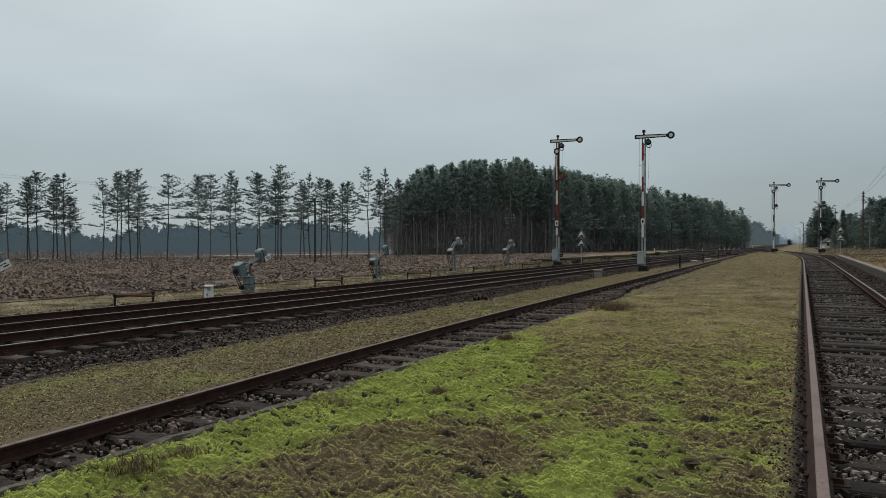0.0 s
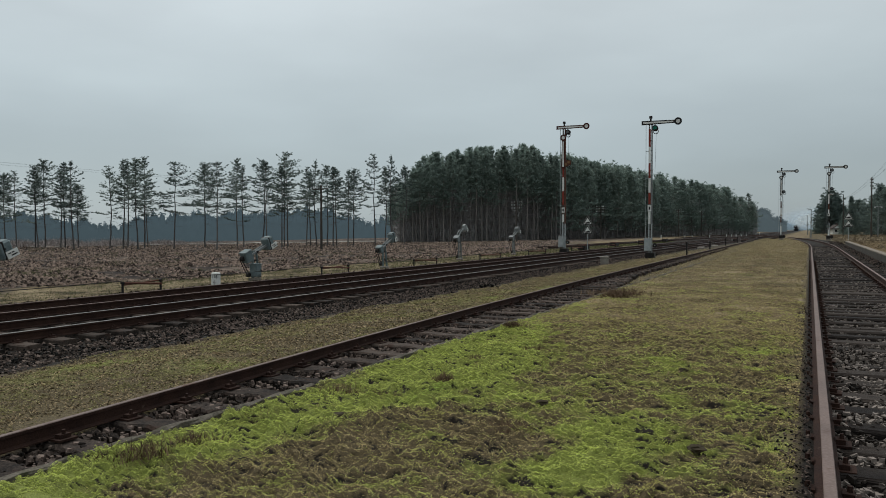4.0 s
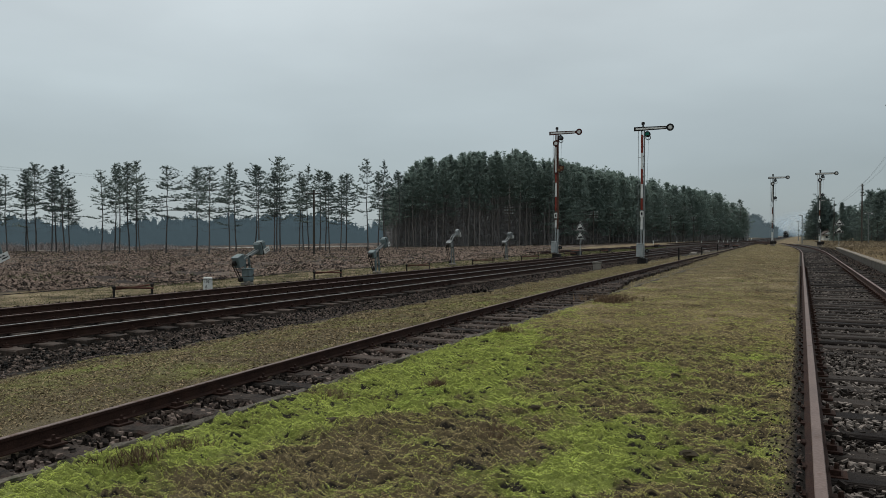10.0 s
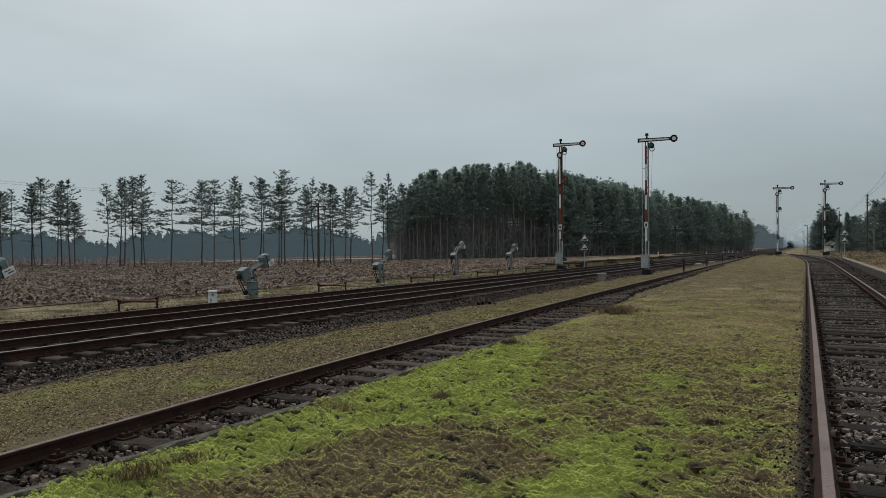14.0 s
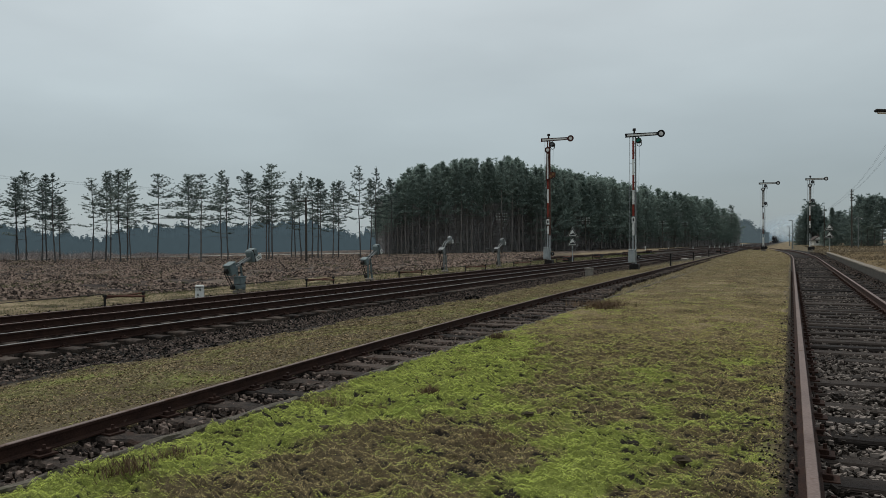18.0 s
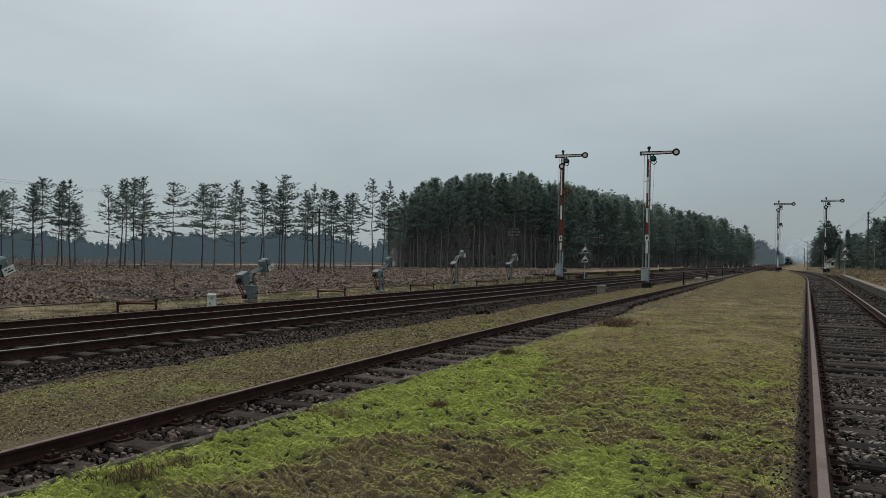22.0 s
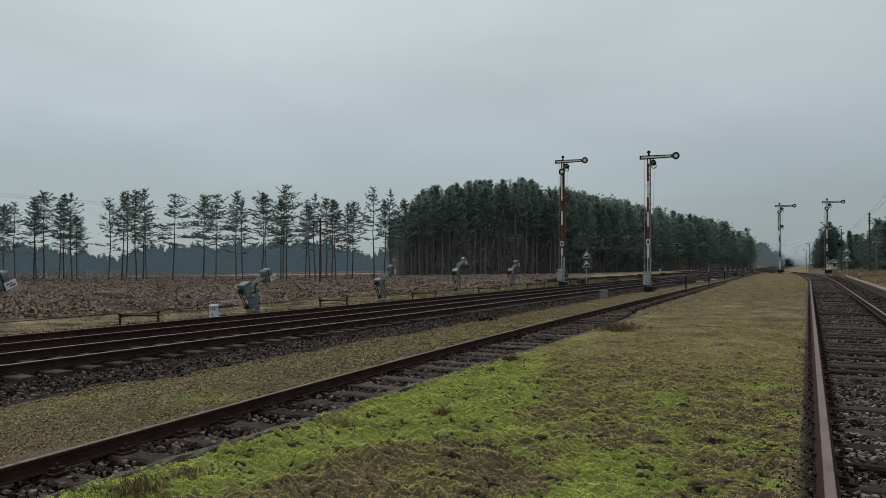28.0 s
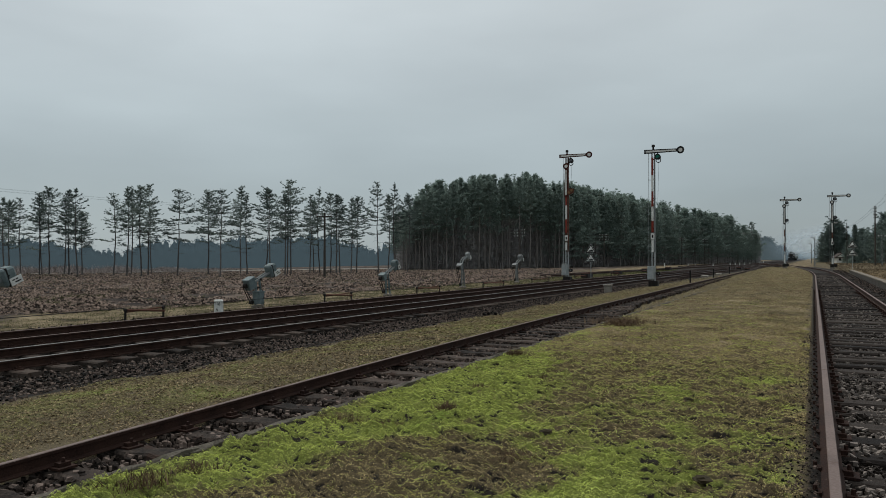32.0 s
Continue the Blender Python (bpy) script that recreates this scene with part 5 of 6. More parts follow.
def build_poles():
    line = ((-42, 5), (-42, 59), (-42, 112), (-36.8, 145), (-27.9, 183), (-25.2, 203), (-22, 240))
    feet = [(x, y, float(ground_height(x, y)) - 0.02) for x, y in line]
    for k, (x, y, z) in enumerate(feet):
        utility_pole(x, y, z, 6.6 if k != 1 else 6.3, 1 if k == 1 else 3 if k < 4 else 2, "old wooden telegraph pole with white insulators on crossarms", -6, 3 if k < 4 else 2, 1.9 if k < 4 else 1.3)
    for (xa, ya, za), (xb, yb, zb) in zip(feet, feet[1:]):
        for dx, dz in ((-0.88, 6.4), (0.88, 6.4), (-0.6, 6.4), (0.6, 6.4)):
            wire_span("overhead_wire", (xa + dx, ya, za + dz), (xb + dx, yb, zb + dz), 0.5, 0.0032, "thin dark telegraph wire hanging between poles", "telegraph wires")
    # beyond the platform
    x, y, d = spot_at(1549, 132)
    utility_pole(x, y, 0.0, 9.2, 4, "tall dark wooden power pole beyond the platform", 10, 1, 0.45)
    for dx in (-0.3, -0.2, 0.2, 0.3):
        wire_span("overhead_wire", (x + dx, y, 8.95), (6.7 + dx * 1.2, 56, 8.9), 0.5, 0.006, "thin power wire running along the platform", "power wires")
        wire_span("overhead_wire", (x + dx, y, 8.95), (x + dx - 4, y + 110, 8.6), 1.2, 0.006, "thin power wire running along the platform", "power wires")
    utility_pole(6.7, 56, 0.25, 8.9, 4, "dark wooden power pole beside the platform", 10, 1, 0.45)


build_poles()


def lamp_post(u, far, h, kind, label, z=0.0):
    x, y, d = spot_at(u, far)
    p = tagged(empty("lamp_post", x, y, z), label, "lamp post", "lamp posts")
    part("pole", roded((0, 0, -0.2), (0, 0, h), 0.075, 0.05, 8), STEEL_MID if kind != "arm" else POLE_WOOD, p)
    if kind == "twin":
        part("crossbar", boxed(0.9, 0.06, 0.06, pose(0, 0, h)), STEEL_GREY, p)
        for s in (-0.45, 0.45):
            part("lamp_head", rod(roded((s, 0, h - 0.03), (s, 0, h - 0.16), 0.05, 0.16, 10), (s, 0, h - 0.16), (s, 0, h - 0.22), 0.16, 0.10, 10), STEEL_GREY, p)
    elif kind == "small":
        part("lamp_head", boxed(0.55, 0.2, 0.13, pose(-0.24, 0, h + 0.02, 0, 8, 0), 0.03), STEEL_GREY, p)
    else:
        part("arm", roded((0, 0, h - 0.05), (-1.5, 0, h + 0.12), 0.035, 0.03, 7), STEEL_DARK, p)
        head = part("lamp_head", boxed(0.7, 0.26, 0.14, pose(-1.7, 0, h + 0.1, 0, 5, 0), 0.04), STEEL_GREY, p, "flat grey lamp head")
        part("lens", boxed(0.42, 0.18, 0.05, pose(-1.75, 0, h + 0.02, 0, 5, 0), 0.015), PORCELAIN, head)
    return p


lamp_post(1561, 132, 4.7, "twin", "slim lamp post with two small heads on a crossbar")
lamp_post(1499, 140, 7.0, "arm", "lamp post with a flat head on a long arm")
lamp_post(1442, 118, 4.1, "small", "slim pole lamp beside the line")
lamp_post(1436, 170, 4.1, "small", "slim pole lamp beside the line")


def platform_lamp():
    p = tagged(empty("lamp_post", 5.05, 32.2, 0.3), "tall platform lamp post with a flat head on an arm", "lamp post", "lamp posts")
    part("pole", roded((0, 0, -0.2), (0, 0, 5.75), 0.085, 0.055, 10), STEEL_GREY, p)
    part("arm", roded((0, 0, 5.6), (-1.75, -0.4, 5.72), 0.032, 0.028, 8), STEEL_DARK, p)
    head = part("lamp_head", boxed(0.62, 0.24, 0.11, pose(-1.98, -0.45, 5.74, 0, 4, 12), 0.04), STEEL_DARK, p, "flat dark lamp head")
    part("lens", boxed(0.36, 0.17, 0.07, pose(-2.02, -0.46, 5.67, 0, 4, 12), 0.03), PORCELAIN, head)


platform_lamp()


# ---- triangular signs ----
def triangle(r):
    return [(-r * 0.866, -r * 0.5), (r * 0.866, -r * 0.5), (0, r)]


def double_sign(x, y, z, h, turn, label, k=1.0):
    """A post with two black-edged white triangles, each with a dark engine shape."""
    s = tagged(empty("triangle_sign", x, y, z, turn), label, "railway sign", "triangle signs")
    s.scale = (k, k, k)
    part("post", roded((0, 0, -0.2), (0, 0, h - 0.5), 0.035, 0.035, 8), STEEL_GREY, s)
    for k in range(2):
        zz = h - 0.72 - 0.99 * k
        p = part("sign_panel", plate(triangle(0.66), 0.02, pose(0, -0.06, zz)), BLACK, s, "black-edged white triangle with a dark engine shape")
        part("white_edge", plate(triangle(0.70), 0.012, pose(0, -0.045, zz)), WHITE, p)
        part("white_field", plate(triangle(0.47), 0.008, pose(0, -0.076, zz)), WHITE, p)
        part("engine_shape", plate([(-0.27, -0.18), (0.27, -0.18), (0.27, -0.08), (0.18, 0.03), (0.02, 0.03), (-0.02, -0.02), (-0.20, -0.05), (-0.27, -0.10)], 0.008, pose(0, -0.086, zz)), BLACK, p)
    return s


double_sign(-16.26, 59.8, -0.48, 3.95, 8, "two stacked triangular train-warning signs on a thin post", 0.74)
double_sign(3.72, 91.5, -0.05, 3.95, 0, "two stacked triangular train-warning signs at the platform's end", 0.82)

# ---- small trackside things ----
def km_stone():
    k = tagged(empty("kilometre_stone", -17.2, 18.35, -0.50, 12), "white painted concrete kilometre stone with black figures", "kilometre stone")
    part("stone", boxed(0.26, 0.18, 0.62, pose(0, 0, 0.13), 0.03), WHITE, k)
    for text, z, size in (("116", 0.26, 0.15), ("6", 0.09, 0.14)):
        cu = bpy.data.curves.new("figures", "FONT")
        cu.body, cu.size, cu.align_x, cu.extrude = text, size, "CENTER", 0.003
        tmp = bpy.data.objects.new("figures", cu)
        scene.collection.objects.link(tmp)
        me = bpy.data.meshes.new_from_object(tmp.evaluated_get(bpy.context.evaluated_depsgraph_get()))
        bpy.data.objects.remove(tmp)
        me.materials.append(BLACK)
        ob = new("figures", me)
        ob.parent = k
        ob.matrix_basis = pose(0, -0.096, z, 90, 0, 0)


km_stone()


def wire_stand(x, y, z, long, label):
    """A low frame that guides the signal wires: two stub posts with pulleys and a pair of angle bars."""
    s = tagged(empty("wire_stand", x, y, z), label, "wire stand", "wire stands")
    for q in (0, long):
        part("stub_post", boxed(0.05, 0.05, 0.5, pose(0, q, 0.12), 0.006), STEEL_DARK, s)
        part("pulley", roded((-0.04, q, 0.36), (0.04, q, 0.36), 0.042, 0.042, 10), STEEL_DARK, s)
    part("angle_bar", roded((0, 0.05, 0.36), (0.05, long, 0.26), 0.030, 0.030, 6), RUST_BROWN, s)
    part("angle_bar", roded((0, 0.05, 0.30), (-0.05, long, 0.36), 0.022, 0.022, 6), RUST_BROWN, s)
    return s


def build_wires():
    spots = [(4.5, 1.3), (14.6, 1.35), (24.0, 1.87), (31.55, 2.43), (39.56, 3.14), (47.9, 3.6), (58, 3.5), (70, 3), (84, 3)]
    for y, long in spots:
        wire_stand(-17.08, y, float(ground_height(-17.08, y)) - 0.02, long, "low rusty pulley stand carrying signal wires")
    for (a, la), (b, lb) in zip(spots, spots[1:]):
        for dx in (-0.04, 0.04):
            wire_span("signal_wire", (-17.08 + dx, a + la, -0.10), (-17.08 + dx, b, -0.10), 0.03, 0.009, "low signal wire strung along the track", "signal wires")


build_wires()


def marker(name, x, y, z, w, h, material, label, category, cap=None, group=""):
    s = tagged(empty(name, x, y, z), label, category, group)
    part("shaft", boxed(w, w * 0.8, h + 0.2, pose(0, 0, h / 2 - 0.1), w * 0.06), material, s)
    if cap:
        part("cap", boxed(w * 1.18, w, 0.08, pose(0, 0, h + 0.04), 0.01), cap, s)
    return s


for mx, my, mh in ((-6.25, 44.0, 0.82), (-6.6, 58.0, 0.7), (-6.75, 71.0, 0.72), (-7.0, 86.0, 0.7)):
    marker("rail_post", mx, my, -0.25, 0.085, mh, STEEL_DARK, "short upright rusty rail post beside the line", "post", None, "rail posts")
marker("concrete_marker", -9.0, 36.2, -0.38, 0.34, 0.28, CONCRETE, "low pale concrete block with a flat cap", "marker", CONCRETE)
for u, far, mh in ((1176, 150, 1.1), (1218, 160, 0.7), (1231, 165, 0.7), (1262, 170, 0.7), (1292, 190, 0.8), (1301, 195, 0.8), (1309, 200, 0.8), (1318, 205, 0.8), (1327, 215, 0.9), (1344, 240, 0.9), (1351, 245, 1.2)):
    mx, my, _d = spot_at(u, far)
    marker("white_marker_post", mx, my, -0.35, 0.17, mh * 0.5, WHITE, "small white marker post beside the far tracks", "marker post", None, "white marker posts")
for mx, my, ln, turn in ((-8.2, 66.0, 3.0, 4), (-8.0, 74.0, 3.2, 4)):
    s = tagged(empty("cable_duct_cover", mx, my, -0.36, turn), "pale concrete cable duct cover lying in grass", "duct cover", "duct covers")
    part("slab", boxed(0.5, ln, 0.16, pose(0, 0, 0.08), 0.02), CONCRETE, s)
for mx, my, turn in ((-17.2, 62, 0), (-17.9, 76, 0), (-17.9, 90, 0), (-17.8, 105, 0), (-9.0, 108, 0), (-7.2, 98, 0)):
    s = tagged(empty("point_machine", mx, my, -0.40, turn), "low dark switch machine box beside the rails", "switch machine", "switch machines")
    part("case", boxed(0.6, 1.6, 0.34, pose(0, 0, 0.17), 0.03), STEEL_DARK, s)
    part("lid", boxed(0.64, 1.2, 0.06, pose(0, 0, 0.37), 0.015), RUST_BROWN, s)
clod = tagged(empty("turf_clod", -8.15, 19.3, -0.36), "dug-up clod of earth and stones by the ballast", "clod")
clod.scale = (0.5, 0.5, 0.7)
rs_c = np.random.RandomState(4)
stones("clod_stones", np.column_stack([rs_c.normal(0, 0.16, 26), rs_c.normal(0, 0.12, 26), rs_c.uniform(0, 0.2, 26)]), rs_c.uniform(0.05, 0.13, 26), STONE_DARK, "dark earth and stones", 8, clod)


# ---- the train ----
# black paint lightened a little to stand for haze before the engine
LOCO_BLACK = rough_mat("hazed_black_engine_paint", (0.018, 0.019, 0.021), (0.055, 0.057, 0.06), 0.5, 0.2, 2, 20, 0.1)
COACH_GREEN = rough_mat("dull_green_coach_paint", (0.015, 0.032, 0.026), (0.04, 0.065, 0.052), 0.5, 0, 1, 20, 0.05)
COACH_ROOF = rough_mat("grey_coach_roof", (0.09, 0.095, 0.10), (0.17, 0.175, 0.18), 0.7, 0, 1, 10, 0.1)
HEADLIGHT = bpy.data.materials.new("lit_headlight")
HEADLIGHT.use_nodes = True
HEADLIGHT.node_tree.nodes["Principled BSDF"].inputs["Emission Color"].default_value = (1, 0.95, 0.85, 1)
HEADLIGHT.node_tree.nodes["Principled BSDF"].inputs["Emission Strength"].default_value = 0.06
TRAIN_X = (MAIN_RAILS[0] + MAIN_RAILS[1]) / 2 + 1.9
TRAIN = [(0, 690.0), (6, 618.0), (12, 560.0), (18.5, 505.0), (24, 462.0), (28, 432.0), (32, 402.0)]


def keyed(ob, back):
    MOVERS.append((ob, [(t, pose(TRAIN_X, y + back, MAIN_TOP)) for t, y in TRAIN]))


def wheelset(parent, y, r, name="wheel"):
    for s in (-0.75, 0.75):
        w = part(name, roded((s - 0.07, y, r), (s + 0.07, y, r), r, r, 20), STEEL_DARK, parent)
        part("hub", roded((s - 0.1, y, r), (s + 0.1, y, r), r * 0.3, r * 0.3, 10), STEEL_DARK, w)


def build_train():
    e = tagged(empty("steam_locomotive", TRAIN_X, 690, MAIN_TOP), "black steam locomotive with lit headlights, smoking as it approaches", "locomotive", "train")
    part("boiler", rod(roded((0, 0.4, 2.75), (0, 10.2, 2.75), 0.92, 0.98, 22), (0, 0.25, 2.75), (0, 0.42, 2.75), 0.55, 0.92, 22), LOCO_BLACK, e)
    part("smokebox_door", roded((0, 0.15, 2.75), (0, 0.30, 2.75), 0.5, 0.62, 18), STEEL_DARK, e)
    part("chimney", rod(roded((0, 1.3, 3.6), (0, 1.3, 4.2), 0.26, 0.30, 14), (0, 1.3, 4.16), (0, 1.3, 4.24), 0.36, 0.36, 14), LOCO_BLACK, e)
    part("steam_dome", roded((0, 4.5, 3.55), (0, 4.5, 4.15), 0.48, 0.36, 14), LOCO_BLACK, e)
    part("running_board", boxed(2.9, 10.4, 0.12, pose(0, 5.4, 1.85), 0.02), LOCO_BLACK, e)
    part("frame", boxed(1.3, 11.0, 0.7, pose(0, 5.6, 1.2), 0.02), LOCO_BLACK, e)
    part("buffer_beam", boxed(2.8, 0.16, 0.5, pose(0, -0.1, 1.1), 0.02), LOCO_BLACK, e)
    part("snow_plough", plate([(-1.45, 0.2), (1.45, 0.2), (1.2, 0.8), (-1.2, 0.8)], 0.08, pose(0, -0.2, 0)), LOCO_BLACK, e)
    part("cab", boxed(2.9, 2.4, 2.3, pose(0, 10.9, 2.95), 0.05), LOCO_BLACK, e)
    part("cab_roof", roded((0, 9.5, 3.55), (0, 12.3, 3.55), 1.0, 1.0, 24), LOCO_BLACK, e)
    for s in (-1, 1):
        part("smoke_deflector", boxed(0.05, 1.9, 1.3, pose(s * 1.36, 1.4, 2.7), 0.01), LOCO_BLACK, e)
        part("buffer", rod(roded((s * 0.88, -0.18, 1.06), (s * 0.88, -0.62, 1.06), 0.09, 0.09, 10), (s * 0.88, -0.6, 1.06), (s * 0.88, -0.68, 1.06), 0.24, 0.24, 14), STEEL_DARK, e)
        part("headlight", roded((s * 0.9, -0.24, 1.72), (s * 0.9, -0.02, 1.72), 0.17, 0.12, 12), HEADLIGHT, e, "lit headlight")
        part("cab_window", boxed(0.5, 0.04, 0.5, pose(s * 1.1, 9.68, 3.4)), WINDOW_GLASS, e)
        part("cylinder", roded((s * 1.12, 1.0, 0.95), (s * 1.12, 2.2, 0.95), 0.36, 0.36, 14), LOCO_BLACK, e)
    part("headlight", roded((0, 0.02, 3.55), (0, 0.26, 3.55), 0.17, 0.12, 12), HEADLIGHT, e, "lit headlight")
    for y in (3.2, 5.0, 6.8, 8.6):
        wheelset(e, y, 0.72, "driving_wheel")
    wheelset(e, 0.9, 0.42)
    keyed(e, 0)
    t = tagged(empty("tender", TRAIN_X, 702, MAIN_TOP), "black coal tender behind the locomotive", "tender", "train")
    part("tank", boxed(2.9, 6.6, 1.9, pose(0, 3.4, 2.05), 0.06), LOCO_BLACK, t)
    part("coal_load", boxed(2.2, 4.2, 0.5, pose(0, 3.0, 3.15), 0.2), STEEL_DARK, t)
    for y in (1.0, 2.7, 4.2, 5.9):
        wheelset(t, y, 0.48)
    keyed(t, 12.5)
    for k in range(4):
        c = tagged(empty("passenger_coach", TRAIN_X, 710 + 20 * k, MAIN_TOP), "dull green passenger coach with a grey roof", "coach", "train")
        part("body", boxed(2.85, 18.2, 2.5, pose(0, 9.3, 2.35), 0.08), COACH_GREEN, c)
        part("roof", roded((0, 0.2, 3.2), (0, 18.4, 3.2), 1.42, 1.42, 20), COACH_ROOF, c)
        part("underframe", boxed(2.4, 17.4, 0.35, pose(0, 9.3, 0.95)), STEEL_DARK, c)
        part("end_door", boxed(0.8, 0.05, 2.0, pose(0, 0.18, 2.3)), STEEL_DARK, c)
        for j in range(8):
            for s in (-1, 1):
                part("window", boxed(0.04, 1.3, 0.85, pose(s * 1.43, 1.8 + 2.15 * j, 2.75)), WINDOW_GLASS, c)
        for y in (2.2, 4.6, 14.2, 16.6):
            wheelset(c, y, 0.46)
        keyed(c, 20.0 + 19.6 * k)


build_train()


def smoke_mat(name, alpha, colour):
    """Thin smoke: mostly clear, ragged, thinning away from its y axis to fit the camera's view, and lit from all sides.
    """
    m = bpy.data.materials.new(name)
    m.use_nodes = True
    nt = m.node_tree
    nt.nodes.clear()
    clear, front, back = nt.nodes.new("ShaderNodeBsdfTransparent"), nt.nodes.new("ShaderNodeBsdfDiffuse"), nt.nodes.new("ShaderNodeBsdfTranslucent")
    lit, mix, out = nt.nodes.new("ShaderNodeMixShader"), nt.nodes.new("ShaderNodeMixShader"), nt.nodes.new("ShaderNodeOutputMaterial")
    tex, rng = nt.nodes.new("ShaderNodeTexNoise"), nt.nodes.new("ShaderNodeMapRange")
    co, flat, ball, thick = nt.nodes.new("ShaderNodeTexCoord"), nt.nodes.new("ShaderNodeMapping"), nt.nodes.new("ShaderNodeTexGradient"), nt.nodes.new("ShaderNodeMath")
    tex.inputs["Scale"].default_value = 1.3
    tex.inputs["Detail"].default_value = 1
    flat.inputs["Scale"].default_value = (1, 0, 1)
    ball.gradient_type = "SPHERICAL"
    nt.links.new(co.outputs["Object"], tex.inputs["Vector"])
    nt.links.new(co.outputs["Object"], flat.inputs[0])
    nt.links.new(flat.outputs[0], ball.inputs[0])
    rng.inputs["From Min"].default_value, rng.inputs["From Max"].default_value = 0.33, 0.67
    rng.inputs["To Min"].default_value, rng.inputs["To Max"].default_value = alpha * 0.7, alpha * 1.3
    nt.links.new(tex.outputs[0], rng.inputs[0])
    thick.operation = "MULTIPLY"
    nt.links.new(rng.outputs[0], thick.inputs[0])
    soft = nt.nodes.new("ShaderNodeMath")
    soft.operation = "POWER"
    soft.inputs[1].default_value = 1.4
    nt.links.new(ball.outputs["Fac"], soft.inputs[0])
    nt.links.new(soft.outputs[0], thick.inputs[1])
    for n in (front, back):
        n.inputs["Color"].default_value = (*colour, 1)
    nt.links.new(front.outputs[0], lit.inputs[1])
    nt.links.new(back.outputs[0], lit.inputs[2])
    nt.links.new(thick.outputs[0], mix.inputs[0])
    nt.links.new(clear.outputs[0], mix.inputs[1])
    nt.links.new(lit.outputs[0], mix.inputs[2])
    nt.links.new(mix.outputs[0], out.inputs["Surface"])
    return m


SMOKE, HAZE = smoke_mat("pale_smoke", 0.62, (0.86, 0.93, 0.97)), smoke_mat("thin_smoke_haze", 0.85, (0.64, 0.81, 0.95))


def puff(name, wide, deep, high, seed, material, label):
    """A rolling lump of smoke, thickest in its middle as the camera sees it."""
    bm = bmesh.new()
    bmesh.ops.create_icosphere(bm, subdivisions=3, radius=1.0)
    for v in bm.verts:
        v.co += Vector(noise.noise_vector(v.co * 1.7 + Vector((seed, 0, 0)))) * 0.12
    ob = tagged(part(name, bm, material, None, "", True), label, "smoke", "train smoke")
    ob.scale = (wide, deep, high)
    return ob


def build_smoke():
    """Puffs that rise from the chimney, drift aside and stay behind as a thin haze over the line."""
    sized = lambda m, s: m @ Matrix.Diagonal((*s, 1))
    for k, (w, h, back, side, lift) in enumerate(((5, 4.5, 4, 1.0, 6.0), (10, 8, 16, 6.0, 8.0), (15, 9.5, 34, 13.0, 9.0))):
        ob = puff("smoke_puff", w, w * 0.6, h, 60 + k, SMOKE, "thin white smoke trailing from the locomotive's chimney")
        MOVERS.append((ob, [(t, sized(pose(TRAIN_X + side + 0.3 * math.sin(t * 0.4 + k), y + back, MAIN_TOP + lift + 0.25 * math.sin(t * 0.5 + 2 * k)), (w, w * 0.6, h))) for t, y in TRAIN]))
    ob = puff("smoke_haze", 34, 12, 15, 80, HAZE, "thin bluish smoke haze hanging over the line")
    MOVERS.append((ob, [(t, sized(pose(TRAIN_X + 14 + 0.10 * t, 745 - (690 - y) * 0.85, 7.0), (34, 12, 15))) for t, y in TRAIN]))


build_smoke()
# ---- grass, moss and heather ----
def bursts(rs, spots, sizes, blades, lean, thin=0.10):
    """Tufts of pointed blades that stand or lean round each spot, in one mesh."""
    n = len(spots)
    a = rs.uniform(0, 6.283, (n, blades))
    out = rs.uniform(0.15, 1.0, (n, blades)) * lean
    d = np.stack([np.cos(a) * out, np.sin(a) * out, np.ones_like(out)], -1)
    d /= np.linalg.norm(d, axis=2)[..., None]
    side = np.stack([-np.sin(a + rs.normal(size=a.shape) * 0.6), np.cos(a), np.zeros_like(a)], -1)
    L = (np.asarray(sizes)[:, None] * rs.uniform(0.55, 1.25, (n, blades)))[..., None]
    root = np.asarray(spots)[:, None] + side * rs.normal(size=(n, blades, 1)) * L * 0.25
    w = L * thin
    tip = root + d * L + np.stack([np.cos(a) * 0.3, np.sin(a) * 0.3, -0.2 * np.ones_like(a)], -1) * L * lean * 0.4
    V = np.stack([root - side * w, root + side * w, tip], 2).reshape(-1, 3)
    return V, np.arange(len(V)).reshape(-1, 3)


def bank_spots(rs, n, x0, x1, y0, y1):
    """Places on the bank, thicker towards the near end."""
    y = y0 * (y1 / y0) ** rs.uniform(0, 1, n)
    x = rs.uniform(x0, x1, n)
    return x, y


def turf_height(x, y):
    """The lumpy surface of the bank."""
    fade = 1 - 0.7 * smooth01(9, 20, y)
    return ground_height(x, y) - 0.004 + 0.018 * lumps(x, y, 0.8, 3) + fade * 0.085 * (billow(x, y) - 0.4)


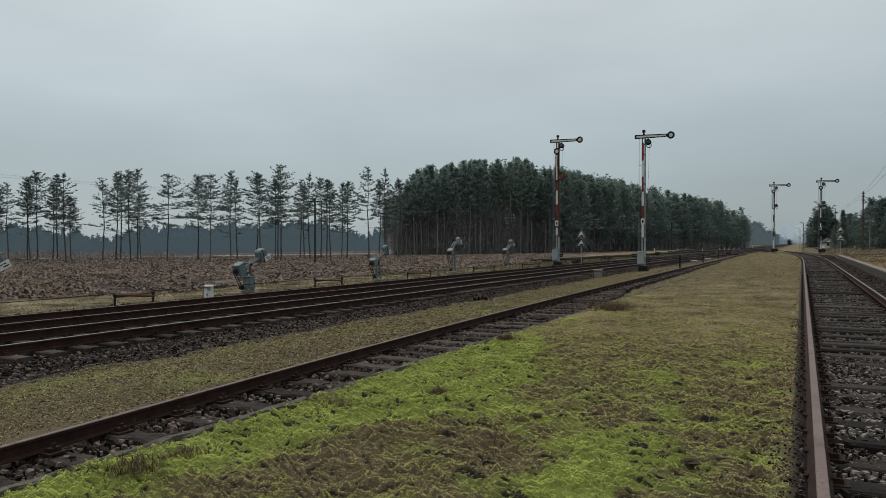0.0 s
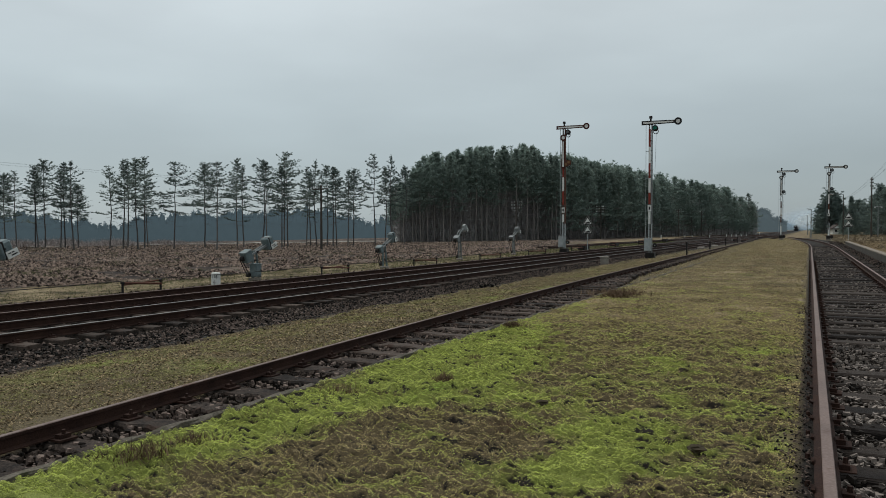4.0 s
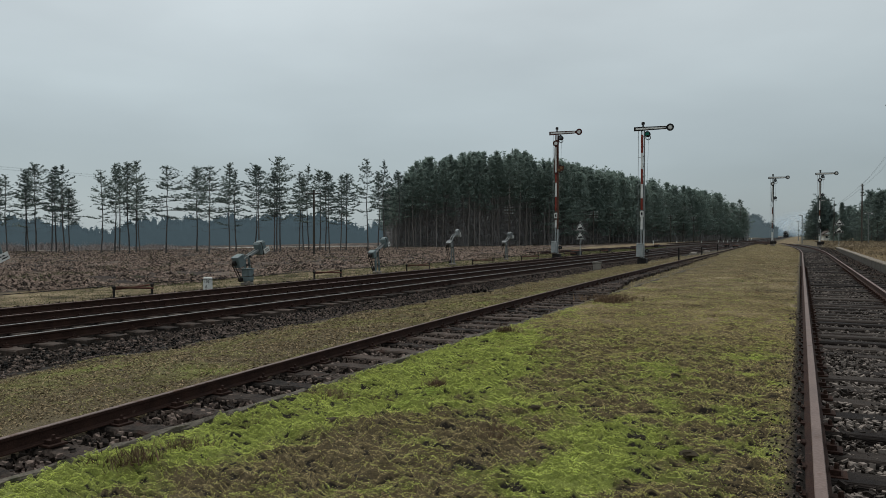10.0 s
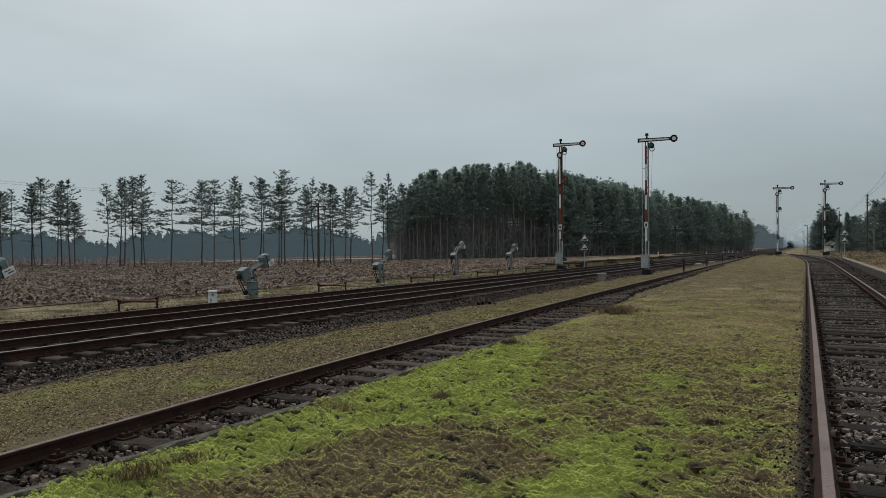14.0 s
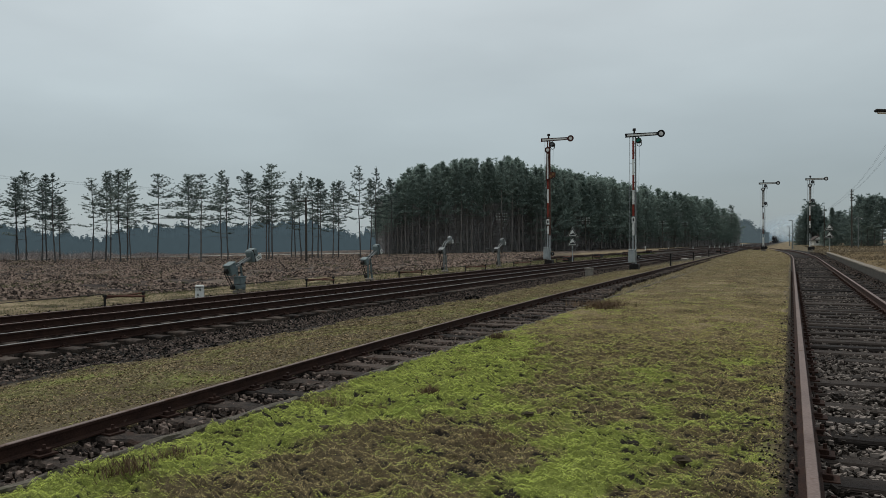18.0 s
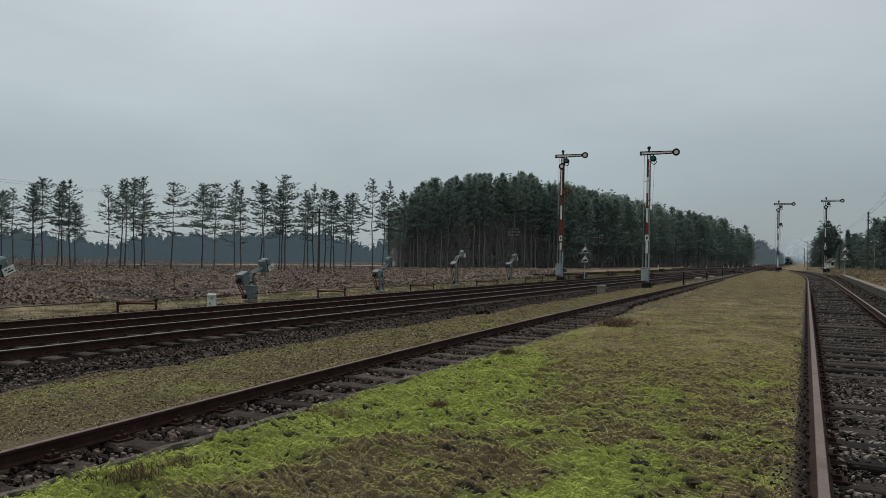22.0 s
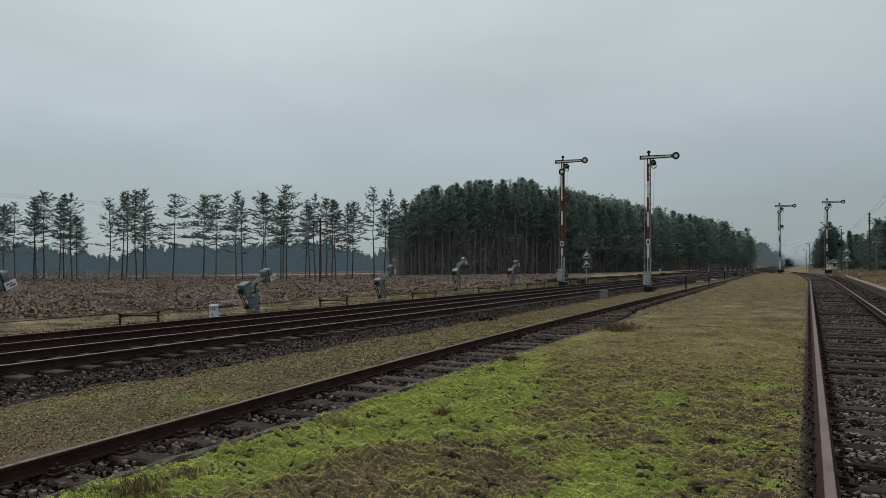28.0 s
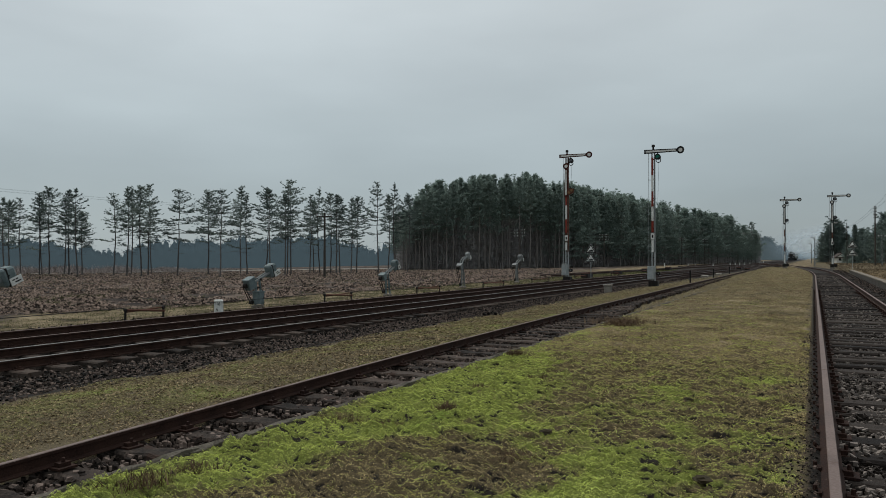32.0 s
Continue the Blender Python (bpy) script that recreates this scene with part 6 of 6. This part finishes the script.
def cushions(rs, spots, sizes, high=0.7, long=1.0):
    """Small uneven domes, one on each spot, in one mesh."""
    n, k = len(spots), 4
    a = rs.uniform(0, 6.283, (n, 1)) + np.arange(k) * 6.283 / k
    r = np.asarray(sizes)[:, None] * rs.uniform(0.6, 1.35, (n, k))
    c = np.asarray(spots)
    ring = np.stack([c[:, None, 0] + np.cos(a) * r * long, c[:, None, 1] + np.sin(a) * r, c[:, None, 2] - r * 0.35], -1)
    lean = rs.normal(size=(n, 2)) * np.asarray(sizes)[:, None] * 0.35
    top = np.stack([c[:, 0] + lean[:, 0], c[:, 1] + lean[:, 1], c[:, 2] + np.asarray(sizes) * high * rs.uniform(0.5, 1.4, n)], -1)
    V = np.concatenate([ring, top[:, None]], 1).reshape(-1, 3)
    i = (np.arange(n) * (k + 1))[:, None]
    F = np.stack([np.stack([i[:, 0] + j, i[:, 0] + (j + 1) % k, i[:, 0] + k], 1) for j in range(k)], 1).reshape(-1, 3)
    return V, F


def fronds(rs, spots, sizes, slim=0.2, up=0.45):
    """Small feathery moss shoots, one bent leaf on each spot, most of them lying down, in one mesh."""
    n = len(spots)
    a = rs.uniform(0, 6.283, n)
    rise = rs.uniform(-0.1, 1.0, n) ** 1 * up
    d = np.stack([np.cos(a), np.sin(a), rise], 1)
    side = np.stack([-np.sin(a), np.cos(a), rs.normal(size=n) * 0.35], 1)
    L = (np.asarray(sizes) * rs.uniform(0.6, 1.5, n))[:, None]
    c = np.asarray(spots)
    mid = c + d * L * 0.1 + np.array([0, 0, 1.0]) * L * 0.14
    V = np.stack([c - d * L * 0.5, mid + side * L * slim, c + d * L * 0.55, mid - side * L * slim], 1).reshape(-1, 3)
    return V, np.arange(n * 4).reshape(-1, 4)


def build_turf():
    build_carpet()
    rs = np.random.RandomState(91)
    # moss shoots on the cushions, sparse in the creases, where dark ground stands for shade
    x, y = bank_spots(rs, 960000, -3.76, -0.06, 2.3, 26)
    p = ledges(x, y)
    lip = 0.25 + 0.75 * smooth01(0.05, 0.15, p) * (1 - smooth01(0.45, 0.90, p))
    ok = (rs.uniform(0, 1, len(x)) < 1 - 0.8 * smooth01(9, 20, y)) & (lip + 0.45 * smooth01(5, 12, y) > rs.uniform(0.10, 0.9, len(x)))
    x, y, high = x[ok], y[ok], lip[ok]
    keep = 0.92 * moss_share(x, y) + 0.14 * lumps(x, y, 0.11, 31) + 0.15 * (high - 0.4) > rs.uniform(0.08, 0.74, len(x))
    size = rs.uniform(0.007, 0.0145, len(x)) * (0.40 + 0.13 * np.minimum(y, 10))
    at = np.stack([x, y, turf_height(x, y) + 0.005], 1)
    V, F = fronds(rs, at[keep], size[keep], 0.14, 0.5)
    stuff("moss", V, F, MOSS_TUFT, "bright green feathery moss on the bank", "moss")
    # brown litter and withered moss between them, a larger share in creases for shade
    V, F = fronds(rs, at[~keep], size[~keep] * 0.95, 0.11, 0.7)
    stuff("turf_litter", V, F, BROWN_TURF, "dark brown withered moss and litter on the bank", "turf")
    # short dry grass, thicker farther along the bank
    x, y = bank_spots(rs, 140000, -3.72, -0.12, 2.6, 62)
    keep = (moss_share(x, y) < rs.uniform(0.1, 1.0, len(x))) & (rs.uniform(0, 1, len(x)) < 0.12 + 0.88 * smooth01(4, 10, y))
    x, y = x[keep], y[keep]
    z = turf_height(x, y)
    V, F = bursts(rs, np.stack([x, y, z], 1), rs.uniform(0.010, 0.030, len(x)) * (0.7 + 0.05 * np.minimum(y, 40)), 4, 2.3, 0.12)
    n = 26000
    fy = rs.uniform(15, 135, n)
    fx = rs.uniform(-7.0, 1.0, n)
    ok = (fx > near_x(fy) + 0.14) & (fx < siding_x(fy) - 0.2) & ((fy > 55) | ((fx < -3.7) & (fx > near_x(fy) + 0.14 + 0.14 * np.clip(26 - fy, 0, 12))))
    fx, fy = fx[ok], fy[ok]
    V2, F2 = bursts(rs, np.stack([fx, fy, ground_height(fx, fy) - 0.01], 1), rs.uniform(0.06, 0.15, len(fx)), 4, 2.0, 0.12)
    V, F = np.concatenate([V, V2]), np.concatenate([F, F2 + len(V)])
    stuff("dry_grass", V, F, DRY_GRASS, "short dry brown grass on the bank", "grass")
    x, y = bank_spots(rs, 60000, -3.72, -0.12, 6, 70)
    x = x + (near_x(y) + 3.7) * (x < -3.0) * rs.uniform(0, 1, len(x)) * smooth01(24, 34, y)
    keep = 0.7 * lumps(x, y, 1.5, 51) + 0.6 * lumps(x, y, 0.5, 52) > rs.uniform(0.0, 1.2, len(x))
    x, y = x[keep], y[keep]
    V, F = bursts(rs, np.stack([x, y, turf_height(x, y) + 0.004], 1), rs.uniform(0.010, 0.030, len(x)) * (0.75 + 0.055 * np.minimum(y, 40)), 4, 2.2, 0.12)
    stuff("dead_grass", V, F, DEAD_GRASS, "reddish-brown dead patches in the dry grass of the bank", "grass")
    # dark dead stalks and leaf litter
    x, y = bank_spots(rs, 46000, -3.72, -0.1, 2.6, 45)
    keep = lumps(x, y, 0.45, 12) + 0.5 * lumps(x, y, 1.8, 14) > rs.uniform(-0.7, 0.9, len(x))
    x, y = x[keep], y[keep]
    z = turf_height(x, y)
    V, F = bursts(rs, np.stack([x, y, z], 1), rs.uniform(0.008, 0.026, len(x)) * (0.7 + 0.06 * y), 3, 2.4, 0.12)
    stuff("dead_stalks", V, F, LITTER, "dark dead stalks and litter in the turf", "grass")
    # the verge between the tracks
    n = 130000
    y = 3.0 * (60 / 3.0) ** rs.uniform(0, 1, n)
    x = rs.uniform(-8.6, -5.0, n)
    keep = (x < near_x(y) - 0.08) & (x > -8.2 + 0.28 * lumps(x * 0.1, y, 1.6, 4) - 0.035 * np.clip(y - 22, 0, 60)) & (rs.uniform(0, 1, n) < 1 - 0.7 * smooth01(35, 50, y))
    x, y = x[keep], y[keep]
    z = ground_height(x, y) + 0.018 * lumps(x, y, 0.8, 3)
    green = 0.40 + 0.22 * lumps(x, y, 0.9, 21) + 0.20 * lumps(x, y, 0.3, 22) + 0.12 * lumps(x, y, 0.11, 23) - 0.12 * smooth01(12, 30, y) > rs.uniform(0.35, 0.75, len(x))
    V, F = fronds(rs, np.stack([x, y, z + 0.006], 1)[green], (rs.uniform(0.018, 0.034, len(x)) * (0.5 + 0.09 * np.minimum(y, 13)))[green])
    stuff("moss", V, F, VERGE_MOSS, "olive-green moss patches on the verge", "moss")
    rest = ~green & (rs.uniform(0, 1, len(x)) < 0.7)
    V, F = fronds(rs, np.stack([x, y, z + 0.004], 1)[rest], (rs.uniform(0.018, 0.034, len(x)) * (0.5 + 0.09 * np.minimum(y, 13)))[rest], 0.17, 0.6)
    stuff("turf_litter", V, F, RED_LITTER, "reddish-brown withered turf on the verge", "turf")
    pick = rs.uniform(0, 1, len(x)) < 0.22
    V, F = bursts(rs, np.stack([x, y, z - 0.004], 1)[pick], (rs.uniform(0.014, 0.042, len(x)) * (0.7 + 0.04 * y))[pick], 4, 2.2, 0.10)
    stuff("verge_grass", V, F, DRY_GRASS, "dry grass on the verge between the tracks", "grass")
    # strip along the signal wires, and the platform top
    n = 34000
    y = 8 * (110 / 8) ** rs.uniform(0, 1, n)
    x = rs.uniform(-21.5, -17.2, n)
    V1, F1 = bursts(rs, np.stack([x, y, ground_height(x, y) - 0.01], 1), rs.uniform(0.03, 0.10, n) * (0.6 + 0.02 * y), 4, 1.8, 0.07)
    x = rs.uniform(2.95, 14, 16000)
    y = rs.uniform(16, 75, 16000)
    V2, F2 = bursts(rs, np.stack([x, y, 0.25 + 0 * x], 1), rs.uniform(0.06, 0.22, len(x)), 4, 1.4, 0.05)
    x = rs.uniform(2.2, 16, 9000)
    y = rs.uniform(70, 170, 9000)
    V3, F3 = bursts(rs, np.stack([x, y, ground_height(x, y)], 1), rs.uniform(0.07, 0.24, len(x)), 4, 1.3, 0.06)
    stuff("tall_dry_grass", V1, F1, STRIP_GRASS, "pale dry grass along the signal wires", "grass")
    stuff("tall_dry_grass", np.concatenate([V2, V3]), np.concatenate([F2, F3 + len(V2)]), BROWN_GRASS, "tall reddish-brown dry grass on the platform", "grass")


DEAD_GRASS = rough_mat("reddish_dead_grass", (0.090, 0.056, 0.032), (0.307, 0.212, 0.131), 0.95, 0, 1.2, 9, 0.0, island=0.5)
VERGE_MOSS = rough_mat("olive_verge_moss", (0.096, 0.087, 0.040), (0.408, 0.374, 0.174), 0.95, 0, 6, 45, 0.0, island=0.3, leaf=0.2)
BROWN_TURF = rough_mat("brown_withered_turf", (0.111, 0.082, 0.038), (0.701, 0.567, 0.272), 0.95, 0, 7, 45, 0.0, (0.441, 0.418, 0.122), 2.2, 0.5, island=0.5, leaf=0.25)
STRIP_GRASS = rough_mat("tan_strip_grass", (0.033, 0.036, 0.014), (0.120, 0.131, 0.055), 0.9, 0, 0.8, 6, 0.0, island=0.6, leaf=0.2)
RED_LITTER = rough_mat("reddish_turf_litter", (0.046, 0.033, 0.019), (0.425, 0.326, 0.194), 0.95, 0, 5, 40, 0.0, island=0.5)
LITTER = rough_mat("dark_turf_litter", (0.017, 0.014, 0.009), (0.073, 0.057, 0.034), 0.95, 0, 2, 12, 0.0, island=0.5)
BROWN_GRASS = rough_mat("reddish_dry_grass", (0.055, 0.042, 0.027), (0.181, 0.140, 0.090), 0.9, 0, 0.6, 6, 0.0, island=0.6)
BRUSH = rough_mat("bare_brown_brush", (0.100, 0.084, 0.080), (0.326, 0.285, 0.271), 0.95, 0, 0.2, 3, 0.0, island=0.8)
SAND = rough_mat("pale_sand_track", (0.200, 0.186, 0.162), (0.343, 0.326, 0.290), 0.95, 0, 0.4, 6, 0.2)
build_turf()


def build_heath():
    rs = np.random.RandomState(92)
    n = 240000
    a = radians(26.4) + np.arctan((rs.uniform(-60, 1010, n) * -1 + 784) / 1320)
    far = 26 * (135 / 26) ** (rs.uniform(0, 1, n) ** 0.8)
    x, y = -np.sin(a) * far, np.cos(a) * far
    keep = (x < -20.5 - 0.8 * lumps(x, y, 6, 6)) & ~((y > 95) & (x > -34))
    x, y, far = x[keep], y[keep], far[keep]
    mound = 1.5 * np.abs(lumps(x * 0.7, y, 0.8, 71)) + 0.8 * np.abs(lumps(x * 0.7, y, 0.36, 72))
    clump = mound - 0.75 + 0.4 * lumps(x, y, 5, 9)
    keep = clump > rs.uniform(-1.0, 0.0, len(x))
    x, y, far, clump = x[keep], y[keep], far[keep], clump[keep]
    z = ground_height(x, y) - 0.10 + 0.13 * np.clip(clump + 0.5, 0, 1.6)
    low = rs.uniform(0, 1, len(x)) < 0.72
    V, F = bursts(rs, np.stack([x, y, z], 1)[~low], (rs.uniform(0.05, 0.15, len(x)) * (1 + 0.5 * np.clip(clump, -0.6, 1)) * (0.7 + 0.002 * far))[~low], 7, 3.0, 0.06)
    V2, F2 = cushions(rs, np.stack([x, y, z + 0.03], 1)[low], (rs.uniform(0.02, 0.065, len(x)) * (1 + 0.6 * np.clip(clump, -0.6, 1)) * (0.6 + 0.004 * far))[low], 0.7, 1.6)
    V, F = np.concatenate([V, V2]), np.concatenate([F, F2 + len(V)])
    stuff("heather", V, F, HEATH, "low brown faded heather covering the heath", "heather")
    pale = (lumps(x, y, 3.0, 41) + 0.6 * lumps(x, y, 0.9, 42) > 0.55) & (rs.uniform(0, 1, len(x)) < 0.4)
    V, F = bursts(rs, np.stack([x, y, z + 0.02], 1)[pale], (rs.uniform(0.08, 0.22, len(x)) * (0.8 + 0.005 * far))[pale], 5, 2.2, 0.05)
    stuff("dry_grass", V, F, STRIP_GRASS, "pale dry grass among the heather", "grass")
    # bare brush behind the lone pines
    u = rs.uniform(-120, 420, 9000)
    far = rs.uniform(112, 165, 9000)
    pts = np.array([spot_at(a, b)[:2] for a, b in zip(u, far)])
    tall = 0.5 + 0.9 * np.clip(lumps(u, far, 60, 3) + 0.5, 0, 1) * (1 - smooth01(230, 420, u))
    V, F = bursts(rs, np.column_stack([pts, ground_height(pts[:, 0], pts[:, 1]) - 0.05]), 0.85 * tall * rs.uniform(0.4, 1.4, len(u)), 9, 1.2, 0.016)
    stuff("brush", V, F, BRUSH, "leafless brown brush behind the lone pines", "brush")


build_heath()


def dirt_road():
    """A pale sandy track that crosses the heath."""
    verts, faces = [], []
    line = [(u, 1.0) for u in range(-60, 712, 20)]
    for i, (u, _k) in enumerate(line):
        far = float(np.interp(u, [-60, 200, 450, 705], [110, 113, 124, 140]))
        for q in (0, 9.0 + 4.0 * float(lumps(u, 0, 90, 4))):
            x, y, _d = spot_at(u, far + q)
            verts.append((x, y, float(ground_height(x, y)) + 0.12))
    for i in range(len(line) - 1):
        faces.append((2 * i, 2 * i + 2, 2 * i + 3, 2 * i + 1))
    tagged(new("dirt_road", mesh_of("dirt_road", verts, faces, SAND)), "pale sandy track crossing the heath before the wood", "road", kind="structure")


dirt_road()


# ---- tufts and clods that stand out on the bank ----
def tuft(x, y, wide, high, blades, material, label, seed):
    rs = np.random.RandomState(seed)
    n = blades
    spots = np.stack([rs.normal(0, wide * 0.28, n), rs.normal(0, wide * 0.28, n), np.full(n, -0.012)], 1)
    V, F = bursts(rs, spots, rs.uniform(0.5, 1.15, n) * high, 6, 1.0, 0.04)
    me = mesh_of("grass_tuft", V, F, material)
    ob = new("grass_tuft", me)
    ob.matrix_world = pose(x, y, float(turf_height(x, y)))
    return tagged(ob, label, "grass tuft", "tufts on the bank")


for k, (tx, ty, tw, th) in enumerate(((-3.53, 9.27, 0.17, 0.15), (-2.61, 7.59, 0.20, 0.11), (-3.40, 3.41, 0.26, 0.09), (-3.40, 4.05, 0.26, 0.09), (-3.38, 5.01, 0.34, 0.08), (-3.05, 5.05, 0.26, 0.07), (-2.77, 5.63, 0.12, 0.10),
                                       (-3.5, 15.1, 0.9, 0.16), (-3.3, 14.4, 0.6, 0.14), (-3.34, 2.98, 0.30, 0.08), (-1.9, 8.6, 0.2, 0.06), (-3.0, 6.9, 0.12, 0.09), (-1.75, 4.45, 0.3, 0.05))):
    tuft(tx, ty, tw, th, 80 if tw < 0.5 else 200, TWIG, "dry brown tuft of heather twigs on the mossy bank", 300 + k)
tuft(-4.05, 2.98, 0.16, 0.18, 30, DRY_GRASS, "pale dry grass tuft beside the kerb", 340).location.z = -0.30
for k, (tx, ty, tr) in enumerate(((-1.79, 5.31, 0.032), (-0.76, 4.60, 0.045), (-0.57, 4.46, 0.036), (-2.62, 6.05, 0.03), (-2.95, 4.35, 0.03), (-1.0, 6.9, 0.03))):
    bm = bmesh.new()
    bmesh.ops.create_icosphere(bm, subdivisions=3, radius=1.0)
    for v in bm.verts:
        v.co += (Vector(noise.noise_vector(v.co * 1.6 + Vector((k * 7.0, 0, 0)))) * 0.55 + Vector(noise.noise_vector(v.co * 4.5 + Vector((0, k * 5.0, 0)))) * 0.30)
        v.co.z *= 0.42
    ob = tagged(part("earth_clod", bm, LITTER), "small dark clod of earth on the moss", "earth clod", "clods")
    ob.scale = (tr * 1.3, tr * 1.3, tr * 1.3)
    ob.location = (tx, ty, float(turf_height(tx, ty)) + 0.012)
motions()
